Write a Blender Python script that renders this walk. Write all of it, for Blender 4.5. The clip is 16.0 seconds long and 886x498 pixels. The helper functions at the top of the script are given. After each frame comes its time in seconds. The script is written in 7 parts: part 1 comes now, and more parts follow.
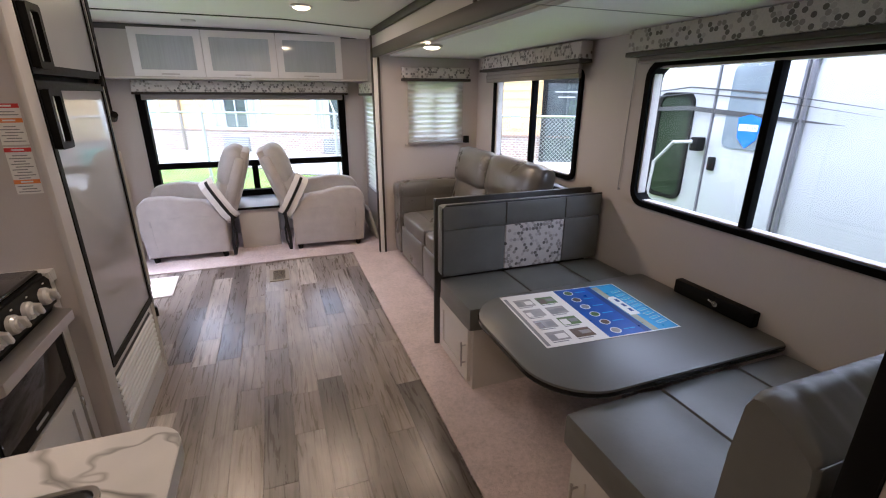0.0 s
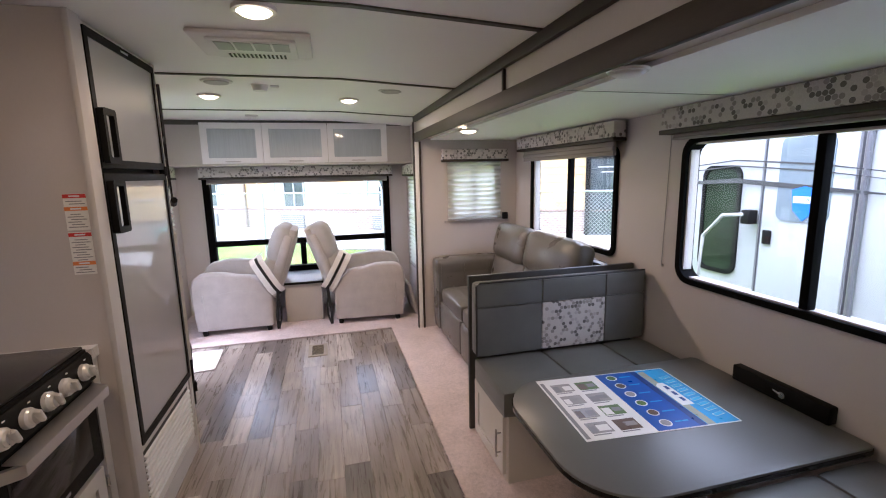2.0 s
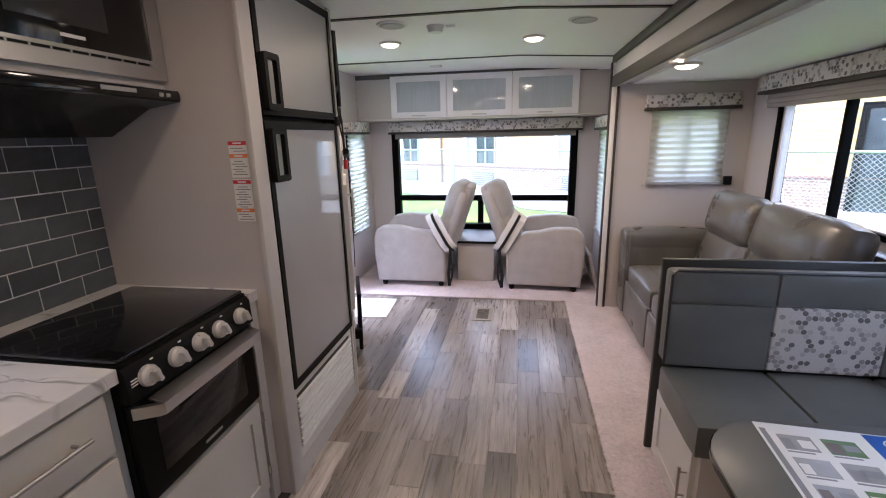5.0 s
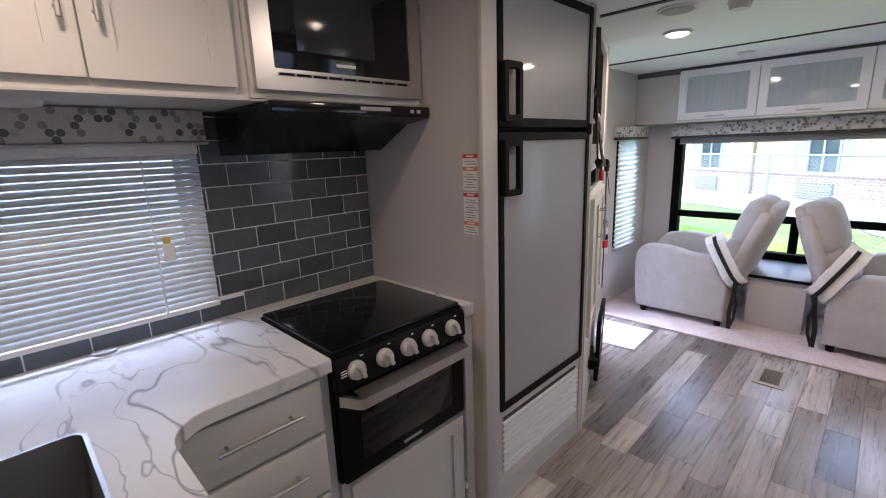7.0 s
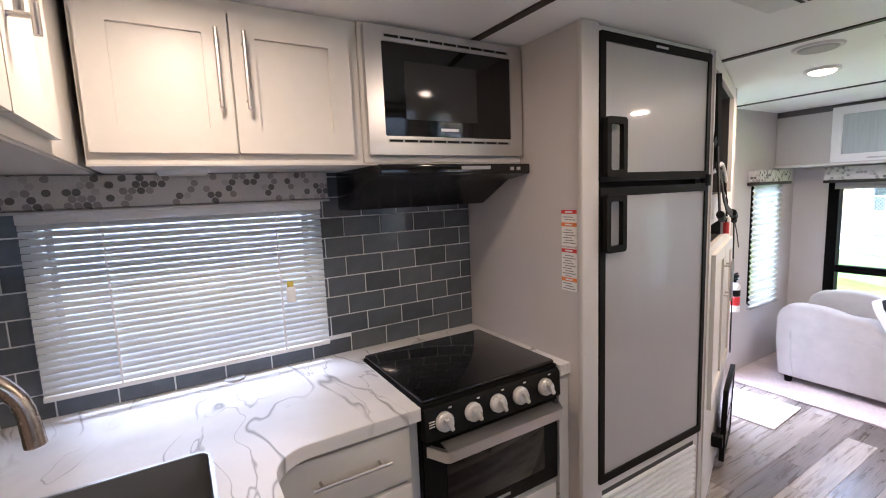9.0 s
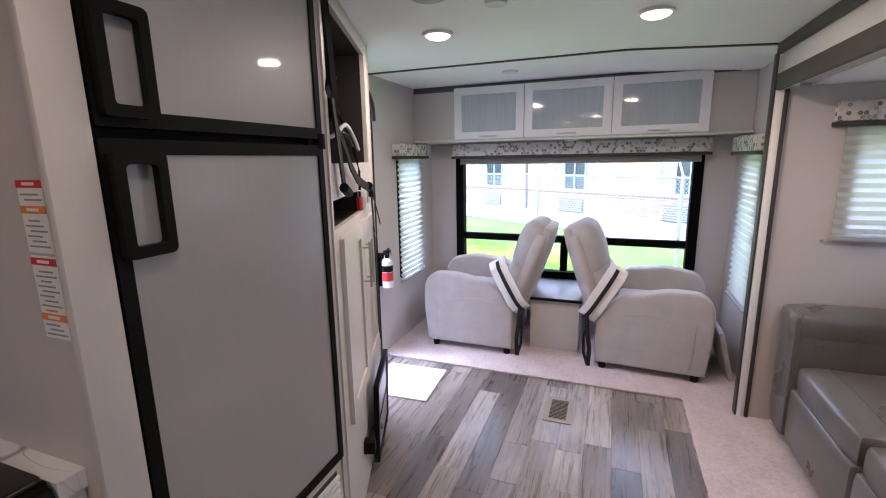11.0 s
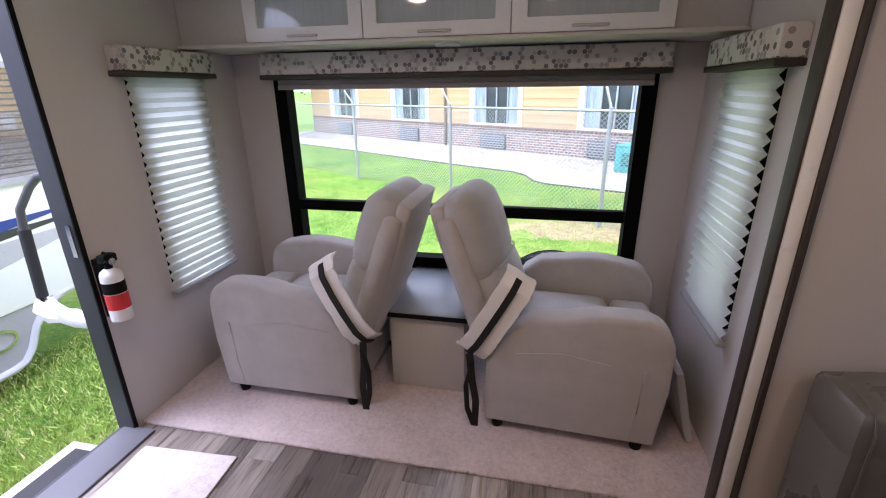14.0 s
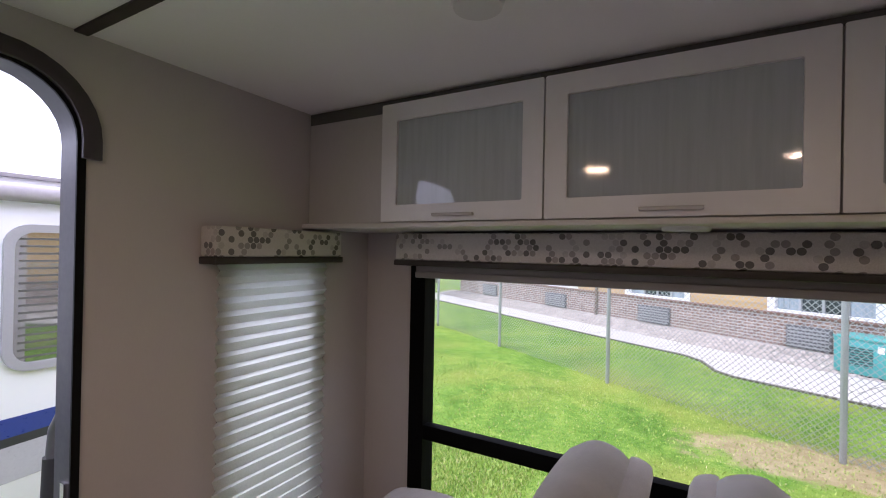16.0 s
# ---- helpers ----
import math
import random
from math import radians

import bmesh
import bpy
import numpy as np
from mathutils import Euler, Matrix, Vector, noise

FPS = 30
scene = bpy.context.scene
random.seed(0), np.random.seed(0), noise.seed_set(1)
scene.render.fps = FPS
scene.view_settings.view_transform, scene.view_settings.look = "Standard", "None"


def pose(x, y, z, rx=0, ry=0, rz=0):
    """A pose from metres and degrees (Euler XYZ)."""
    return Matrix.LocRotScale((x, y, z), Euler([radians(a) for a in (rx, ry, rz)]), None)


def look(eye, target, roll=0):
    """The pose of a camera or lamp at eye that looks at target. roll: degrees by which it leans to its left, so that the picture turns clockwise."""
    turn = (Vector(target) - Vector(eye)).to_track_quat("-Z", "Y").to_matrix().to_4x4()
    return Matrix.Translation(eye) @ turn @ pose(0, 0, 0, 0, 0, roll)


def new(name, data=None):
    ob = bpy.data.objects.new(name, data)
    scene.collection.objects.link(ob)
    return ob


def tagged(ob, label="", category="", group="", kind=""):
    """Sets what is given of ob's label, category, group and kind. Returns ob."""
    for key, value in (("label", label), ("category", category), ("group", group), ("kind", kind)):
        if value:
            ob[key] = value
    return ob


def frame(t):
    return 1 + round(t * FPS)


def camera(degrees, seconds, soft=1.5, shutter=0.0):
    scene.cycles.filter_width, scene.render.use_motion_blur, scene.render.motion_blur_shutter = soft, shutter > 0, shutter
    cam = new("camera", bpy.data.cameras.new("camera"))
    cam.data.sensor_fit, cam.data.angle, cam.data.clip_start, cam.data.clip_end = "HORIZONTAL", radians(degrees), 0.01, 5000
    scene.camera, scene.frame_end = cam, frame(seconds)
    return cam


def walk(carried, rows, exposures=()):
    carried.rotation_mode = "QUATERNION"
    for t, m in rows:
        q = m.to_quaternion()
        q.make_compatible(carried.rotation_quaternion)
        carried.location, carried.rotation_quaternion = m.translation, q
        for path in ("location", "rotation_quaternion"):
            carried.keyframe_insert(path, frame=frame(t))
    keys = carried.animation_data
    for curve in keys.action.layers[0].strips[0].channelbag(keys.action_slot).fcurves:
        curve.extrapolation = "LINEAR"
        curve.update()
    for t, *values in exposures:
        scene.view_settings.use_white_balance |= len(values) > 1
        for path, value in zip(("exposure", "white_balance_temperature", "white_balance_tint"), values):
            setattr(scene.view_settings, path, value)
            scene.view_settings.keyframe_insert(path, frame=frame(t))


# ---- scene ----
cam = camera(89.6, 16.0, soft=1.1)
PATH = [
    (0, (-0.031, 0.337, 1.47), (0.627, 2.109, 0.817), 0.2),
    (0.5, (0.005, 0.35, 1.466), (0.657, 2.155, 0.906), -0.2),
    (1, (0.017, 0.342, 1.485), (0.62, 2.194, 1.028), -1.0),
    (1.5, (0.033, 0.341, 1.483), (0.572, 2.231, 1.11), -1.3),
    (2, (0.045, 0.346, 1.486), (0.533, 2.257, 1.15), -1.2),
    (2.5, (0.042, 0.346, 1.485), (0.425, 2.284, 1.17), -1.3),
    (3, (0.0, 0.364, 1.485), (0.259, 2.322, 1.169), -1.2),
    (3.5, (0.03, 0.389, 1.482), (0.197, 2.353, 1.141), -1.3),
    (4, (0.109, 0.476, 1.446), (0.034, 2.435, 1.042), -2.4),
    (4.2, (0.132, 0.519, 1.438), (0.009, 2.470, 1.013), -2.4),
    (6.3, (0.194, 0.922, 1.457), (-0.757, 2.595, 0.912), -3.2),
    (6.5, (0.203, 0.933, 1.448), (-0.877, 2.545, 0.962), -3.7),
    (7, (0.236, 0.963, 1.468), (-1.141, 2.343, 1.023), -2.1),
    (7.5, (0.262, 0.974, 1.487), (-1.36, 2.074, 1.088), -2.6),
    (8, (0.267, 0.971, 1.503), (-1.464, 1.914, 1.163), -3.2),
    (8.5, (0.283, 0.973, 1.522), (-1.49, 1.85, 1.229), -3.3),
    (9, (0.286, 0.994, 1.516), (-1.418, 2.011, 1.266), -2.4),
    (9.5, (0.255, 1.076, 1.503), (-1.218, 2.403, 1.243), -1.6),
    (10, (0.168, 1.254, 1.493), (-1.024, 2.838, 1.232), -1.3),
    (12.3, (0.104, 2.292, 1.434), (-0.298, 4.157, 0.836), -0.4),
    (12.5, (0.127, 2.392, 1.451), (-0.272, 4.248, 0.822), -0.6),
    (13, (0.199, 2.659, 1.449), (-0.176, 4.515, 0.803), -1.2),
    (13.5, (0.266, 2.901, 1.44), (-0.118, 4.755, 0.794), -0.6),
    (14, (0.217, 3.187, 1.409), (-0.174, 5.029, 0.735), -0.7),
    (14.5, (0.129, 3.427, 1.393), (-0.317, 5.22, 0.628), -1.1),
    (15, (0.062, 3.641, 1.415), (-0.554, 5.458, 0.85), -1.1),
    (15.5, (-0.005, 3.837, 1.485), (-0.843, 5.645, 1.315), 0.3),
    (16, (-0.171, 3.978, 1.525), (-1.164, 5.714, 1.533), 1.1),
]
# exposure: the camera's own brightening and darkening on the way
EXPO = [(0.0, 1.68, 5450, 21), (1.5, 1.96, 5450, 22), (2.2, 1.84, 5450, 23), (3.0, 1.68, 5450, 23), (4.0, 1.86, 5300, 22), (6.5, 1.78, 5050, 20), (7.0, 1.78, 5000, 20), (8.0, 2.38, 5150, 20), (9.0, 2.44, 5150, 20), (9.5, 2.06, 5100, 20), (10.0, 2.01, 5000, 21), (12.5, 1.3, 5250, 25), (13.5, 1.1, 5400, 26), (14.5, 0.92, 5550, 26), (15.0, 0.7, 5650, 26), (15.5, 0.02, 5900, 26), (16.0, 0.4, 5850, 28)]
walk(cam, [(t, look(eye, target, roll)) for t, eye, target, roll in PATH], EXPO)

# ---- world and light ----
world = bpy.data.worlds.new("sky")
scene.world = world
world.use_nodes = True
wn = world.node_tree.nodes
sky = wn.new("ShaderNodeTexSky")
sky.sky_type, sky.sun_disc = "NISHITA", False
sky.sun_elevation, sky.sun_rotation = radians(66), radians(257)
sky.air_density, sky.dust_density = 1.0, 4.0
haze = wn.new("ShaderNodeMix")
haze.data_type = "RGBA"
haze.inputs[0].default_value = 0.75
haze.inputs[7].default_value = (18.5, 19.0, 20.6, 1)
world.node_tree.links.new(sky.outputs[0], haze.inputs[6])
world.node_tree.links.new(haze.outputs[2], wn["Background"].inputs[0])
wn["Background"].inputs[1].default_value = 0.15

sun = new("sun", bpy.data.lights.new("sun", "SUN"))
sun.data.energy, sun.data.angle, sun.data.color = 2.2, radians(26), (1.0, 0.97, 0.93)
sun.matrix_world = look((-5, 0.8, 12), (0, 2, 0))


# ---- materials ----
def shader(name, rough=0.5, metal=0.0, spec=0.5):
    m = bpy.data.materials.new(name)
    m.use_nodes = True
    b = m.node_tree.nodes["Principled BSDF"]
    b.inputs["Roughness"].default_value = rough
    b.inputs["Metallic"].default_value = metal
    b.inputs["Specular IOR Level"].default_value = spec
    return m, m.node_tree.nodes, m.node_tree.links, b


def coords(n, l, scale=(1, 1, 1), rot=(0, 0, 0)):
    tc, mp = n.new("ShaderNodeTexCoord"), n.new("ShaderNodeMapping")
    mp.inputs["Scale"].default_value = scale
    mp.inputs["Rotation"].default_value = rot
    l.new(tc.outputs["Object"], mp.inputs[0])
    return mp.outputs[0]


def noise_of(n, l, vec, scale, detail=4, rough=0.55, distort=0.0):
    t = n.new("ShaderNodeTexNoise")
    t.inputs["Scale"].default_value, t.inputs["Detail"].default_value = scale, detail
    t.inputs["Roughness"].default_value, t.inputs["Distortion"].default_value = rough, distort
    l.new(vec, t.inputs["Vector"])
    return t.outputs[0]


def ramp(n, l, value, stops, mode="LINEAR"):
    r = n.new("ShaderNodeValToRGB")
    r.color_ramp.interpolation = mode
    e = r.color_ramp.elements
    while len(e) < len(stops):
        e.new(0.5)
    for k, (p, c) in zip(e, stops):
        k.position, k.color = p, (*c, 1)
    l.new(value, r.inputs[0])
    return r.outputs[0]


def blend(n, l, fac, a, b, how="MIX"):
    x = n.new("ShaderNodeMix")
    x.data_type, x.blend_type = "RGBA", how
    for sock, v in ((x.inputs[0], fac), (x.inputs[6], a), (x.inputs[7], b)):
        if isinstance(v, (int, float)):
            sock.default_value = v
        elif isinstance(v, tuple):
            sock.default_value = (*v, 1)
        else:
            l.new(v, sock)
    return x.outputs[2]


def math_of(n, l, op, a, b=None, c=None):
    x = n.new("ShaderNodeMath")
    x.operation = op
    for k, v in enumerate((a, b, c)):
        if v is None:
            continue
        if isinstance(v, (int, float)):
            x.inputs[k].default_value = v
        else:
            l.new(v, x.inputs[k])
    return x.outputs[0]


def bump(n, l, b, height, strength, dist=0.002):
    k = n.new("ShaderNodeBump")
    k.inputs["Strength"].default_value, k.inputs["Distance"].default_value = strength, dist
    l.new(height, k.inputs["Height"])
    l.new(k.outputs[0], b.inputs["Normal"])


def plain(name, colour, rough=0.5, metal=0.0, vary=0.06, grain=60.0, relief=0.1, broad=3.0, stretch=(1, 1, 1), spec=0.5, depth=0.001):
    """A surface of one colour with broad and fine variation in tone, gloss and relief."""
    m, n, l, b = shader(name, rough, metal, spec)
    v = coords(n, l, stretch)
    big, fine = noise_of(n, l, v, broad, 3), noise_of(n, l, v, grain, 5)
    dark, light = tuple(c * (1 - vary) for c in colour), tuple(min(1, c * (1 + vary)) for c in colour)
    mixed = math_of(n, l, "ADD", math_of(n, l, "MULTIPLY", big, 0.5), math_of(n, l, "MULTIPLY", fine, 0.5))
    l.new(ramp(n, l, mixed, [(0.3, dark), (0.7, light)]), b.inputs["Base Color"])
    l.new(math_of(n, l, "MULTIPLY_ADD", fine, 0.16, rough - 0.08), b.inputs["Roughness"])
    bump(n, l, b, fine, relief, depth)
    return m


WALL = plain("wall_panel", (0.52, 0.482, 0.462), 0.6, vary=0.03, grain=260, relief=0.12, broad=1.5, stretch=(1, 1, 0.3))
CEILING = plain("ceiling_panel", (0.88, 0.875, 0.87), 0.55, vary=0.02, grain=150, relief=0.1)
WHITE_FRAME = plain("white_foil_frame", (0.76, 0.76, 0.755), 0.35, vary=0.02, grain=40, relief=0.04)
WHITE = plain("white_cabinet", (0.60, 0.575, 0.532), 0.38, vary=0.03, grain=40, relief=0.05)
WHITE_GLOSS = plain("white_trim", (0.75, 0.74, 0.72), 0.3, vary=0.02, grain=30, relief=0.03)
GREY_PANEL = plain("grey_panel", (0.5, 0.48, 0.46), 0.5, vary=0.04, grain=120, relief=0.1, stretch=(1, 1, 0.2))
DARKTRIM = plain("dark_wood_trim", (0.034, 0.026, 0.022), 0.55, vary=0.3, grain=30, relief=0.15, stretch=(6, 1, 6))
BLACK = plain("black_frame", (0.005, 0.005, 0.005), 0.5, vary=0.15, grain=80, relief=0.06, spec=0.12)
FRAME_BLACK = plain("window_frame_black", (0.004, 0.004, 0.0042), 0.7, vary=0.1, grain=80, relief=0.04, spec=0.04)
HOOD_BLACK = plain("hood_enamel", (0.005, 0.005, 0.006), 0.22, vary=0.1, grain=30, relief=0.02, spec=0.4)
BLACK_GLOSS = plain("black_gloss", (0.006, 0.006, 0.007), 0.08, vary=0.1, grain=8, relief=0.01)
RUBBER = plain("black_rubber", (0.018, 0.018, 0.019), 0.7, vary=0.2, grain=90, relief=0.2)
STRAP = plain("black_webbing", (0.007, 0.007, 0.007), 0.8, vary=0.25, grain=500, relief=0.5)
STEEL = plain("brushed_steel", (0.56, 0.55, 0.54), 0.33, 1.0, vary=0.02, grain=160, relief=0.0, stretch=(1, 0.04, 1))
SATIN = plain("satin_nickel", (0.46, 0.445, 0.43), 0.32, 1.0, vary=0.03, grain=12, relief=0.0)
CHROME = plain("chrome", (0.7, 0.7, 0.7), 0.14, 1.0, vary=0.03, grain=20, relief=0.02)
FRIDGE = plain("fridge_panel", (0.37, 0.366, 0.366), 0.42, 0.25, vary=0.04, grain=90, relief=0.0, stretch=(1, 1, 0.1))
FRIDGE.node_tree.nodes["Principled BSDF"].inputs["Coat Weight"].default_value = 1.0
FRIDGE.node_tree.nodes["Principled BSDF"].inputs["Coat Roughness"].default_value = 0.04
KNOB = plain("silver_knob", (0.60, 0.595, 0.585), 0.30, 0.35, vary=0.04, grain=60, relief=0.04)
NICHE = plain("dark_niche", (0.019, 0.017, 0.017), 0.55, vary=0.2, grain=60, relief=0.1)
FOAM = plain("white_foam_wrap", (0.74, 0.72, 0.70), 0.85, vary=0.05, grain=150, relief=0.5, broad=12)
PLASTIC = plain("white_plastic", (0.72, 0.71, 0.7), 0.4, vary=0.02, grain=80, relief=0.03)
GREY_PLASTIC = plain("grey_plastic", (0.33, 0.33, 0.33), 0.45, vary=0.06, grain=80, relief=0.05)
BEIGE = plain("beige_register", (0.30, 0.262, 0.20), 0.45, vary=0.08, grain=80, relief=0.05)
GROUT = plain("grout", (0.70, 0.70, 0.69), 0.9, vary=0.05, grain=300, relief=0.3)
SINK = plain("grey_sink", (0.15, 0.155, 0.16), 0.35, vary=0.08, grain=300, relief=0.1)
RED = plain("red_label", (0.55, 0.03, 0.03), 0.5)
ORANGE = plain("orange_label", (0.72, 0.22, 0.05), 0.5)
PAPER = plain("paper_label", (0.78, 0.77, 0.74), 0.6, vary=0.02)
INK = plain("grey_print", (0.25, 0.25, 0.26), 0.6)
STEP_METAL = plain("step_metal", (0.42, 0.42, 0.43), 0.4, 0.7, vary=0.1, grain=60)


def leather(name, colour, rough=0.4):
    m, n, l, b = shader(name, rough)
    v = coords(n, l)
    vo = n.new("ShaderNodeTexVoronoi")
    vo.inputs["Scale"].default_value = 420
    l.new(v, vo.inputs["Vector"])
    wear = noise_of(n, l, v, 5, 4)
    crease = noise_of(n, l, v, 22, 3, 0.6, 1.2)
    l.new(ramp(n, l, wear, [(0.3, tuple(c * 0.86 for c in colour)), (0.75, tuple(c * 1.12 for c in colour))]), b.inputs["Base Color"])
    l.new(math_of(n, l, "MULTIPLY_ADD", wear, 0.2, rough - 0.1), b.inputs["Roughness"])
    h = math_of(n, l, "ADD", math_of(n, l, "MULTIPLY", vo.outputs[0], 0.25), crease)
    bump(n, l, b, h, 0.3, 0.002)
    return m


LEATHER = leather("grey_leather", (0.140, 0.144, 0.134), 0.36)
LEATHER_SOFA = leather("taupe_leather", (0.122, 0.116, 0.106), 0.30)
PIPING = leather("dark_piping", (0.035, 0.035, 0.035), 0.45)
TABLETOP = plain("table_laminate", (0.125, 0.128, 0.120), 0.34, vary=0.05, grain=180, relief=0.06)


def fabric(name, colour, fine=700.0):
    m, n, l, b = shader(name, 0.85, spec=0.25)
    v = coords(n, l)
    blotch, weave = noise_of(n, l, v, 9, 4), noise_of(n, l, v, fine, 2)
    both = math_of(n, l, "ADD", math_of(n, l, "MULTIPLY", blotch, 0.6), math_of(n, l, "MULTIPLY", weave, 0.4))
    l.new(ramp(n, l, both, [(0.3, tuple(c * 0.86 for c in colour)), (0.7, tuple(c * 1.1 for c in colour))]), b.inputs["Base Color"])
    b.inputs["Sheen Weight"].default_value = 0.25
    crease = noise_of(n, l, v, 15, 3, 0.6, 1.5)
    bump(n, l, b, math_of(n, l, "ADD", both, math_of(n, l, "MULTIPLY", crease, 1.1)), 0.4, 0.004)
    return m


SUEDE = fabric("light_grey_suede", (0.42, 0.39, 0.37))
SUEDE_IN = fabric("light_grey_suede_seat", (0.40, 0.385, 0.37))


def carpet(name, colour):
    m, n, l, b = shader(name, 0.95, spec=0.1)
    v = coords(n, l)
    clump, tuft, blot = noise_of(n, l, v, 55, 4, 0.7), noise_of(n, l, v, 230, 3, 0.7), noise_of(n, l, v, 6, 3)
    mix = math_of(n, l, "ADD", math_of(n, l, "MULTIPLY", clump, 0.45), math_of(n, l, "ADD", math_of(n, l, "MULTIPLY", tuft, 0.3), math_of(n, l, "MULTIPLY", blot, 0.25)))
    l.new(ramp(n, l, mix, [(0.32, tuple(c * 0.62 for c in colour)), (0.52, colour), (0.7, tuple(min(1, c * 1.22) for c in colour))]), b.inputs["Base Color"])
    b.inputs["Sheen Weight"].default_value = 0.3
    bump(n, l, b, mix, 0.9, 0.012)
    return m


CARPET = carpet("pinkish_carpet", (0.63, 0.53, 0.52))
MAT = carpet("door_mat_pile", (0.72, 0.66, 0.65))


def plank_wood():
    """Weathered grey vinyl plank: a tone of its own, long fine grain, cathedral figure and pale sawn bands."""
    m, n, l, b = shader("vinyl_plank", 0.42, 0.0, 0.7)
    info = n.new("ShaderNodeObjectInfo")
    tc = n.new("ShaderNodeTexCoord")
    off = n.new("ShaderNodeVectorMath")
    off.operation = "MULTIPLY_ADD"
    l.new(info.outputs["Random"], off.inputs[0])
    off.inputs[1].default_value = (13.0, 37.0, 5.0)
    l.new(tc.outputs["Object"], off.inputs[2])

    def stretched(sx, sy):
        mp = n.new("ShaderNodeMapping")
        mp.inputs["Scale"].default_value = (sx, sy, 1)
        l.new(off.outputs[0], mp.inputs[0])
        return mp.outputs[0]

    fine = noise_of(n, l, stretched(60, 1.6), 3.0, 6, 0.65, 0.5)
    grain = noise_of(n, l, stretched(14, 0.9), 3.0, 7, 0.62, 1.1)
    cloud = noise_of(n, l, stretched(6, 1.5), 1.6, 4, 0.6, 0.8)
    wv = n.new("ShaderNodeTexWave")
    wv.wave_type, wv.bands_direction = "BANDS", "X"
    wv.inputs["Scale"].default_value, wv.inputs["Distortion"].default_value = 1.3, 9.0
    wv.inputs["Detail"].default_value, wv.inputs["Detail Scale"].default_value = 2.0, 0.9
    l.new(stretched(5, 0.55), wv.inputs["Vector"])
    tone = ramp(n, l, info.outputs["Random"], [(0.0, (0.100, 0.084, 0.076)), (0.16, (0.215, 0.184, 0.164)), (0.34, (0.290, 0.252, 0.226)),
                                               (0.50, (0.135, 0.117, 0.107)), (0.66, (0.385, 0.345, 0.315)), (0.82, (0.215, 0.190, 0.176)), (0.94, (0.48, 0.44, 0.41))])
    a = ramp(n, l, fine, [(0.32, (0.74, 0.73, 0.72)), (0.5, (0.98, 0.98, 0.97)), (0.7, (1.12, 1.12, 1.12))])
    c = ramp(n, l, grain, [(0.30, (0.48, 0.455, 0.435)), (0.45, (0.92, 0.91, 0.90)), (0.70, (1.25, 1.25, 1.25))])
    rings = ramp(n, l, wv.outputs[0], [(0.0, (0.52, 0.49, 0.46)), (0.16, (0.96, 0.96, 0.96)), (1.0, (1.1, 1.1, 1.1))])
    wash = ramp(n, l, cloud, [(0.3, (0.66, 0.645, 0.63)), (0.52, (1.0, 1.0, 1.0)), (0.72, (1.30, 1.30, 1.31))])
    col = tone
    for layer, k in ((a, 0.75), (c, 0.65), (rings, 0.35), (wash, 1.0)):
        col = blend(n, l, k, col, layer, "MULTIPLY")
    l.new(col, b.inputs["Base Color"])
    l.new(math_of(n, l, "MULTIPLY_ADD", grain, 0.22, 0.18), b.inputs["Roughness"])
    bump(n, l, b, math_of(n, l, "ADD", grain, math_of(n, l, "MULTIPLY", fine, 0.5)), 0.25, 0.0012)
    return m


PLANK = plank_wood()
GAP = plain("plank_gap", (0.07, 0.062, 0.058), 0.8)


def marble():
    m, n, l, b = shader("marble_laminate", 0.28)
    v = coords(n, l)
    warp = noise_of(n, l, v, 1.6, 2, 0.4)
    wv = n.new("ShaderNodeVectorMath")
    wv.operation = "MULTIPLY_ADD"
    l.new(warp, wv.inputs[0])
    wv.inputs[1].default_value = (0.45, 0.35, 0.2)
    l.new(v, wv.inputs[2])
    veins = None
    turned = n.new("ShaderNodeMapping")
    turned.inputs["Rotation"].default_value, turned.inputs["Scale"].default_value = (0, 0, radians(35)), (0.75, 2.1, 1)
    l.new(wv.outputs[0], turned.inputs[0])
    for scale, wide, k0 in ((1.7, 0.009, 1.0), (3.1, 0.007, 0.8)):
        a = noise_of(n, l, turned.outputs[0], scale, 3, 0.45, 0.15)
        d = math_of(n, l, "ABSOLUTE", math_of(n, l, "SUBTRACT", a, 0.5))
        k = math_of(n, l, "SUBTRACT", 1.0, math_of(n, l, "MINIMUM", math_of(n, l, "DIVIDE", d, wide), 1.0))
        k = math_of(n, l, "MULTIPLY", k, k0)
        veins = k if veins is None else math_of(n, l, "MAXIMUM", veins, k)
    patch = noise_of(n, l, v, 3.5, 2)
    k = math_of(n, l, "MULTIPLY", veins, ramp(n, l, patch, [(0.34, (0, 0, 0)), (0.54, (1, 1, 1))]))
    cloud = ramp(n, l, noise_of(n, l, wv.outputs[0], 4, 4), [(0.3, (0.58, 0.58, 0.585)), (0.65, (0.70, 0.69, 0.68))])
    l.new(blend(n, l, math_of(n, l, "MULTIPLY", k, 0.9), cloud, (0.14, 0.136, 0.136)), b.inputs["Base Color"])
    return m


MARBLE = marble()


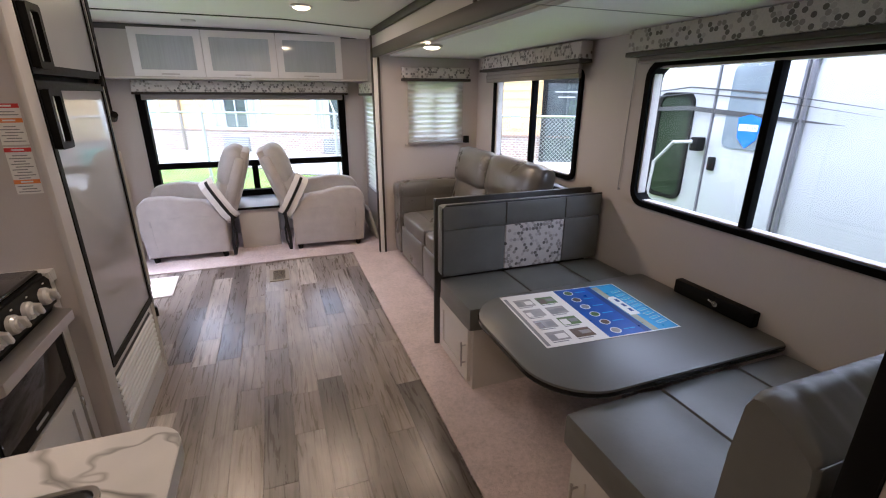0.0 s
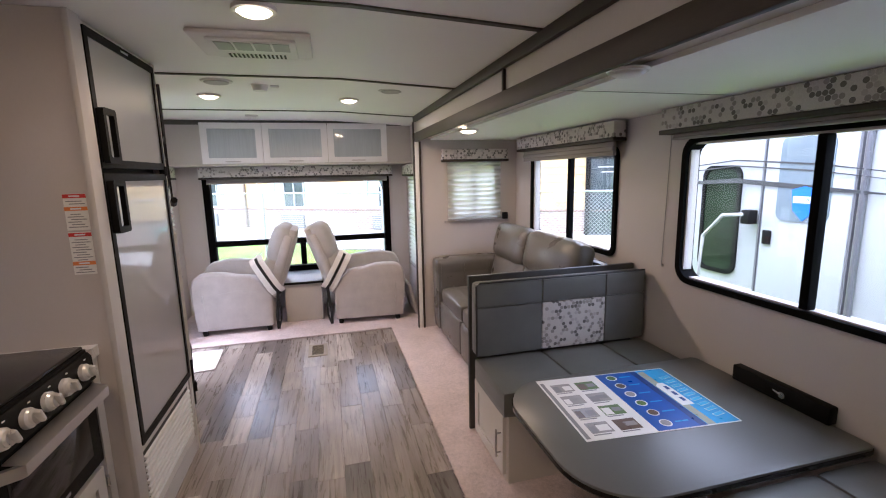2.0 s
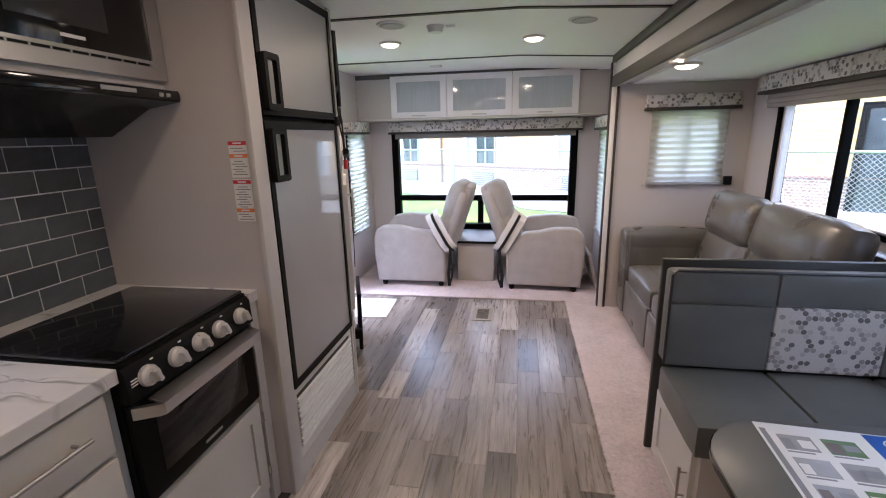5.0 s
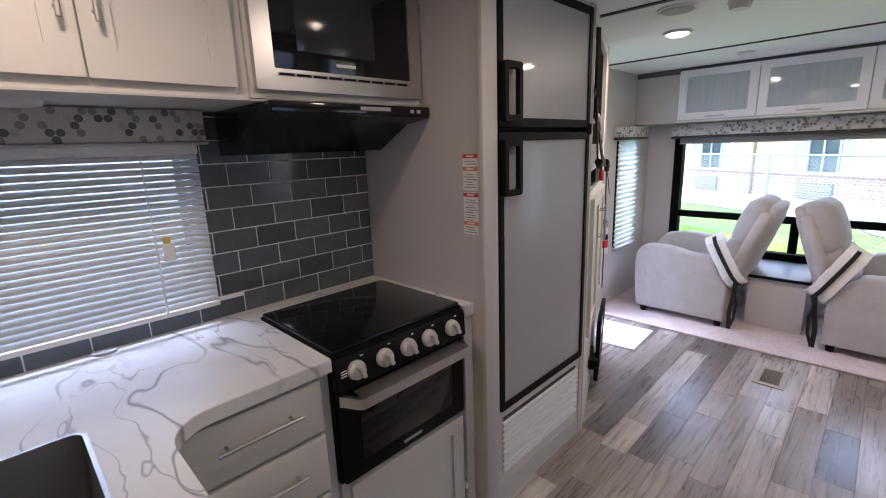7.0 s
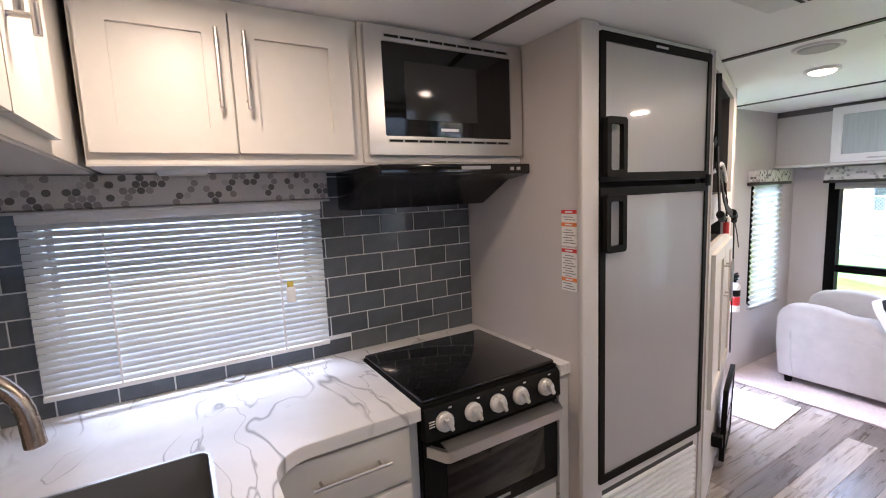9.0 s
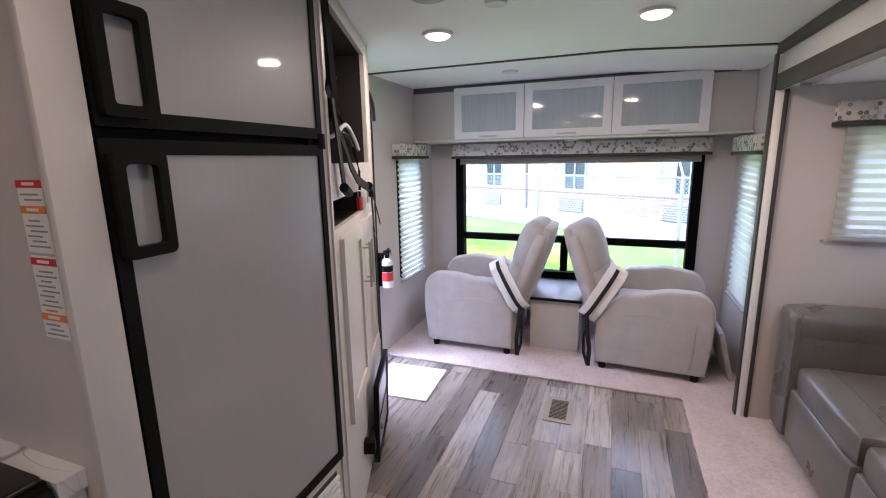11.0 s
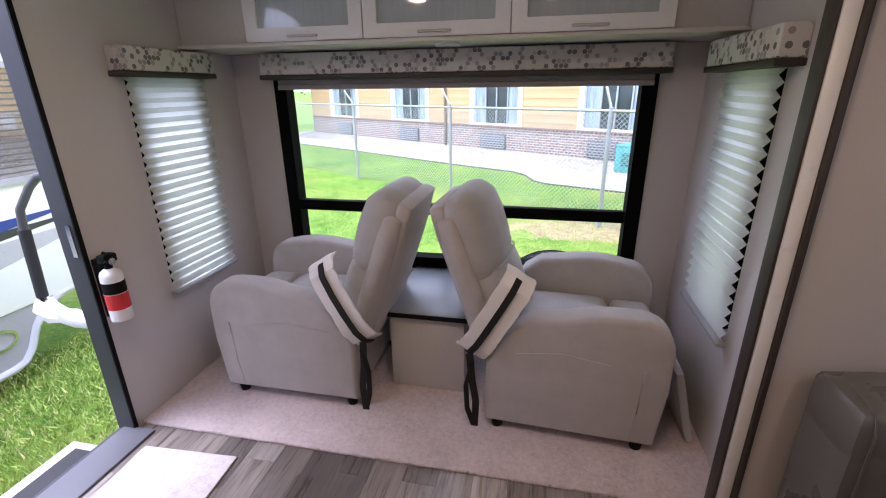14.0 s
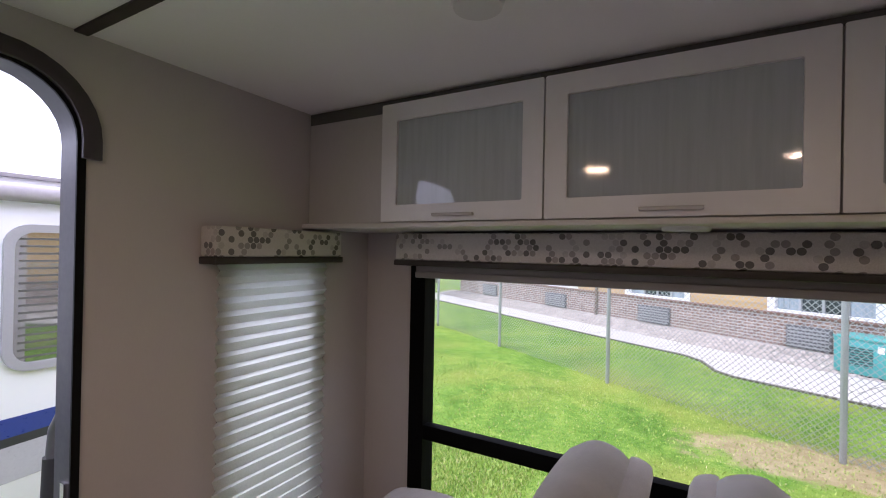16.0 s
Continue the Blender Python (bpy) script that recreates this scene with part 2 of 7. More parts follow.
def tile_glaze():
    m, n, l, b = shader("grey_glazed_tile", 0.12)
    info = n.new("ShaderNodeObjectInfo")
    v = coords(n, l)
    c = ramp(n, l, info.outputs["Random"], [(0, (0.070, 0.078, 0.088)), (0.5, (0.092, 0.102, 0.113)), (1, (0.108, 0.118, 0.128))])
    sp = ramp(n, l, noise_of(n, l, v, 30, 3), [(0.3, (0.9, 0.9, 0.9)), (0.7, (1.08, 1.08, 1.08))])
    l.new(blend(n, l, 1.0, c, sp, "MULTIPLY"), b.inputs["Base Color"])
    bump(n, l, b, noise_of(n, l, v, 14, 2), 0.12, 0.003)
    return m


TILE = tile_glaze()


def hex_fabric(scale=46.0):
    """Off-white cloth printed with scattered grey hexagons on a honeycomb."""
    m, n, l, b = shader("hexagon_print", 0.8, spec=0.2)
    tc, sep, com = n.new("ShaderNodeTexCoord"), n.new("ShaderNodeSeparateXYZ"), n.new("ShaderNodeCombineXYZ")
    l.new(tc.outputs["Object"], sep.inputs[0])
    l.new(math_of(n, l, "MULTIPLY_ADD", math_of(n, l, "ADD", sep.outputs[0], sep.outputs[1]), scale, 400.0), com.inputs[0])
    l.new(math_of(n, l, "MULTIPLY_ADD", sep.outputs[2], scale, 400 * 1.7320508), com.inputs[1])
    p = com.outputs[0]

    def vm(op, a, b2):
        x = n.new("ShaderNodeVectorMath")
        x.operation = op
        for s, val in zip(x.inputs, (a, b2)):
            if isinstance(val, tuple):
                s.default_value = val
            elif val is not None:
                l.new(val, s)
        return x.outputs["Value"] if op == "LENGTH" else x.outputs[0]

    s, h = (1.0, 1.7320508, 1.0), (0.5, 0.8660254, 0.0)
    a = vm("SUBTRACT", vm("MODULO", p, s), h)
    c = vm("SUBTRACT", vm("MODULO", vm("ADD", p, h), s), h)
    la, lc = vm("LENGTH", a, None), vm("LENGTH", c, None)
    near = math_of(n, l, "LESS_THAN", la, lc)
    mv = n.new("ShaderNodeMix")
    mv.data_type = "VECTOR"
    l.new(near, mv.inputs[0])
    l.new(c, mv.inputs[4])
    l.new(a, mv.inputs[5])
    cell = vm("SUBTRACT", p, mv.outputs[1])
    wn_ = n.new("ShaderNodeTexWhiteNoise")
    rnd = vm("SNAP", vm("ADD", cell, (0.01, 0.01, 0.0)), (0.25, 0.25, 1.0))
    l.new(rnd, wn_.inputs["Vector"])
    group = noise_of(n, l, cell, 0.33, 2)
    pick = math_of(n, l, "MULTIPLY_ADD", group, 0.9, math_of(n, l, "MULTIPLY_ADD", wn_.outputs["Value"], 0.55, -0.25))
    tone = ramp(n, l, pick, [(0.0, (0.56, 0.53, 0.50)), (0.52, (0.30, 0.28, 0.265)), (0.58, (0.16, 0.15, 0.145)), (0.66, (0.34, 0.31, 0.29)), (0.72, (0.46, 0.43, 0.41))], "CONSTANT")
    dist = math_of(n, l, "MINIMUM", la, lc)
    inside = math_of(n, l, "LESS_THAN", dist, 0.47)
    weave = ramp(n, l, noise_of(n, l, tc.outputs["Object"], 300, 3), [(0.3, (0.9, 0.9, 0.9)), (0.7, (1.06, 1.06, 1.06))])
    l.new(blend(n, l, 1.0, blend(n, l, inside, (0.58, 0.55, 0.525), tone), weave, "MULTIPLY"), b.inputs["Base Color"])
    return m


HEX = hex_fabric()


def pane(name, tint):
    m = bpy.data.materials.new(name)
    m.use_nodes = True
    n, l = m.node_tree.nodes, m.node_tree.links
    n.remove(n["Principled BSDF"])
    tr, gl, mx, fr = n.new("ShaderNodeBsdfTransparent"), n.new("ShaderNodeBsdfGlossy"), n.new("ShaderNodeMixShader"), n.new("ShaderNodeFresnel")
    tr.inputs[0].default_value = (*tint, 1)
    gl.inputs["Roughness"].default_value = 0.0
    fr.inputs[0].default_value = 1.45
    l.new(fr.outputs[0], mx.inputs[0])
    l.new(tr.outputs[0], mx.inputs[1])
    l.new(gl.outputs[0], mx.inputs[2])
    l.new(mx.outputs[0], n["Material Output"].inputs[0])
    return m


GLASS = pane("window_glass", (0.80, 0.825, 0.815))


def pleat_cloth():
    m, n, l, b = shader("pleated_shade", 0.8)
    b.inputs["Base Color"].default_value = (0.74, 0.76, 0.72, 1)
    tl, mx = n.new("ShaderNodeBsdfTranslucent"), n.new("ShaderNodeMixShader")
    v = coords(n, l)
    c = ramp(n, l, noise_of(n, l, v, 260, 3), [(0.3, (0.66, 0.69, 0.65)), (0.7, (0.78, 0.80, 0.76))])
    l.new(c, b.inputs["Base Color"])
    l.new(c, tl.inputs[0])
    mx.inputs[0].default_value = 0.6
    l.new(b.outputs[0], mx.inputs[1])
    l.new(tl.outputs[0], mx.inputs[2])
    l.new(mx.outputs[0], n["Material Output"].inputs[0])
    return m


PLEAT = pleat_cloth()


def slat_vinyl():
    m, n, l, b = shader("white_slat_vinyl", 0.35)
    v = coords(n, l)
    c = ramp(n, l, noise_of(n, l, v, 30, 3), [(0.3, (0.54, 0.57, 0.585)), (0.7, (0.60, 0.63, 0.645))])
    tl, mx = n.new("ShaderNodeBsdfTranslucent"), n.new("ShaderNodeMixShader")
    l.new(c, b.inputs["Base Color"])
    l.new(c, tl.inputs[0])
    mx.inputs[0].default_value = 0.07
    l.new(b.outputs[0], mx.inputs[1])
    l.new(tl.outputs[0], mx.inputs[2])
    l.new(mx.outputs[0], n["Material Output"].inputs[0])
    return m


SLAT = slat_vinyl()
FROST = plain("frosted_glass", (0.43, 0.475, 0.495), 0.05, vary=0.12, grain=75, relief=0.1, stretch=(1, 1, 0.06))


def lamp_face(name, colour, strength):
    m, n, l, b = shader(name, 0.4)
    b.inputs["Base Color"].default_value = (0.8, 0.8, 0.78, 1)
    b.inputs["Emission Color"].default_value = (*colour, 1)
    b.inputs["Emission Strength"].default_value = strength
    return m


LAMP_ON = lamp_face("lit_lamp_lens", (1.0, 0.74, 0.42), 3.0)

# ---- outdoor materials ----


def grass_ground():
    """Lawn: fine blades, mown patches in tone, and a worn strip of dry earth behind the trailer."""
    m, n, l, b = shader("lawn", 0.9, spec=0.1)
    v = coords(n, l)
    blades = noise_of(n, l, v, 45, 5, 0.75)
    tuft = noise_of(n, l, v, 7, 4, 0.65)
    patch = noise_of(n, l, v, 0.8, 4, 0.6)
    mix = math_of(n, l, "ADD", math_of(n, l, "MULTIPLY", blades, 0.4), math_of(n, l, "ADD", math_of(n, l, "MULTIPLY", patch, 0.3), math_of(n, l, "MULTIPLY", tuft, 0.3)))
    c = ramp(n, l, mix, [(0.36, (0.035, 0.085, 0.010)), (0.48, (0.105, 0.215, 0.026)), (0.60, (0.24, 0.34, 0.06))])
    yellow = ramp(n, l, noise_of(n, l, v, 0.55, 4), [(0.5, (0, 0, 0)), (0.68, (0.55, 0.55, 0.55))])
    c = blend(n, l, yellow, c, (0.28, 0.29, 0.06))
    worn = n.new("ShaderNodeVectorMath")
    worn.operation = "SUBTRACT"
    l.new(v, worn.inputs[0])
    worn.inputs[1].default_value = (1.35, 10.25, 0)
    flat = n.new("ShaderNodeVectorMath")
    flat.operation = "MULTIPLY"
    l.new(worn.outputs[0], flat.inputs[0])
    flat.inputs[1].default_value = (0.52, 1.55, 0)
    length = n.new("ShaderNodeVectorMath")
    length.operation = "LENGTH"
    l.new(flat.outputs[0], length.inputs[0])
    d = math_of(n, l, "ADD", length.outputs["Value"], math_of(n, l, "MULTIPLY_ADD", noise_of(n, l, v, 2.6, 5, 0.7), 1.5, -0.75))
    bare = ramp(n, l, math_of(n, l, "ADD", d, math_of(n, l, "MULTIPLY_ADD", blades, 0.7, -0.35)), [(0.7, (0.85, 0.85, 0.85)), (1.0, (0, 0, 0))])
    earth = ramp(n, l, noise_of(n, l, v, 9, 5, 0.7), [(0.3, (0.22, 0.155, 0.085)), (0.7, (0.42, 0.33, 0.20))])
    l.new(blend(n, l, bare, c, earth), b.inputs["Base Color"])
    bump(n, l, b, blades, 0.6, 0.03)
    return m


LAWN = grass_ground()


def blade_green():
    m, n, l, b = shader("grass_blade", 0.6)
    info = n.new("ShaderNodeNewGeometry")
    c = ramp(n, l, info.outputs["Random Per Island"], [(0, (0.15, 0.26, 0.03)), (0.5, (0.33, 0.47, 0.08)), (0.85, (0.50, 0.56, 0.15)), (1, (0.55, 0.48, 0.25))])
    l.new(c, b.inputs["Base Color"])
    return m


BLADE = blade_green()
CONCRETE = plain("concrete_walk", (0.52, 0.50, 0.46), 0.85, vary=0.08, grain=40, relief=0.3, broad=0.8)
GRAVEL = plain("river_gravel", (0.40, 0.36, 0.32), 0.9, vary=0.45, grain=9, relief=0.9, broad=2.0, depth=0.03)
GELCOAT = plain("white_gelcoat", (0.80, 0.81, 0.82), 0.18, vary=0.02, grain=6, relief=0.01, broad=0.6)
# white gelcoat again, its colour darkened for the shade between the trailers
SHADED_GELCOAT = plain("shaded_gelcoat", (0.33, 0.343, 0.352), 0.2, vary=0.03, grain=6, relief=0.01, broad=0.6)
GREY_STRIPE = plain("grey_decal", (0.035, 0.035, 0.038), 0.35)
BLUE_STRIPE = plain("blue_decal", (0.03, 0.05, 0.22), 0.3)
BLUE_BADGE = plain("blue_badge", (0.01, 0.12, 0.55), 0.4)
TEAL = plain("teal_paint", (0.06, 0.33, 0.31), 0.45, vary=0.06, grain=30)
GALV = plain("galvanised", (0.38, 0.39, 0.40), 0.45, 0.6, vary=0.1, grain=30)
SIDING = plain("tan_siding", (0.50, 0.345, 0.165), 0.75, vary=0.05, grain=20, relief=0.1)
DARK_GLASS = plain("dark_glazing", (0.045, 0.055, 0.06), 0.08, vary=0.3, grain=3, relief=0.01)
CURTAIN = plain("curtained_glazing", (0.30, 0.36, 0.40), 0.15, vary=0.35, grain=6, relief=0.02, stretch=(4, 4, 0.3))
BARK = plain("bark", (0.09, 0.07, 0.055), 0.9, vary=0.3, grain=30, relief=0.6, stretch=(1, 1, 0.3))


def leafy():
    m, n, l, b = shader("foliage", 0.6)
    info = n.new("ShaderNodeNewGeometry")
    l.new(ramp(n, l, info.outputs["Random Per Island"], [(0, (0.03, 0.07, 0.012)), (0.6, (0.07, 0.14, 0.025)), (1, (0.13, 0.2, 0.04))]), b.inputs["Base Color"])
    return m


LEAF = leafy()


def brickwork():
    m, n, l, b = shader("brown_brick", 0.85)
    v = coords(n, l)
    t = n.new("ShaderNodeTexBrick")
    t.inputs["Color1"].default_value = (0.20, 0.115, 0.085, 1)
    t.inputs["Color2"].default_value = (0.30, 0.20, 0.155, 1)
    t.inputs["Mortar"].default_value = (0.50, 0.47, 0.43, 1)
    t.inputs["Scale"].default_value = 1.0
    t.inputs["Mortar Size"].default_value = 0.012
    t.inputs["Brick Width"].default_value, t.inputs["Row Height"].default_value = 0.22, 0.075
    sep, com = n.new("ShaderNodeSeparateXYZ"), n.new("ShaderNodeCombineXYZ")
    l.new(v, sep.inputs[0])
    l.new(sep.outputs[0], com.inputs[0])
    l.new(sep.outputs[2], com.inputs[1])
    l.new(com.outputs[0], t.inputs["Vector"])
    l.new(blend(n, l, 1.0, t.outputs[0], ramp(n, l, noise_of(n, l, v, 5, 4), [(0.3, (0.75, 0.75, 0.75)), (0.7, (1.2, 1.2, 1.2))]), "MULTIPLY"), b.inputs["Base Color"])
    bump(n, l, b, t.outputs[1], -0.5, 0.01)
    return m


BRICK = brickwork()

# ---- mesh helpers ----
ORIGIN = {}


def part(name, bm, material, parent=None, label="", smooth=40):
    """One mesh object out of a bmesh given in world metres, or in the thing's own metres where the thing is turned."""
    at = ORIGIN.get(parent)
    if at is not None:
        bmesh.ops.translate(bm, verts=bm.verts, vec=-at)
    me = bpy.data.meshes.new(name)
    bm.normal_update()
    bm.to_mesh(me)
    bm.free()
    me.materials.append(material)
    if smooth:
        me.shade_smooth()
        me.set_sharp_from_angle(angle=radians(smooth))
    ob = new(name, me)
    if parent is not None:
        ob.parent = parent
        ORIGIN[ob] = at
    if label:
        tagged(ob, label)
    return ob


def thing(name, label, category, at=(0, 0, 0), turn=None, group="", kind=""):
    ob = new(name)
    ob.empty_display_size = 0.1
    ob.location = at
    if turn is None:
        ORIGIN[ob] = Vector(at)
    else:
        ob.rotation_euler = (0, 0, radians(turn))
        ORIGIN[ob] = None
    return tagged(ob, label, category, group, kind)


def whole(name, bm, material, label, category="", kind="", smooth=40, group=""):
    """A thing that is one mesh, with its origin at its base."""
    v = [p.co for p in bm.verts]
    lo = Vector((min(p.x for p in v), min(p.y for p in v), min(p.z for p in v)))
    hi = Vector((max(p.x for p in v), max(p.y for p in v), max(p.z for p in v)))
    at = Vector(((lo.x + hi.x) / 2, (lo.y + hi.y) / 2, lo.z))
    bmesh.ops.translate(bm, verts=bm.verts, vec=-at)
    ob = part(name, bm, material, None, "", smooth)
    ob.location = at
    ORIGIN[ob] = at
    return tagged(ob, label, category, group, kind)


def add(*bms):
    """Joins bmeshes into the first one."""
    a = bms[0]
    for o in bms[1:]:
        me = bpy.data.meshes.new("tmp")
        o.to_mesh(me)
        o.free()
        a.from_mesh(me)
        bpy.data.meshes.remove(me)
    return a


def box(x0, x1, y0, y1, z0, z1, r=0.0, seg=2):
    bm = bmesh.new()
    bmesh.ops.create_cube(bm, size=1)
    for v in bm.verts:
        v.co = Vector((x0 if v.co.x < 0 else x1, y0 if v.co.y < 0 else y1, z0 if v.co.z < 0 else z1))
    if r > 0:
        bmesh.ops.bevel(bm, geom=bm.edges[:], offset=r, segments=seg, profile=0.5, affect="EDGES")
    return bm


def rod(p0, p1, r0, r1=None, n=14):
    p0, p1 = Vector(p0), Vector(p1)
    d = p1 - p0
    bm = bmesh.new()
    bmesh.ops.create_cone(bm, cap_ends=True, segments=n, radius1=r0, radius2=r0 if r1 is None else r1, depth=d.length)
    m = Matrix.Translation((p0 + p1) / 2) @ d.to_track_quat("Z", "Y").to_matrix().to_4x4()
    bmesh.ops.transform(bm, matrix=m, verts=bm.verts)
    return bm


def tube(points, r, n=8, closed=False):
    """A round bar swept along points."""
    pts = [Vector(p) for p in points]
    bm = bmesh.new()
    rings = []
    k = len(pts)
    up = Vector((0, 0, 1))
    for i, p in enumerate(pts):
        d = pts[(i + 1) % k] - pts[i - 1] if closed else pts[min(i + 1, k - 1)] - pts[max(i - 1, 0)]
        d.normalize()
        s = d.cross(up)
        if s.length < 0.05:
            s = d.cross(Vector((1, 0, 0)))
        s.normalize()
        u = s.cross(d)
        rings.append([bm.verts.new(p + r * (math.cos(a) * s + math.sin(a) * u)) for a in (2 * math.pi * j / n for j in range(n))])
    for i in range(k if closed else k - 1):
        a, b = rings[i], rings[(i + 1) % k]
        for j in range(n):
            bm.faces.new((a[j], a[(j + 1) % n], b[(j + 1) % n], b[j]))
    if not closed:
        bm.faces.new(rings[0][::-1])
        bm.faces.new(rings[-1])
    bmesh.ops.recalc_face_normals(bm, faces=bm.faces)
    return bm


def ribbon(points, side, width, thick):
    """A flat strap of that width along points; side is the direction of its width."""
    pts, side = [Vector(p) for p in points], Vector(side).normalized()
    bm = bmesh.new()
    rings = []
    k = len(pts)
    for i, p in enumerate(pts):
        d = (pts[min(i + 1, k - 1)] - pts[max(i - 1, 0)]).normalized()
        u = d.cross(side).normalized()
        rings.append([bm.verts.new(p + a * width / 2 * side + b * thick / 2 * u) for a, b in ((-1, -1), (1, -1), (1, 1), (-1, 1))])
    for a, b in zip(rings, rings[1:]):
        for j in range(4):
            bm.faces.new((a[j], a[(j + 1) % 4], b[(j + 1) % 4], b[j]))
    bm.faces.new(rings[0][::-1])
    bm.faces.new(rings[-1])
    bmesh.ops.recalc_face_normals(bm, faces=bm.faces)
    return bm


def put_at(axis, d, u, v):
    """A point of a plane: axis x has (u, v) = (y, z), axis y has (x, z), axis z has (x, y)."""
    return Vector({"x": (d, u, v), "y": (u, d, v), "z": (u, v, d)}[axis])


def slab(axis, d0, d1, outline, r=0.0, seg=2):
    """A flat outline in (u, v) given thickness from d0 to d1, its rims rounded by r."""
    bm = bmesh.new()
    a = [bm.verts.new(put_at(axis, d0, *p)) for p in outline]
    f = bm.faces.new(a)
    ex = bmesh.ops.extrude_face_region(bm, geom=[f])
    mv = put_at(axis, d1, 0, 0) - put_at(axis, d0, 0, 0)
    bmesh.ops.translate(bm, verts=[e for e in ex["geom"] if isinstance(e, bmesh.types.BMVert)], vec=mv)
    bmesh.ops.recalc_face_normals(bm, faces=bm.faces)
    if r > 0:
        rim = [e for e in bm.edges if abs(sum((put_at(axis, 1, 0, 0)[k]) * (e.verts[0].co[k] - e.verts[1].co[k]) for k in range(3))) < 1e-6]
        bmesh.ops.bevel(bm, geom=rim, offset=r, segments=seg, profile=0.5, affect="EDGES")
    return bm


def rounded(u0, u1, v0, v1, r, n=6):
    """A rectangle's outline with rounded corners; r may be one radius or four (from the low corner, anticlockwise)."""
    rs = r if isinstance(r, tuple) else (r,) * 4
    pts = []
    for (cu, cv, a0), q in zip((((u0), (v0), 180), ((u1), (v0), 270), ((u1), (v1), 0), ((u0), (v1), 90)), rs):
        q = max(q, 0.0005)
        ou, ov = cu + (q if cu == u0 else -q), cv + (q if cv == v0 else -q)
        pts += [(ou + q * math.cos(radians(a0 + 90 * k / n)), ov + q * math.sin(radians(a0 + 90 * k / n))) for k in range(n + 1)]
    return pts


def hoop(axis, d0, d1, outer, inner):
    """A frame between two outlines with as many points each."""
    bm = bmesh.new()
    loops = [[bm.verts.new(put_at(axis, d, *p)) for p in o] for d, o in ((d0, outer), (d1, outer), (d1, inner), (d0, inner))]
    k = len(outer)
    for a, b in zip(loops, loops[1:] + loops[:1]):
        for j in range(k):
            bm.faces.new((a[j], a[(j + 1) % k], b[(j + 1) % k], b[j]))
    bmesh.ops.recalc_face_normals(bm, faces=bm.faces)
    return bm


def wall(axis, d0, d1, u0, u1, v0, v1, holes=()):
    """A wall of one mesh with openings (u0, u1, v0, v1) through it."""
    us = sorted({u0, u1, *[h[k] for h in holes for k in (0, 1)]})
    vs = sorted({v0, v1, *[h[k] for h in holes for k in (2, 3)]})
    us, vs = [u for u in us if u0 <= u <= u1], [v for v in vs if v0 <= v <= v1]

    def solid(i, j):
        if not (0 <= i < len(us) - 1 and 0 <= j < len(vs) - 1):
            return False
        cu, cv = (us[i] + us[i + 1]) / 2, (vs[j] + vs[j + 1]) / 2
        return not any(h[0] < cu < h[1] and h[2] < cv < h[3] for h in holes)

    bm = bmesh.new()
    made = {}

    def vert(d, i, j):
        if (d, i, j) not in made:
            made[d, i, j] = bm.verts.new(put_at(axis, d, us[i], vs[j]))
        return made[d, i, j]

    for i in range(len(us) - 1):
        for j in range(len(vs) - 1):
            if not solid(i, j):
                continue
            for d in (d0, d1):
                bm.faces.new((vert(d, i, j), vert(d, i + 1, j), vert(d, i + 1, j + 1), vert(d, i, j + 1)))
            for di, dj, a, b in ((-1, 0, (i, j), (i, j + 1)), (1, 0, (i + 1, j), (i + 1, j + 1)), (0, -1, (i, j), (i + 1, j)), (0, 1, (i, j + 1), (i + 1, j + 1))):
                if not solid(i + di, j + dj):
                    bm.faces.new((vert(d0, *a), vert(d0, *b), vert(d1, *b), vert(d1, *a)))
    bmesh.ops.recalc_face_normals(bm, faces=bm.faces)
    return bm


def dome(c, rx, ry, rz, n=20, m=10, cut=None):
    bm = bmesh.new()
    bmesh.ops.create_uvsphere(bm, u_segments=n, v_segments=m, radius=1)
    for v in bm.verts:
        v.co = Vector((c[0] + rx * v.co.x, c[1] + ry * v.co.y, c[2] + rz * v.co.z))
    return bm


def cushion(x0, x1, y0, y1, z0, z1, r=0.04, puff=0.02, axis="z", seg=3):
    """A padded block: rounded edges and faces that swell towards their middle along one axis."""
    bm = box(x0, x1, y0, y1, z0, z1)
    bmesh.ops.subdivide_edges(bm, edges=bm.edges[:], cuts=5, use_grid_fill=True)
    c, h = Vector(((x0 + x1) / 2, (y0 + y1) / 2, (z0 + z1) / 2)), Vector(((x1 - x0) / 2, (y1 - y0) / 2, (z1 - z0) / 2))
    for v in bm.verts:
        q = [(v.co[k] - c[k]) / h[k] for k in range(3)]
        inner = Vector([max(-(h[k] - r), min(h[k] - r, v.co[k] - c[k])) for k in range(3)])
        out = (v.co - c) - inner
        if out.length > 1e-6:
            v.co = c + inner + out.normalized() * r * min(1.0, max(abs(o) for o in out) / r)
        k = "xyz".index(axis)
        o = [j for j in range(3) if j != k]
        f = (1 - q[o[0]] ** 2) * (1 - q[o[1]] ** 2)
        if abs(q[k]) > 0.99:
            v.co[k] += math.copysign(puff * f, q[k])
    return bm


def moved(bm, m):
    bmesh.ops.transform(bm, matrix=m, verts=bm.verts)
    return bm

# ---- the shell of the trailer ----
LX, RX, RY, NY = -1.465, 0.95, 5.56, -1.6      # inner faces: door-side wall, slide-side wall, rear wall, front partition
SX, SY0, SY1 = 1.83, 0.62, 4.42                # slide-out: outer wall, near end, far end
CZ, SZ = 2.035, 1.784                          # ceilings of the room and of the slide-out
T = 0.05
KX = -1.385                                    # tiled face of the kitchen wall
DY0, DY1, DZ = 3.84, 4.477, 1.93                 # entry door opening

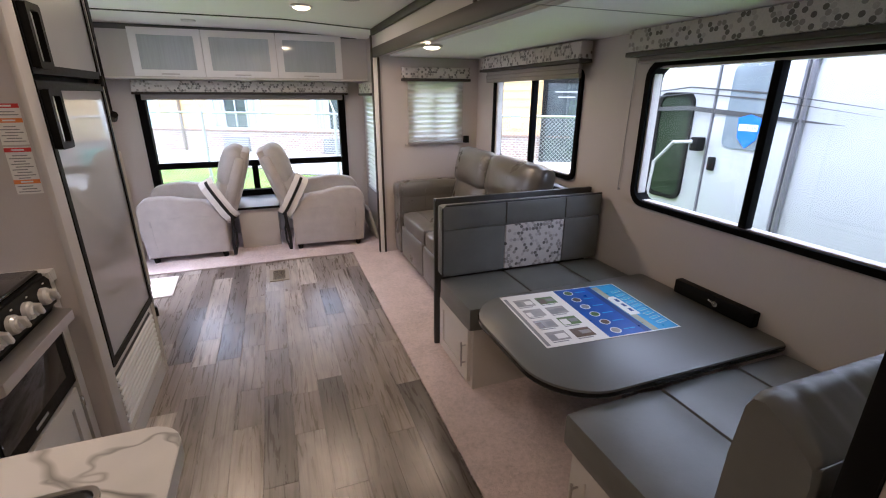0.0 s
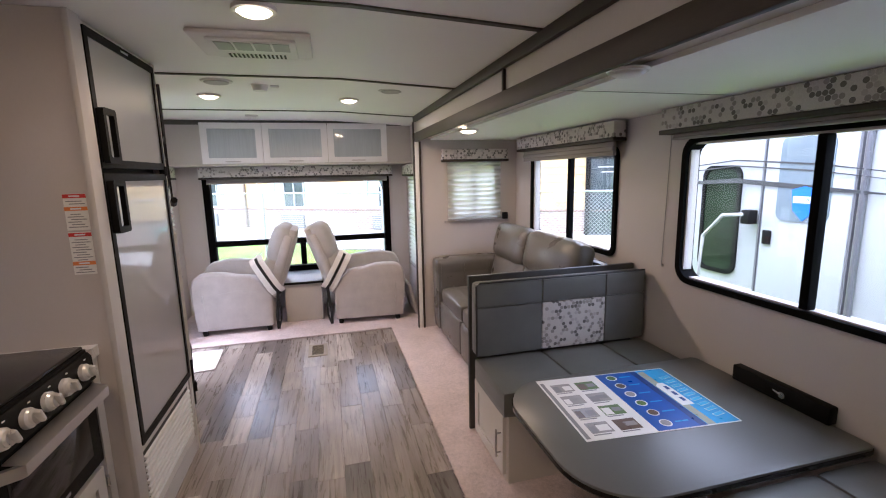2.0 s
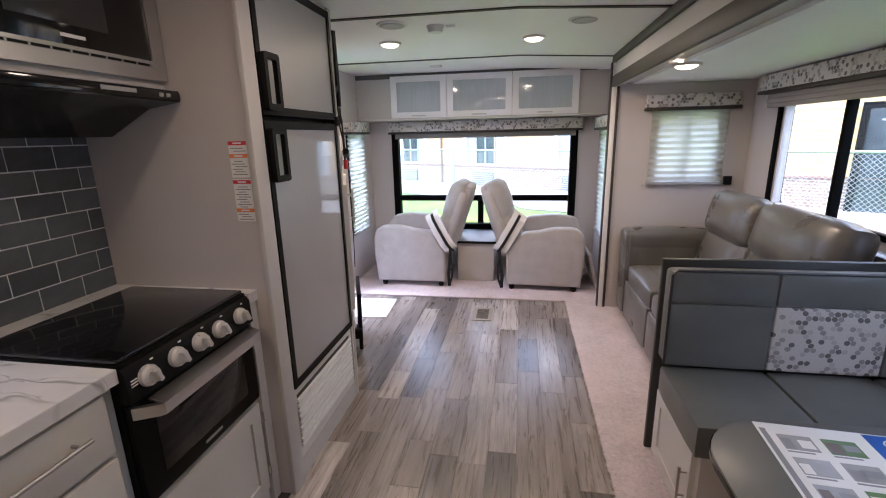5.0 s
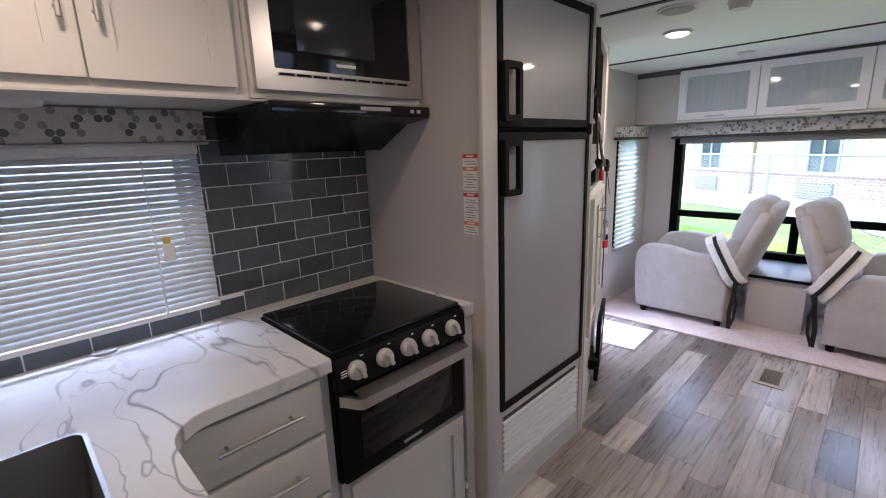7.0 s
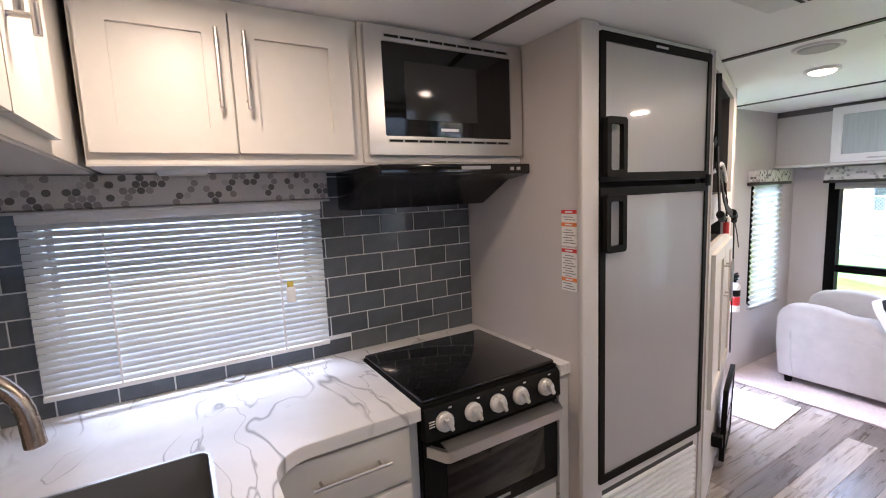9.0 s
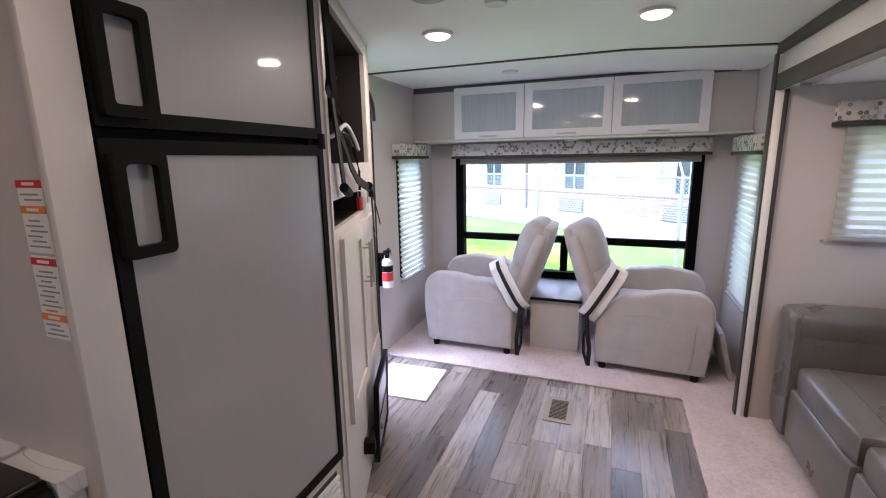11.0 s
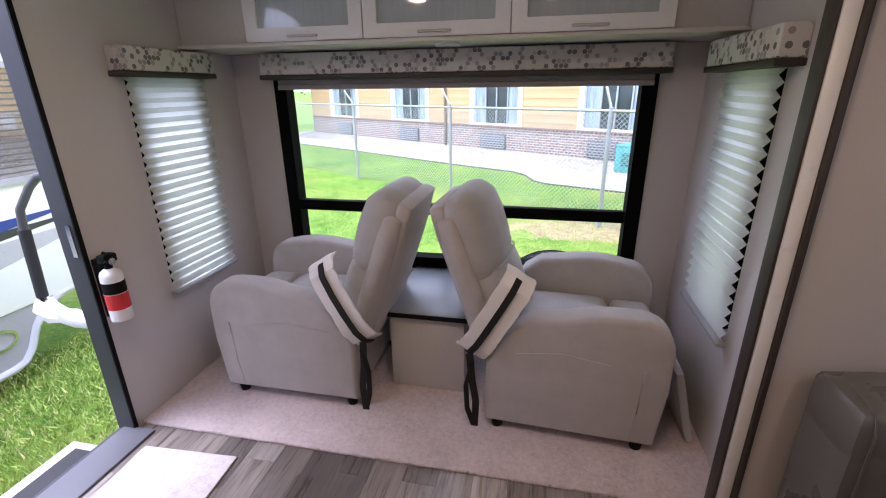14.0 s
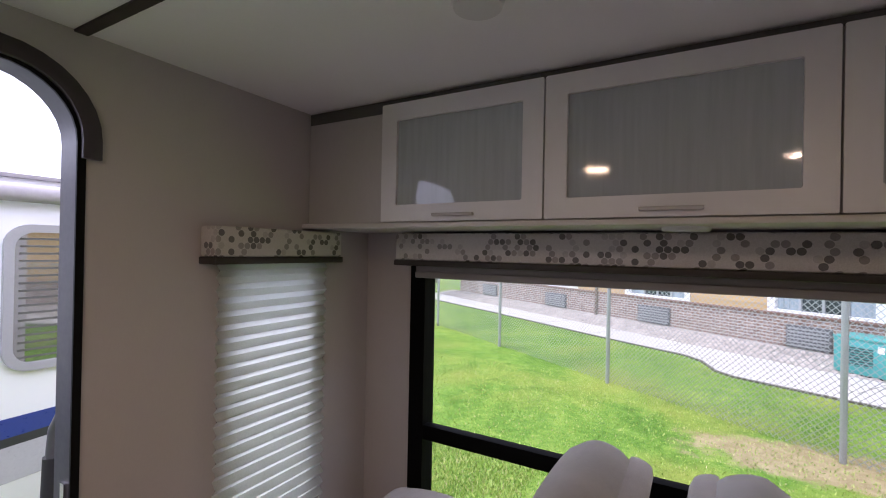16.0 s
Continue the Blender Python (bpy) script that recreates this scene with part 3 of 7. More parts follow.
sub = whole("floor", box(LX - T, SX + T, NY - T, RY + T, -0.08, -0.004), GAP, "dark subfloor under grey vinyl planks", "floor", "structure", 0)
holes_left = [(DY0, DY1, -0.02, DZ), (0.66, 1.43, 0.98, 1.55), (4.84, 5.2, 0.53, 1.46)]
lw = wall("x", LX - T, LX, NY, RY + T, -0.08, CZ, holes_left)
# rounded upper corners of the entry opening
for cy, s in ((DY0, 1), (DY1, -1)):
    arc = [(cy + s * (0.16 - 0.16 * math.cos(a)), DZ - 0.16 + 0.16 * math.sin(a)) for a in (math.pi / 2 * k / 6 for k in range(7))]
    add(lw, slab("x", LX - T, LX, [(cy, DZ + 0.001)] + arc))
whole("wall_left", lw, WALL, "light greige panelled wall with entry door opening", "wall", "structure", 0)
whole("wall_rear", wall("y", RY, RY + T, LX, RX, -0.08, CZ, [(-1.18, 0.70, 0.46, 1.47)]), WALL, "light greige panelled wall around picture window", "wall", "structure", 0)
rw = wall("x", RX, RX + T, NY, RY + T, -0.08, CZ, [(SY0, SY1 + 0.052, -0.08, 1.80), (4.84, 5.2, 0.53, 1.46)])
whole("wall_right", rw, WALL, "light greige panelled wall with slide-out opening", "wall", "structure", 0)
whole("wall_front", box(LX, RX, NY - T, NY, -0.08, CZ), WALL, "light greige partition wall", "wall", "structure", 0)
whole("slide_wall_outer", wall("x", SX, SX + T, SY0 - T, SY1 + T, -0.08, SZ, [(0.99, 2.25, 0.93, 1.60), (2.86, 4.0, 0.96, 1.60)]), WALL, "light greige slide-out wall with two windows", "wall", "structure", 0)
whole("slide_wall_far", wall("y", SY1, SY1 + T, 0.8935, SX, -0.08, SZ - 0.001, [(1.2, 1.6, 1.09, 1.56)]), WALL, "light greige slide-out end wall with small shaded window", "wall", "structure", 0)
whole("slide_wall_near", box(RX + T + 0.001, SX, SY0 - T, SY0, -0.08, SZ), WALL, "light greige slide-out end wall", "wall", "structure", 0)

# ceiling: level, then falling slightly towards the slide-out
cb = bmesh.new()
prof = [(LX - T, CZ), (0.15, CZ), (0.86, 1.995), (RX + T, 1.99), (RX + T, 2.12), (LX - T, 2.12)]
cb = slab("y", NY - T, RY + T, prof)
whole("ceiling", cb, CEILING, "white vinyl-faced ceiling panels with dark seams", "ceiling", "structure", 0)
whole("slide_ceiling", box(RX + T + 0.001, SX + T, SY0 - T, SY1 + T, SZ, SZ + 0.06), CEILING, "white slide-out ceiling", "ceiling", "structure", 0)


def ceiling_strip(y, w):
    pts = [(LX, CZ), (0.15, CZ), (0.86, 1.995)]
    low = [(x, z - 0.006) for x, z in pts]
    return slab("y", y - w / 2, y + w / 2, pts[::-1] + low)


for y in (1.94, 3.10, 4.47):
    whole("ceiling_seam", ceiling_strip(y, 0.028), DARKTRIM, "dark brown batten covering a ceiling seam", "trim", "structure", 0)
whole("slide_ceiling_seam", box(0.92, SX, 1.93, 1.936, SZ - 0.002, SZ), GREY_PLASTIC, "fine seam in slide-out ceiling", "trim", "structure", 0)

# fascia over the slide-out opening and its upright jamb
whole("slide_fascia", box(0.862, RX, SY0 - 0.1, SY1 + 0.03, 1.80, 1.992), GREY_PANEL, "pale fascia board over slide-out opening", "trim", "structure", 0)
whole("fascia_top_trim", box(0.838, 0.862, SY0 - 0.1, SY1 + 0.05, 1.945, 1.996, 0.004), DARKTRIM, "dark wood trim along ceiling edge", "trim", "structure")
whole("fascia_bottom_trim", box(0.838, 0.8615, SY0 - 0.1, SY1 + 0.03, 1.768, 1.846, 0.004), DARKTRIM, "dark wood trim along slide-out opening", "trim", "structure")
whole("fascia_joint", box(0.846, 0.8615, 2.325, 2.343, 1.8465, 1.9445, 0.003), DARKTRIM, "dark upright joint strip on fascia", "trim", "structure")
whole("slide_jamb", box(0.838, 0.875, SY1 - 0.012, SY1 + 0.04, 0, 1.772, 0.004), WHITE_GLOSS, "pale upright jamb of slide-out opening", "trim", "structure")
whole("jamb_trim_inner", box(0.828, 0.8375, SY1 - 0.008, SY1 + 0.045, 0, 1.945, 0.003), DARKTRIM, "dark upright jamb strip", "trim", "structure")
whole("jamb_trim_outer", box(0.8755, 0.893, SY1 - 0.02, SY1 + 0.04, 0, 1.772, 0.004), DARKTRIM, "dark brown seal strip of slide-out jamb", "trim", "structure")
whole("slide_jamb_near", box(0.868, RX + 0.02, SY0 - 0.1, SY0 + 0.004, 0, 1.772, 0.004), WALL, "pale upright jamb at near end of slide-out", "trim", "structure")
whole("jamb_seal_near", box(0.862, 0.89, SY0 + 0.005, SY0 + 0.06, 0, 1.772, 0.004), BLACK, "black upright seal strip of slide-out jamb", "trim", "structure")

# ---- windows, valances, shades ----
# taupe cloth, its colour darkened for the half shadow under the valance
SHADE_CLOTH = plain("darkened_taupe_cloth", (0.27, 0.25, 0.24), 0.8, vary=0.06, grain=200)


def glazed(name, label, axis, d, side, u0, u1, v0, v1, r, bars, wide=0.05, frame_in=0.02):
    """A framed window; side is the way into the room along the axis, bars are (u0, u1, v0, v1) members across it."""
    w = thing(name, label, "window", put_at(axis, d, (u0 + u1) / 2, v0), kind="structure")
    part("window_frame", hoop(axis, d + side * frame_in, d - side * (T + 0.014), rounded(u0, u1, v0, v1, r), rounded(u0 + wide, u1 - wide, v0 + wide, v1 - wide, max(r - wide * 0.6, 0.004))), FRAME_BLACK, w)
    for b in bars:
        x = put_at(axis, d + side * (frame_in - 0.004), b[0], b[2])
        y = put_at(axis, d - side * 0.03, b[1], b[3])
        part("window_bar", box(min(x.x, y.x), max(x.x, y.x), min(x.y, y.y), max(x.y, y.y), min(x.z, y.z), max(x.z, y.z), 0.004), FRAME_BLACK, w)
    g = put_at(axis, d - side * 0.018, u0 + wide - 0.004, v0 + wide - 0.004)
    h = put_at(axis, d - side * 0.018, u1 - wide + 0.004, v1 - wide + 0.004)
    bm = bmesh.new()
    c = [put_at(axis, d - side * 0.018, u, v) for u, v in rounded(u0 + wide - 0.004, u1 - wide + 0.004, v0 + wide - 0.004, v1 - wide + 0.004, max(r - wide * 0.5, 0.004))]
    f = bm.faces.new([bm.verts.new(p) for p in c])
    f.normal_update()
    if f.normal.dot(put_at(axis, side, 0, 0)) < 0:
        f.normal_flip()
    p = part("pane", bm, GLASS, w, "clear window glass", 0)
    p.visible_shadow = False
    return w


glazed("window_1", "black-framed picture window with lower sliding panes", "y", RY, -1, -1.217, 0.745, 0.42, 1.50, 0.02,
       [(-1.15, 0.67, 0.745, 0.805), (-0.28, -0.22, 0.50, 0.745)], 0.07)
glazed("window_2", "black-framed slide-out window with rounded corners", "x", SX, -1, 0.95, 2.29, 0.895, 1.64, 0.09, [(1.605, 1.64, 0.93, 1.60)], 0.03)
glazed("window_3", "black-framed sliding window behind the sofa", "x", SX, -1, 2.82, 4.05, 0.925, 1.63, 0.06, [(3.395, 3.425, 0.96, 1.6)], 0.03)
glazed("window_4", "small black-framed window behind pleated shade", "y", SY1, -1, 1.17, 1.63, 1.06, 1.59, 0.03, [(1.385, 1.415, 1.09, 1.56)], 0.03, 0.006)
glazed("window_5", "narrow black-framed window behind pleated shade", "x", LX, 1, 4.85, 5.235, 0.515, 1.485, 0.03, [], 0.02, 0.006)
glazed("window_6", "narrow black-framed window behind pleated shade", "x", RX, -1, 4.86, 5.18, 0.53, 1.475, 0.03, [], 0.02, 0.006)
glazed("window_7", "kitchen window behind white slatted blind", "x", LX, 1, 0.635, 1.455, 0.955, 1.575, 0.03, [], 0.03, 0.006)


def valance(label, axis, d, side, u0, u1, v0, v1, deep=0.09, shade=0.0, edge=0.022, trim=None):
    """A box valance in printed cloth with a dark wood lower edge; shade is the height of the rolled cloth below it."""
    a = thing("valance", label, "valance", put_at(axis, d + side * deep / 2, (u0 + u1) / 2, v0), group="window valances")

    def bx(ua, ub, da, db, va, vb, r=0.004):
        p, q = put_at(axis, d + side * da, ua, va), put_at(axis, d + side * db, ub, vb)
        return box(min(p.x, q.x), max(p.x, q.x), min(p.y, q.y), max(p.y, q.y), va, vb, r)

    part("board", bx(u0, u1, 0.0, deep, v0 + edge, v1, 0.008), HEX, a, "off-white cloth printed with grey hexagons")
    part("lower_edge", bx(u0 - 0.004, u1 + 0.004, 0.0, deep + 0.005, v0, v0 + edge), trim or DARKTRIM, a, "pale lower edge" if trim else "dark brown wooden edge")
    if shade:
        k = max(2, int(shade / 0.022))
        for j in range(k):
            z = v0 - shade * (j + 1) / k
            part("shade_fold", bx(u0 + 0.05, u1 - 0.05, 0.028, 0.052 + 0.006 * (j % 2), z, z + shade / k, 0.004), SHADE_CLOTH, a, "raised taupe pleated shade, coloured darker for the valance's shadow")
    return a


valance("long hexagon-print valance over the rear window", "y", RY - 0.02, -1, -1.21, 0.765, 1.465, 1.59, 0.125, 0.05)
valance("long hexagon-print valance over the dinette window", "x", SX - 0.02, -1, 0.86, 2.35, 1.655, 1.782, 0.09, 0.03)
valance("hexagon-print valance over the sofa window", "x", SX - 0.02, -1, 2.74, 4.14, 1.655, 1.775, 0.09, 0.085)
valance("short hexagon-print valance over the slide-out end window", "y", SY1, -1, 1.085, 1.725, 1.585, 1.70, 0.06)
valance("short hexagon-print valance by the entry door", "x", LX, 1, 4.775, 5.30, 1.472, 1.587, 0.08)
valance("short hexagon-print valance on the slide-side wall", "x", RX, -1, 4.74, 5.34, 1.46, 1.577, 0.08)
valance("hexagon-print valance over the kitchen blind", "x", KX + 0.001, 1, 0.603, 1.483, 1.503, 1.609, 0.055, edge=0.009, trim=GREY_PANEL)


def pleated(label, axis, d, side, u0, u1, v0, v1, step=0.042):
    s = thing("pleated_shade", label, "window shade", put_at(axis, d + side * 0.03, (u0 + u1) / 2, v0), group="lowered pleated shades")
    k = int((v1 - v0) / step)
    bm = bmesh.new()
    rows = []
    for j in range(2 * k + 1):
        z = v0 + 0.014 + (v1 - v0 - 0.014) * j / (2 * k)
        dd = d + side * (0.02 + (0.02 if j % 2 else 0.0))
        rows.append([bm.verts.new(put_at(axis, dd, u, z)) for u in (u0, u1)])
    for a, b in zip(rows, rows[1:]):
        bm.faces.new((a[0], a[1], b[1], b[0]))
    part("pleats", bm, PLEAT, s, smooth=0)
    p, q = put_at(axis, d + side * 0.015, u0 - 0.005, v0), put_at(axis, d + side * 0.05, u1 + 0.005, v0 + 0.016)
    part("bottom_rail", box(min(p.x, q.x), max(p.x, q.x), min(p.y, q.y), max(p.y, q.y), v0, v0 + 0.016, 0.003), GREY_PLASTIC, s)
    return s


pleated("pale green-white pleated shade lowered beside the entry", "x", LX, 1, 4.815, 5.265, 0.50, 1.472)
pleated("pale green-white pleated shade lowered on the slide-side wall", "x", RX, -1, 4.795, 5.25, 0.50, 1.46)
pleated("pale pleated shade lowered over the slide-out end window", "y", SY1, -1, 1.135, 1.66, 1.04, 1.585)

# white slatted blind over the sink
BX = KX + 0.024
bl = thing("slatted_blind", "white horizontal slat blind lowered over the kitchen window", "blind", (BX, 1.06, 0.965))
part("head_rail", box(BX - 0.02, BX + 0.017, 0.622, 1.455, 1.475, 1.515, 0.003), PLASTIC, bl)
slat = moved(slab("y", -0.4165, 0.4165, [(-0.0098, -0.0012), (-0.005, 0.0), (0.0, 0.0005), (0.005, 0.0), (0.0098, -0.0012), (0.0095, -0.0022), (0.0, -0.0007), (-0.0095, -0.0022)]), pose(0, 0, 0, 0, 70, 0))
first = None
for j in range(24):
    z = 0.992 + 0.0207 * j
    if first is None:
        first = part("slat", slat, SLAT, bl, smooth=0)
        o = first
    else:
        o = new("slat", first.data)
        o.parent = bl
    o.location = Vector((BX, 1.0385, z)) - ORIGIN[bl]
    first.data.update()
slat_fix = first.data
slat_fix.transform(Matrix.Translation(ORIGIN[bl]))
part("bottom_rail", box(BX - 0.012, BX + 0.014, 0.622, 1.455, 0.965, 0.982, 0.004), PLASTIC, bl)
for y in (0.81, 1.295):
    part("ladder_cord", box(BX + 0.0125, BX + 0.0145, y - 0.003, y + 0.003, 0.97, 1.49), PLASTIC, bl, smooth=0)
tagc = thing("cord_tag", "clear and yellow warning tag hanging on the blind cord", "tag", (BX + 0.022, 1.33, 1.15))
part("tag_body", box(BX + 0.017, BX + 0.0195, 1.310, 1.342, 1.148, 1.205, 0.001), PAPER, tagc)
part("tag_clip", box(BX + 0.016, BX + 0.022, 1.314, 1.336, 1.205, 1.226, 0.002), plain("yellow_tag", (0.62, 0.5, 0.08), 0.5), tagc)

# ---- dinette in the slide-out ----
SEAT, TOPZ = 0.49, 0.53


def booth(label, back_y, front_y, facing, hexed, x0=0.77, top=0.905):
    """A bench: base with cabinet door to the aisle, seat cushions, padded back; facing is +1 where it looks along +y."""
    b = thing("dinette_bench", label, "bench", (1.3, (back_y + front_y) / 2, 0), group="dinette benches")
    y0, y1 = min(back_y, front_y), max(back_y, front_y)
    part("base", box(0.80, SX - 0.006, y0 + 0.02, y1 - 0.02, 0.0, 0.36), WHITE, b)
    fr = hoop("x", 0.782, 0.80, rounded(y0 + 0.05, y1 - 0.06, 0.04, 0.35, 0.004, 1), rounded(y0 + 0.105, y1 - 0.115, 0.095, 0.295, 0.004, 1))
    door = part("door", add(fr, box(0.789, 0.80, y0 + 0.1, y1 - 0.11, 0.09, 0.30)), WHITE, b, "white recessed-panel cabinet door", 30)
    hy = y0 + 0.075
    part("handle", add(rod((0.757, hy, 0.13), (0.757, hy, 0.27), 0.005), rod((0.757, hy, 0.15), (0.785, hy, 0.15), 0.004), rod((0.757, hy, 0.25), (0.785, hy, 0.25), 0.004)), SATIN, door, "brushed bar handle")
    cut = 1.165, 1.545
    xs = (0.765, *cut, SX - 0.012)
    for i in range(3):
        part("seat_cushion", cushion(xs[i] + (0.001 if i else 0), xs[i + 1] - 0.001, min(front_y, back_y + facing * 0.10), max(front_y, back_y + facing * 0.10), 0.36, SEAT, 0.018, 0.004), LEATHER, b)
    # back: two rows of three stitched panels on one pad
    f = back_y + facing * 0.13
    pad0, pad1 = min(back_y + facing * 0.012, f), max(back_y + facing * 0.012, f)
    part("back_pad", box(x0 + 0.005, SX - 0.014, pad0 + 0.008, pad1 - 0.012, SEAT + 0.005, top - 0.005, 0.02), LEATHER, b)
    for i in range(3):
        for z0, z1 in ((SEAT + 0.012, 0.772), (0.776, top)):
            u = (x0, 1.155, 1.55, SX - 0.02)
            fa, fb = (f - 0.03, f + 0.004) if facing > 0 else (f - 0.004, f + 0.03)
            mat = HEX if hexed and i == 1 and z0 < 0.7 else LEATHER
            lab = "hexagon-print insert" if mat is HEX else ""
            part("back_panel", cushion(u[i] + 0.001, u[i + 1] - 0.001, fa, fb, z0, z1, 0.01, 0.003, "y"), mat, b, lab)
    part("piping", tube([(x0 + 0.002, f, SEAT + 0.02), (x0 + 0.002, f, top - 0.01), (x0 + 0.02, f, top + 0.005), (SX - 0.03, f, top + 0.005)], 0.006), PIPING, b)
    return b


far = booth("grey leatherette dinette bench with hexagon-print back insert", 2.635, 2.11, -1, True)
part("back_board", box(0.768, SX - 0.008, 2.625, 2.652, 0.0, 0.925, 0.006), PIPING, far, "dark board behind the bench back")
nb = thing("dinette_bench", "grey leatherette dinette bench with plain buttoned back", "bench", (1.3, 1.0, 0), group="dinette benches")
part("base", box(0.80, SX - 0.006, 0.76, 1.31, 0.0, 0.36), WHITE, nb)
nd = part("door", add(hoop("x", 0.782, 0.80, rounded(0.80, 1.27, 0.04, 0.35, 0.004, 1), rounded(0.855, 1.215, 0.095, 0.295, 0.004, 1)), box(0.789, 0.80, 0.85, 1.22, 0.09, 0.30)), WHITE, nb, "white recessed-panel cabinet door", 30)
part("handle", add(rod((0.757, 1.245, 0.13), (0.757, 1.245, 0.27), 0.005), rod((0.757, 1.245, 0.15), (0.785, 1.245, 0.15), 0.004), rod((0.757, 1.245, 0.25), (0.785, 1.245, 0.25), 0.004)), SATIN, nd, "brushed bar handle")
for xa, xb in ((0.765, 1.164), (1.166, 1.544), (1.546, SX - 0.012)):
    part("seat_cushion", cushion(xa, xb, 0.84, 1.33, 0.36, SEAT, 0.018, 0.004), LEATHER, nb)


def back_pad(x0, x1):
    """The bench back as one upholstered pad: its top slopes to the rear, puckered where the cover is pulled over."""
    outline = [(0.885, 0.49), (0.88, 0.70), (0.868, 0.845), (0.855, 0.872), (0.83, 0.878), (0.80, 0.866), (0.77, 0.848), (0.745, 0.832), (0.72, 0.815), (0.708, 0.80),
               (0.702, 0.76), (0.704, 0.68), (0.71, 0.63), (0.73, 0.62), (0.75, 0.60), (0.75, 0.49)]
    pucker = (0, 0, 0, 0.2, 0.5, 0.9, 1.0, 0.8, 0.5, 0.2, 0.3, 0.4, 0.1, 0, 0, 0)
    bm, rnd_ = bmesh.new(), random.Random(3)
    n_, rows, ph = 64, [], [rnd_.uniform(0, 6) for k in range(4)]
    for i in range(n_ + 1):
        x = x0 + (x1 - x0) * i / n_
        e = min(1.0, min(i, n_ - i) / 2.0)
        wave = 0.5 * math.sin(70 * x + ph[0]) + 0.35 * math.sin(113 * x + ph[1]) + 0.25 * math.sin(41 * x + ph[2])
        rows.append([bm.verts.new((x, 0.79 + (y - 0.79) * (0.9 + 0.1 * e), 0.66 + (z - 0.66) * (0.96 + 0.04 * e) + 0.007 * wave * p * e)) for (y, z), p in zip(outline, pucker)])
    k = len(outline)
    for a, b in zip(rows, rows[1:]):
        for j in range(k):
            bm.faces.new((a[j], a[(j + 1) % k], b[(j + 1) % k], b[j]))
    bm.faces.new(rows[0])
    bm.faces.new(rows[-1][::-1])
    bmesh.ops.recalc_face_normals(bm, faces=bm.faces)
    return bm


part("back_pad", back_pad(0.862, SX - 0.014), LEATHER, nb, "", 50)
part("button", dome((0.862, 0.745, 0.66), 0.007, 0.013, 0.014, 14, 8), LEATHER, nb)
part("seam", tube([(0.868, 0.706, 0.803), (1.3, 0.704, 0.803), (SX - 0.03, 0.706, 0.803)], 0.0025, 6), LEATHER, nb)
part("back_board", box(0.88, SX - 0.008, 0.722, 0.745, 0.0, 0.63), GREY_PANEL, nb, "plain grey bench back board")
for x in (0.885, 0.99, 1.27, 1.55):
    part("button", dome((x, 0.7, 0.665 if x < 0.9 else 0.70), 0.016, 0.009, 0.013, 14, 8), LEATHER, nb)

tb = thing("dinette_table", "dark grey dinette table lowered between the benches", "table", (1.3, 1.72, 0))
part("tabletop", slab("z", TOPZ - 0.032, TOPZ, rounded(0.735, SX - 0.012, 1.325, 2.125, (0.24, 0.03, 0.03, 0.24), 10), 0.003), TABLETOP, tb)
part("edge_band", hoop("z", TOPZ - 0.024, TOPZ - 0.010, rounded(0.732, SX - 0.010, 1.322, 2.128, (0.24, 0.03, 0.03, 0.24), 10), rounded(0.737, SX - 0.014, 1.327, 2.123, (0.24, 0.03, 0.03, 0.24), 10)), BLACK_GLOSS, tb, "black rubber edge band")
part("pedestal", rod((1.45, 1.72, 0.0), (1.45, 1.72, TOPZ - 0.032), 0.035), STEEL, tb)

# ---- sofa ----
sf = thing("sofa", "taupe leatherette two-seat reclining sofa under the window", "sofa", (1.4, 3.53, 0))
SA, SB = 2.68, 4.385
part("body", box(1.02, 1.72, SA + 0.02, SB - 0.02, 0.05, 0.36, 0.02), LEATHER_SOFA, sf)
for y0, y1 in ((SA + 0.2, 3.53), (3.54, SB - 0.22)):
    seat = part("seat_cushion", cushion(0.985, 1.52, y0, y1, 0.31, 0.475, 0.055, 0.02), LEATHER_SOFA, sf)
    part("front_panel", cushion(0.975, 1.04, y0 + 0.005, y1 - 0.005, 0.06, 0.345, 0.025, 0.012, "x"), LEATHER_SOFA, sf)
    for x in (1.10, 1.36):
        part("stitching", tube([(x, y0 + 0.04, 0.477), (x, y0 + 0.14, 0.486), (x, (y0 + y1) / 2, 0.492), (x, y1 - 0.14, 0.486), (x, y1 - 0.04, 0.477)], 0.0022, 5), LEATHER_SOFA, seat)
    low = moved(cushion(-0.06, 0.06, y0, y1, -0.17, 0.17, 0.05, 0.025, "x"), pose(1.53, 0, 0.62, 0, 14, 0))
    part("lumbar_cushion", low, LEATHER_SOFA, sf)
    top = moved(cushion(-0.085, 0.085, y0 - (0.12 if y0 < 3 else 0.0), y1 + 0.0, -0.15, 0.17, 0.075, 0.03, "x"), pose(1.57, 0, 0.87, 0, 12, 0))
    part("head_cushion", top, LEATHER_SOFA, sf)
for y0, y1 in ((SA, SA + 0.19), (SB - 0.21, SB)):
    arm = part("arm", add(cushion(0.968, 1.66, y0, y1, 0.05, 0.69, 0.035, 0.008, "y"), cushion(0.962, 1.66, y0 - 0.004, y1 + 0.004, 0.55, 0.718, 0.05, 0.008)), LEATHER_SOFA, sf)
    yi = y0 - 0.0045 if y0 > 3.5 else y1 + 0.0045
    for x in (1.0, 1.22, 1.46):
        part("seam", tube([(x, yi, 0.46), (x, yi, 0.66), (x, yi + (0.02 if y0 > 3.5 else -0.02), 0.705), (x, (y0 + y1) / 2, 0.7205)], 0.0028, 6), LEATHER_SOFA, arm)
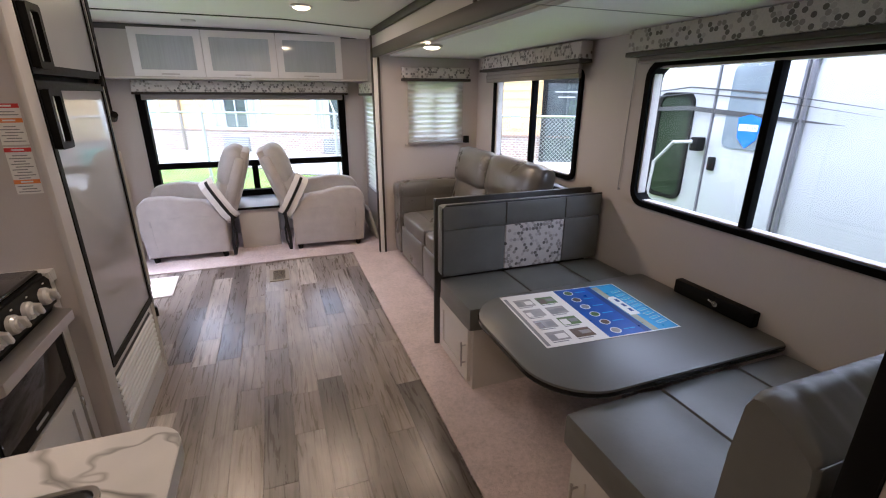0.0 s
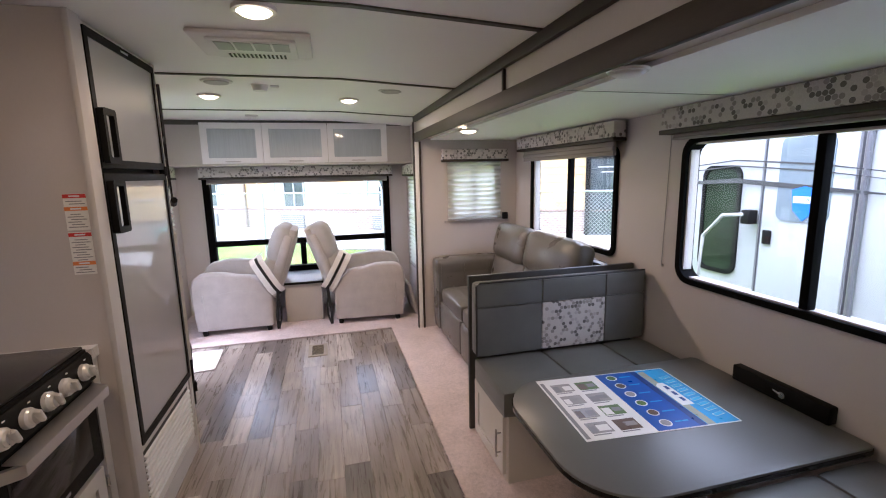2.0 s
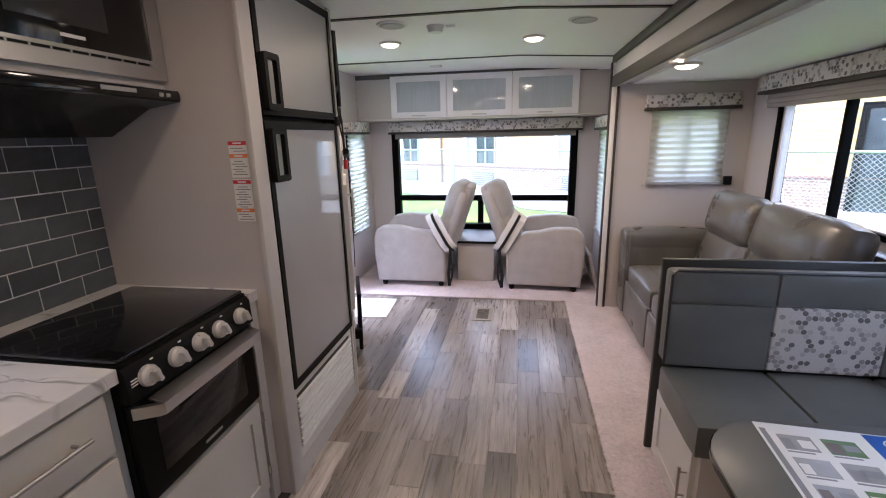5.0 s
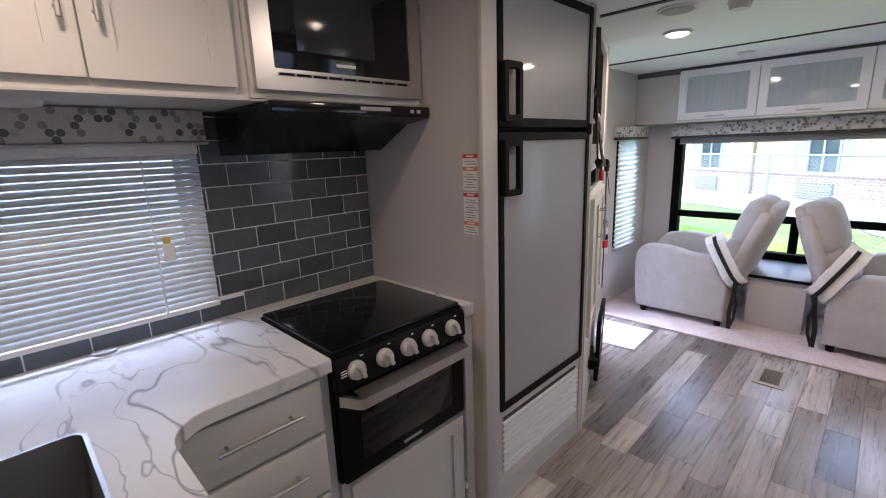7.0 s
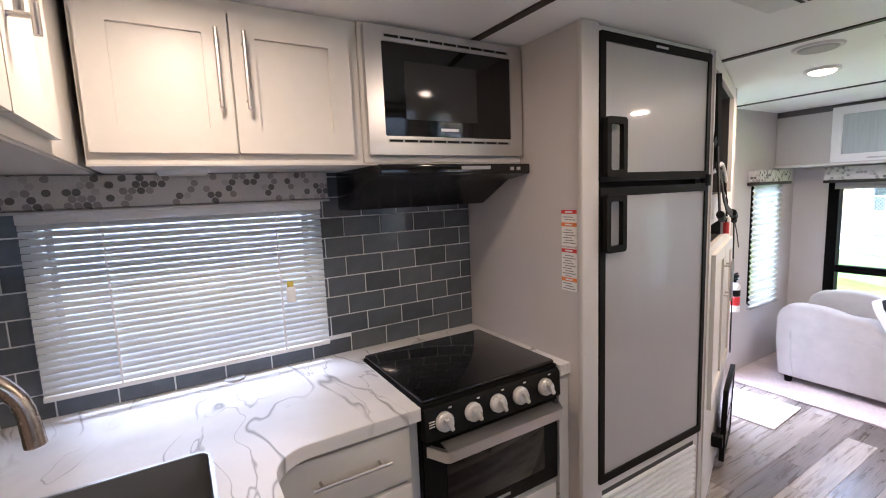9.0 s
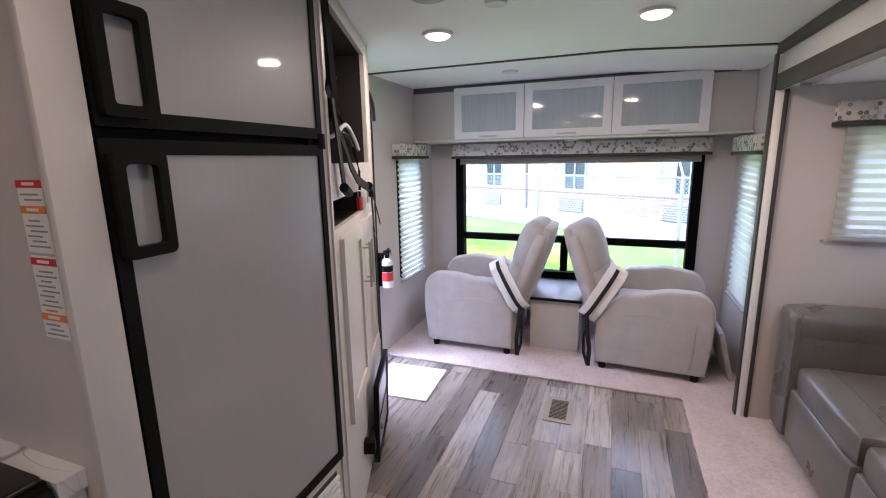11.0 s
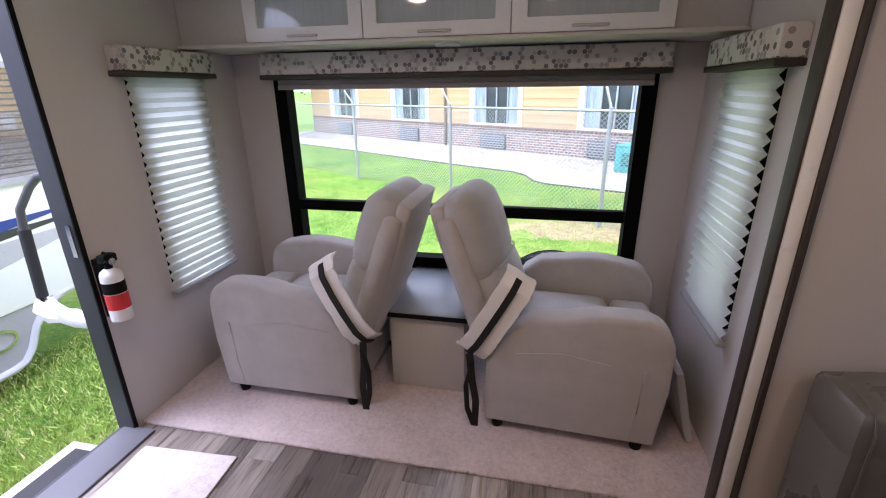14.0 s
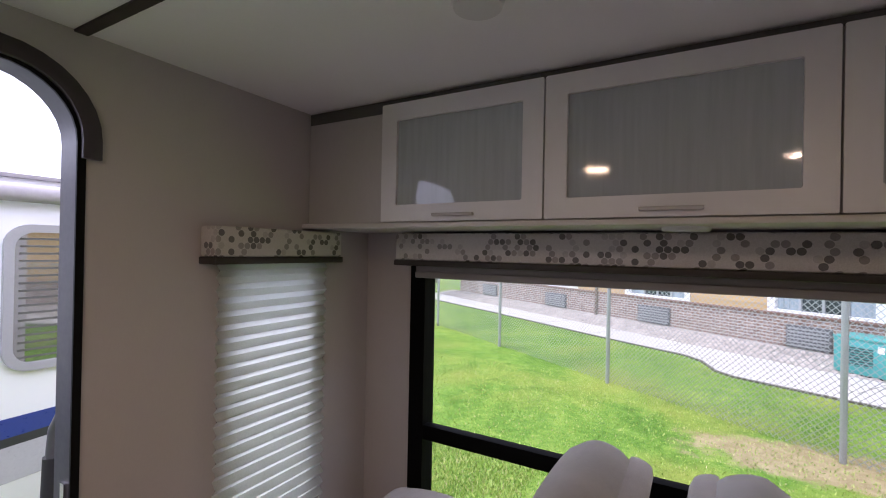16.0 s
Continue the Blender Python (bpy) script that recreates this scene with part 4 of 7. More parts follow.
part("back_frame", moved(cushion(-0.06, 0.06, SA + 0.02, SB - 0.02, -0.42, 0.42, 0.05, 0.01, "x"), pose(1.66, 0, 0.5, 0, 8, 0)), LEATHER_SOFA, sf)

# ---- recliners ----


def recliner(at, face, turn):
    """A narrow suede recliner with folded back; face -1 looks towards -x. Local x runs from its back (0) to its front."""
    r = thing("recliner", "light grey suede recliner with strapped reclined back", "recliner", at, turn, "pair of recliners")
    L, W = 0.70, 0.64
    f = face

    def X(a, b):
        return (min(f * a, f * b), max(f * a, f * b))

    # arms: side panels with rounded front shoulder
    for y0, y1 in ((0.0, 0.12), (W - 0.12, W)):
        sag = 0.06 if y0 == 0 else 0.0         # the inner arm sinks under the strapped back
        out = [(f * 0.0, 0.05), (f * 0.0, 0.36), (f * 0.10, 0.555 - sag), (f * 0.18, 0.612 - sag)]
        out += [(f * (0.30 + 0.24 * k / 4), 0.625 - sag * (1 - 0.14 * k) + 0.012 * math.sin(math.pi * k / 4)) for k in range(5)]
        out += [(f * (L - 0.12 + 0.12 * math.sin(a)), 0.615 - sag * 0.3 - 0.13 * (1 - math.cos(a))) for a in (math.pi / 2 * k / 6 for k in range(7))]
        out += [(f * L, 0.30), (f * (L - 0.025), 0.05)]
        p = part("arm", slab("y", y0, y1, out, 0.022, 3), SUEDE, r)
        if y0 == 0:
            part("seam", tube([(f * 0.12, -0.001, 0.40), (f * 0.3, -0.002, 0.425), (f * 0.48, -0.001, 0.40)], 0.0025, 5), SUEDE_IN, p)
            part("seam", tube([(f * (L - 0.10), -0.001, 0.36), (f * (L - 0.105), -0.001, 0.2), (f * (L - 0.125), -0.001, 0.07)], 0.0025, 5), SUEDE_IN, p)
    part("base", box(*X(0.02, L - 0.05), 0.1, W - 0.1, 0.05, 0.3), SUEDE, r)
    part("seat_cushion", cushion(*X(0.08, 0.50), 0.115, W - 0.115, 0.28, 0.465, 0.05, 0.02), SUEDE_IN, r)
    part("footrest", cushion(*X(0.50, L - 0.01), 0.115, W - 0.115, 0.16, 0.455, 0.045, 0.015), SUEDE_IN, r)
    tilt = -f * 19
    hinge = f * -0.03
    back = moved(cushion(-0.045, 0.045, 0.085, W - 0.085, -0.08, 0.63, 0.04, 0.012, "x"), pose(hinge, 0, 0.37, 0, tilt, 0))
    part("back_shell", back, SUEDE, r)
    pil = moved(cushion(-0.085, 0.085, 0.075, W - 0.075, 0.27, 0.665, 0.08, 0.035, "x"), pose(hinge + f * 0.085, 0, 0.37, 0, tilt, 0))
    part("head_pillow", pil, SUEDE_IN, r)
    mid = moved(cushion(-0.075, 0.085, 0.085, W - 0.085, 0.04, 0.36, 0.07, 0.03, "x"), pose(hinge + f * 0.095, 0, 0.37, 0, tilt, 0))
    part("lumbar_pillow", mid, SUEDE_IN, r)
    wing = moved(cushion(-0.05, 0.05, 0.055, 0.13, -0.06, 0.575, 0.04, 0.012, "y"), pose(hinge + f * 0.03, 0, 0.37, 0, tilt, 0))
    part("back_wing", wing, SUEDE, r)
    m_ = pose(hinge + f * 0.03, 0, 0.37, 0, tilt, 0)
    for y, x_ in ((0.131, f * 0.045), (0.082, f * -0.042)):
        part("back_seam", moved(tube([(x_, y, 0.02), (x_ + f * 0.006, y - 0.004, 0.25), (x_ + f * 0.004, y, 0.45), (x_ - f * 0.01, y + 0.012, 0.57)], 0.0035, 6), m_), SUEDE, r)
    part("tuck", moved(tube([(f * 0.055, 0.10, 0.33), (f * 0.135, 0.12, 0.315), (f * 0.165, 0.22, 0.31), (f * 0.168, W - 0.22, 0.31), (f * 0.135, W - 0.12, 0.315)], 0.004, 6), m_), SUEDE, r)
    part("recline_pull", box(*X(0.60, 0.615), -0.006, 0.0, 0.34, 0.40, 0.002), SUEDE_IN, r)
    for x in (0.05, L - 0.08):
        for y in (0.05, W - 0.05):
            part("foot", rod((f * x, y, 0.0), (f * x, y, 0.055), 0.022, 0.03, 12), BLACK, r)
    return r


recliner((-0.525, 4.765, 0.012), -1, 0)
recliner((0.056, 4.755, 0.012), 1, -3)


def strapping(x, y, f, turn):
    """Foam wrap and black webbing that hold a recliner's back down."""
    s = thing("shipping_strap", "white foam wrap under black webbing tying a recliner back", "strap", (x, y, 0.3), turn, "recliner straps")
    run = [(0.112, 0.05, 0.425), (0.112, 0.01, 0.415), (0.095, -0.022, 0.38), (0.055, -0.034, 0.305), (0.005, -0.038, 0.215), (-0.04, -0.034, 0.135), (-0.07, -0.015, 0.09), (-0.085, 0.02, 0.07)]
    side = Vector((f * 0.72, 0.0, -0.42))
    wide = ribbon([(f * (p[0] + 0.012), p[1] + 0.012, p[2] + 0.012) for p in run], side, 0.125, 0.009)
    bmesh.ops.subdivide_edges(wide, edges=wide.edges[:], cuts=2, use_grid_fill=True)
    fray = random.Random(5 if f > 0 else 8)
    for v in wide.verts:
        v.co += Vector((fray.uniform(-1, 1), fray.uniform(-0.5, 0.8), fray.uniform(-1, 1))) * 0.0035
    part("foam_wrap", wide, FOAM, s, "", 22)
    part("webbing", ribbon([(f * (p[0] + 0.006), p[1] - 0.001, p[2] + 0.008) for p in run], side, 0.026, 0.008), STRAP, s)
    part("webbing_tail", ribbon([(f * -0.06, -0.03, 0.1), (f * -0.052, -0.02, -0.02), (f * -0.035, -0.012, -0.14), (f * -0.04, -0.008, -0.27)], (1, 0.1, 0), 0.03, 0.004), STRAP, s)
    part("webbing_loop", ribbon([(f * -0.05, -0.026, 0.06), (f * -0.075, -0.03, -0.05), (f * -0.07, -0.024, -0.17), (f * -0.045, -0.012, -0.26)], (0.6, 0.8, 0), 0.024, 0.004), STRAP, s)
    return s


strapping(-0.525, 4.765, -1, 0)
strapping(0.056, 4.755, 1, -3)

# console between the recliners
cs = thing("console", "grey cabinet console between the recliners", "console", (-0.25, 5.25, 0.012))
part("body", box(-0.43, -0.07, 4.99, RY - 0.005, 0.012, 0.405, 0.004), GREY_PANEL, cs)
part("top", box(-0.45, -0.05, 4.965, RY - 0.003, 0.405, 0.43, 0.006), plain("console_laminate", (0.23, 0.235, 0.235), 0.35), cs)
part("edge_band", box(-0.452, -0.048, 4.960, 4.966, 0.405, 0.428, 0.002), BLACK, cs)

# ---- rear overhead cabinets ----
oc = thing("overhead_cabinet", "pale overhead cabinet run with three frosted glass doors", "cabinet", (0, 5.35, 1.6))
part("body", box(LX + 0.003, RX - 0.003, 5.20, RY - 0.003, 1.615, CZ - 0.045), GREY_PANEL, oc)
part("bottom_shelf", box(LX + 0.002, RX - 0.002, 5.165, RY - 0.002, 1.598, 1.614, 0.004), WHITE, oc)
# the top rail's dark colour paints the shade of the gap above the doors
part("top_rail", box(LX + 0.002, RX - 0.10, 5.20, 5.22, CZ - 0.046, CZ - 0.001, 0.003), plain("shadow_gap_rail", (0.10, 0.098, 0.095), 0.6), oc, "recessed rail under the ceiling, coloured dark for the gap's shade")
for x0, x1 in ((-1.10, -0.545), (-0.54, 0.08), (0.085, 0.69)):
    d = part("door", hoop("y", 5.175, 5.198, rounded(x0, x1, 1.618, CZ - 0.026, 0.003, 1), rounded(x0 + 0.06, x1 - 0.06, 1.673, CZ - 0.082, 0.004, 1)), WHITE_FRAME, oc, "white framed frosted door", 30)
    part("glass", box(x0 + 0.055, x1 - 0.055, 5.186, 5.190, 1.668, CZ - 0.077), FROST, d, "ribbed frosted glass", 0)
    part("pull", box((x0 + x1) / 2 - 0.07, (x0 + x1) / 2 + 0.07, 5.158, 5.176, 1.632, 1.642, 0.003), GREY_PANEL, d, "slim bar pull")
whole("puck_light", add(rod((-0.2, 5.30, 1.588), (-0.2, 5.30, 1.598), 0.055, 0.06, 24)), PLASTIC, "unlit white puck light under the overhead cabinet", "light")

# ---- kitchen ----
CT = 0.905


def shaker(parent, axis, d, side, u0, u1, v0, v1, name="door", label="white recessed-panel cabinet door", rail=0.055, thick=0.018):
    """A framed cabinet front; side is the way out into the room."""
    o = hoop(axis, d, d + side * thick, rounded(u0, u1, v0, v1, 0.003, 1), rounded(u0 + rail, u1 - rail, v0 + rail, v1 - rail, 0.003, 1))
    p, q = put_at(axis, d, u0 + rail - 0.004, v0 + rail - 0.004), put_at(axis, d + side * thick * 0.45, u1 - rail + 0.004, v1 - rail + 0.004)
    return part(name, add(o, box(min(p.x, q.x), max(p.x, q.x), min(p.y, q.y), max(p.y, q.y), p.z, q.z)), WHITE, parent, label, 30)


def bar_pull(parent, a, b, out):
    """A bar handle between a and b held off its front by the vector out."""
    a, b, out = Vector(a), Vector(b), Vector(out)
    e = (b - a).normalized() * min(0.025, (b - a).length * 0.15)
    return part("handle", add(rod(a + out, b + out, 0.0055, n=12), rod(a + e, a + e + out, 0.0045, n=8), rod(b - e, b - e + out, 0.0045, n=8)), SATIN, parent, "brushed steel bar handle")


PY = 0.498                                     # tiled face of the partition
whole("kitchen_partition", box(LX, -0.62, 0.36, PY - 0.0045, 0, CZ), WALL, "light greige partition behind the peninsula", "wall", "structure", 0)

kb = thing("base_cabinet", "white kitchen base cabinet with bar-handled drawers", "cabinet", (-1.1, 1.3, 0))
part("body", box(LX + 0.004, -0.832, 1.10, 1.546, 0.0, 0.866), WHITE, kb)
for z0, z1 in ((0.695, 0.852), (0.50, 0.678), (0.10, 0.485)):
    d = part("drawer", box(-0.832, -0.812, 1.15, 1.512, z0, z1, 0.004), WHITE, kb, "white slab drawer front")
    zc = (z0 + z1) / 2 + 0.01
    bar_pull(d, (-0.812, 1.225, zc), (-0.812, 1.44, zc), (0.028, 0, 0))
pn = thing("peninsula_cabinet", "white peninsula cabinet carrying the sink", "cabinet", (-0.75, 0.76, 0))
part("front_panel", box(LX + 0.004, -0.29, 1.072, 1.092, 0.0, 0.866), WHITE, pn)
part("end_panel", box(-0.31, -0.29, 0.45, 1.07, 0.0, 0.866), WHITE, pn)
part("back_panel", box(-0.615, -0.31, 0.43, 0.45, 0.0, 0.866), WHITE, pn)
for x0, x1 in ((-0.78, -0.56), (-0.54, -0.32)):
    shaker(pn, "y", 1.092, 1, x0, x1, 0.1, 0.84)

# marble-look worktop with its sink cut-out, running round the range
SINK_R = (-0.92, -0.33, 0.56, 1.015)
outer = [(LX + 0.002, 0.424), (-0.24, 0.424)]
outer += [(-0.30 + 0.06 * math.cos(a), 1.07 + 0.06 * math.sin(a)) for a in (math.pi / 2 * k / 6 for k in range(7))]
outer += [(-0.70 - 0.10 * math.sin(a), 1.23 - 0.10 * math.cos(a)) for a in (math.pi / 2 * k / 7 for k in range(8))]
outer += [(-0.80, 1.545), (-1.272, 1.545), (-1.272, 2.088), (-0.786, 2.088), (-0.786, 2.1355), (LX + 0.002, 2.1355)]
inner = rounded(SINK_R[0], SINK_R[1], SINK_R[2], SINK_R[3], 0.03, 4)
wb = bmesh.new()
for loop in (outer, inner):
    vs = [wb.verts.new((x, y, CT)) for x, y in loop]
    for a, b in zip(vs, vs[1:] + vs[:1]):
        wb.edges.new((a, b))
bmesh.ops.triangle_fill(wb, edges=wb.edges[:], use_beauty=True)
ex = bmesh.ops.extrude_face_region(wb, geom=wb.faces[:])
bmesh.ops.translate(wb, verts=[e for e in ex["geom"] if isinstance(e, bmesh.types.BMVert)], vec=(0, 0, -0.038))
bmesh.ops.recalc_face_normals(wb, faces=wb.faces)
wt = thing("worktop", "white marble-look laminate worktop with grey veins", "worktop", (-1.0, 1.3, CT - 0.038))
part("slab", wb, MARBLE, wt, smooth=30)
part("edge_band", ribbon([(x, y, CT - 0.0195) for x, y in outer[1:17]] + [(-0.80, 1.544, CT - 0.0195)], (0, 0, 1), 0.036, 0.003), MARBLE, wt, "rounded laminate front edge", 30)

sk = thing("sink", "dark grey single-bowl sink set in the worktop", "sink", (-0.62, 0.79, 0.70))
rim = hoop("z", CT + 0.003, CT - 0.02, rounded(*SINK_R, 0.03, 4), rounded(SINK_R[0] + 0.008, SINK_R[1] - 0.008, SINK_R[2] + 0.008, SINK_R[3] - 0.008, 0.024, 4))
part("rim", rim, STEEL, sk, "thin steel rim")
bowl = bmesh.new()
loops = [[bowl.verts.new((x, y, z)) for x, y in rounded(SINK_R[0] + g, SINK_R[1] - g, SINK_R[2] + g, SINK_R[3] - g, 0.03, 4)] for z, g in ((CT, 0.008), (0.735, 0.018), (0.72, 0.04))]
for a, b in zip(loops, loops[1:]):
    for j in range(len(a)):
        bowl.faces.new((a[j], a[(j + 1) % len(a)], b[(j + 1) % len(a)], b[j]))
bowl.faces.new(loops[-1])
part("bowl", bowl, SINK, sk)
part("drain", rod((-0.62, 0.78, 0.721), (-0.62, 0.78, 0.727), 0.045, n=24), STEEL, sk)

NICKEL = plain("brushed_nickel", (0.47, 0.40, 0.35), 0.26, 1.0, vary=0.05)
FU, FV = -0.70, 0.53
fc = thing("faucet", "brushed nickel high-arc kitchen faucet", "faucet", (FU, FV, CT))
part("base", add(rod((FU, FV, CT), (FU, FV, CT + 0.012), 0.03, 0.028, 24), rod((FU, FV, CT + 0.012), (FU, FV, CT + 0.07), 0.022, 0.019, 24)), NICKEL, fc)
arc = [(FU, FV, CT + 0.06), (FU, FV, CT + 0.16)] + [(FU, FV + 0.109 - 0.109 * math.cos(a), 1.157 + 0.109 * math.sin(a)) for a in (math.pi * k / 16 for k in range(17))]
part("spout", tube(arc, 0.0145, 16), NICKEL, fc, "curved brushed nickel spout")
part("spray_head", rod((FU, FV + 0.218, 1.165), (FU, FV + 0.222, 1.115), 0.0150, 0.0165, 20), NICKEL, fc)
part("lever", rod((FU + 0.02, FV, CT + 0.05), (FU + 0.09, FV + 0.02, CT + 0.085), 0.007, 0.005), NICKEL, fc)
whole("worktop_outlet_cap", rod((-1.37, 1.12, CT), (-1.37, 1.12, CT + 0.006), 0.035, 0.032, 24), GREY_PLASTIC, "round grey cap set in the worktop", "cap")

# ---- range ----
R0, R1, RF = 1.549, 2.084, -0.792            # range: sides and front face
rg = thing("range", "black gas range with silver knobs and steel oven handle", "range", (-1.03, 1.82, 0.48))
part("body", box(-1.268, RF - 0.024, R0, R1, 0.485, 0.90), BLACK, rg)
part("glass_cover", slab("z", 0.909, 0.922, rounded(-1.262, RF - 0.012, R0 + 0.004, R1 - 0.004, 0.012, 3), 0.004), BLACK_GLOSS, rg, "black glass cooktop cover")
part("cover_rim", hoop("z", 0.90, 0.909, rounded(-1.268, RF - 0.006, R0, R1, 0.01, 3), rounded(-1.25, RF - 0.03, R0 + 0.02, R1 - 0.02, 0.01, 3)), BLACK, rg)
part("control_panel", slab("y", R0, R1, [(RF - 0.024, 0.90), (RF - 0.004, 0.898), (RF + 0.006, 0.885), (RF + 0.010, 0.802), (RF - 0.024, 0.797)], 0.003), BLACK, rg)
for y in (1.611, 1.713, 1.808, 1.899, 2.009):
    c, o = Vector((RF + 0.009, y, 0.852)), Vector((0.99, 0, 0.13))
    k = part("knob", add(rod(c, c + o * 0.012, 0.029, 0.028, 28), rod(c + o * 0.012, c + o * 0.018, 0.028, 0.023, 28), rod(c + o * 0.018, c + o * 0.026, 0.022, 0.020, 28)), KNOB, rg, "silver control knob")
    part("grip", moved(box(-0.010, 0.008, -0.0065, 0.0065, -0.021, 0.021, 0.004), Matrix.Translation(c + o * 0.034) @ pose(0, 0, 0, 25, 0, 0)), KNOB, k)
    part("print_mark", box(RF + 0.0075, RF + 0.009, y + 0.018, y + 0.028, 0.8865, 0.8905), PAPER, rg, smooth=0)
for z in (0.860, 0.852, 0.844):
    part("print_mark", box(RF + 0.0085, RF + 0.0105, 1.561, 1.580, z, z + 0.003), PAPER, rg, smooth=0)
OX, HZ = RF + 0.062, 0.752
hb = slab("z", HZ, HZ + 0.033, [(RF - 0.002, R0 + 0.006), (OX - 0.008, R0 + 0.036), (OX, R0 + 0.046), (OX, R1 - 0.046), (OX - 0.008, R1 - 0.036), (RF - 0.002, R1 - 0.006),
                               (RF - 0.002, R1 - 0.022), (OX - 0.014, R1 - 0.050), (OX - 0.014, R0 + 0.050), (RF - 0.002, R0 + 0.022)])
part("oven_handle", add(hb, slab("y", R0 + 0.046, R1 - 0.046, [(OX, HZ + 0.033), (OX - 0.05, HZ + 0.041), (OX - 0.05, HZ + 0.037), (OX - 0.002, HZ + 0.029)])), STEEL, rg, "wide folded steel oven handle", 25)
od = part("oven_door", box(RF - 0.024, RF - 0.002, R0 + 0.004, R1 - 0.004, 0.49, 0.792, 0.006), BLACK, rg)
part("oven_glass", box(RF - 0.003, RF + 0.0005, R0 + 0.07, R1 - 0.07, 0.545, 0.725, 0.002), BLACK_GLOSS, od, "black oven window")
part("name_mark", box(RF - 0.0025, RF - 0.001, 1.78, 1.86, 0.512, 0.522), GREY_PLASTIC, od, smooth=0)
rc = thing("range_cabinet", "white cabinet door below the range", "cabinet", (-1.06, 1.84, 0))
part("body", box(LX + 0.004, -0.818, 1.549, 2.134, 0.0, 0.483), WHITE, rc)
shaker(rc, "x", -0.818, 1, 1.575, 2.075, 0.08, 0.468)
for z in (0.16, 0.40):
    part("hinge", rod((-0.797, 2.084, z - 0.02), (-0.797, 2.084, z + 0.02), 0.006), CHROME, rc)
part("side_filler", box(-0.818, -0.796, 2.090, 2.1345, 0.0, 0.866), WHITE, rc)

# ---- range hood and microwave ----
hd = thing("range_hood", "black slanted under-cabinet range hood", "range hood", (-1.22, 1.855, 1.46))
part("canopy", slab("y", 1.535, 2.135, [(-0.978, 1.609), (-0.978, 1.574), (-1.10, 1.556), (-1.27, 1.466), (LX + 0.01, 1.466), (LX + 0.01, 1.609)], 0.004), HOOD_BLACK, hd)
part("front_lip", box(-0.979, -0.972, 1.54, 2.13, 1.578, 1.606, 0.002), BLACK_GLOSS, hd)
part("name_mark", box(-0.973, -0.9705, 1.83, 1.95, 1.590, 1.602), GREY_PLASTIC, hd, smooth=0)
for y in (2.045, 2.075):
    part("switch", box(-0.973, -0.968, y - 0.008, y + 0.008, 1.586, 1.598, 0.001), GREY_PLASTIC, hd)

uc = thing("wall_cabinet", "white wall cabinet with two doors over the sink", "cabinet", (-1.25, 1.18, 1.61))
part("body", box(LX + 0.004, -1.04, 0.832, 1.512, 1.616, CZ - 0.003), WHITE, uc)
part("bottom_panel", box(LX + 0.004, -1.03, 0.832, 2.134, 1.6105, 1.6158), GREY_PANEL, uc, "grey cabinet underside")
for y0, y1, hy in ((0.842, 1.157, 1.127), (1.162, 1.480, 1.192)):
    d = shaker(uc, "x", -1.04, 1, y0, y1, 1.642, 2.0, rail=0.06)
    bar_pull(d, (-1.022, hy, 1.752), (-1.022, hy, 1.946), (0.03, 0, 0))
mc = thing("microwave_cabinet", "white wall cabinet framing the microwave", "cabinet", (-1.25, 1.855, 1.61))
part("body", box(LX + 0.004, -1.030, 1.514, 2.135, 1.618, CZ - 0.003), WHITE, mc)
mw = thing("microwave", "built-in microwave with black door and steel trim", "microwave", (-1.02, 1.83, 1.640))
Y0, Y1, Z0, Z1, MX = 1.524, 2.129, 1.640, 2.024, -1.008
part("trim_frame", hoop("x", MX - 0.022, MX, rounded(Y0, Y1, Z0, Z1, 0.004, 1), rounded(Y0 + 0.055, Y1 - 0.052, Z0 + 0.058, Z1 - 0.044, 0.004, 1)), STEEL, mw, "brushed steel trim frame")
part("door", box(MX - 0.016, MX - 0.003, Y0 + 0.055, Y1 - 0.052, Z0 + 0.058, Z1 - 0.044, 0.002), BLACK_GLOSS, mw, "black glass door")
part("window_mesh", box(MX - 0.004, MX - 0.0015, Y0 + 0.13, Y1 - 0.20, Z0 + 0.11, Z1 - 0.095, 0.001), plain("dark_mesh", (0.035, 0.035, 0.037), 0.10, vary=0.3, grain=400), mw)
part("name_mark", box(MX - 0.0025, MX - 0.0012, 1.78, 1.85, Z0 + 0.078, Z0 + 0.087), PAPER, mw, smooth=0)
for z in (Z0 + 0.040, Z1 - 0.032):
    part("vent_channel", box(MX - 0.001, MX + 0.0006, Y0 + 0.062, Y1 - 0.058, z - 0.002, z + 0.009), GREY_PLASTIC, mw, smooth=0)
    for j in range(9):
        y = Y0 + 0.066 + j * 0.053
        part("vent_slot", box(MX + 0.0004, MX + 0.0014, y, y + 0.046, z, z + 0.007), BLACK, mw, smooth=0)

cc = thing("corner_wall_cabinet", "white wall cabinet on the kitchen partition", "cabinet", (-1.0, 0.63, 1.61))
part("body", box(LX + 0.004, -0.25, PY + 0.002, 0.812, 1.616, CZ - 0.003), WHITE, cc)
part("bottom_panel", box(LX + 0.004, -0.254, PY + 0.004, 0.808, 1.6105, 1.6158), GREY_PANEL, cc, "grey cabinet underside")
for x0, x1, hx in ((-0.805, -0.508, -0.545), (-0.502, -0.262, -0.455)):
    d = shaker(cc, "y", 0.812, 1, x0, x1, 1.642, 2.0, rail=0.055)
    bar_pull(d, (hx, 0.83, 1.752), (hx, 0.83, 1.946), (0, 0.03, 0))
whole("under_cabinet_light", rod((-1.24, 1.03, 1.598), (-1.24, 1.03, 1.6105), 0.062, 0.066, 28), PLASTIC, "unlit white disc light under the wall cabinet", "light")

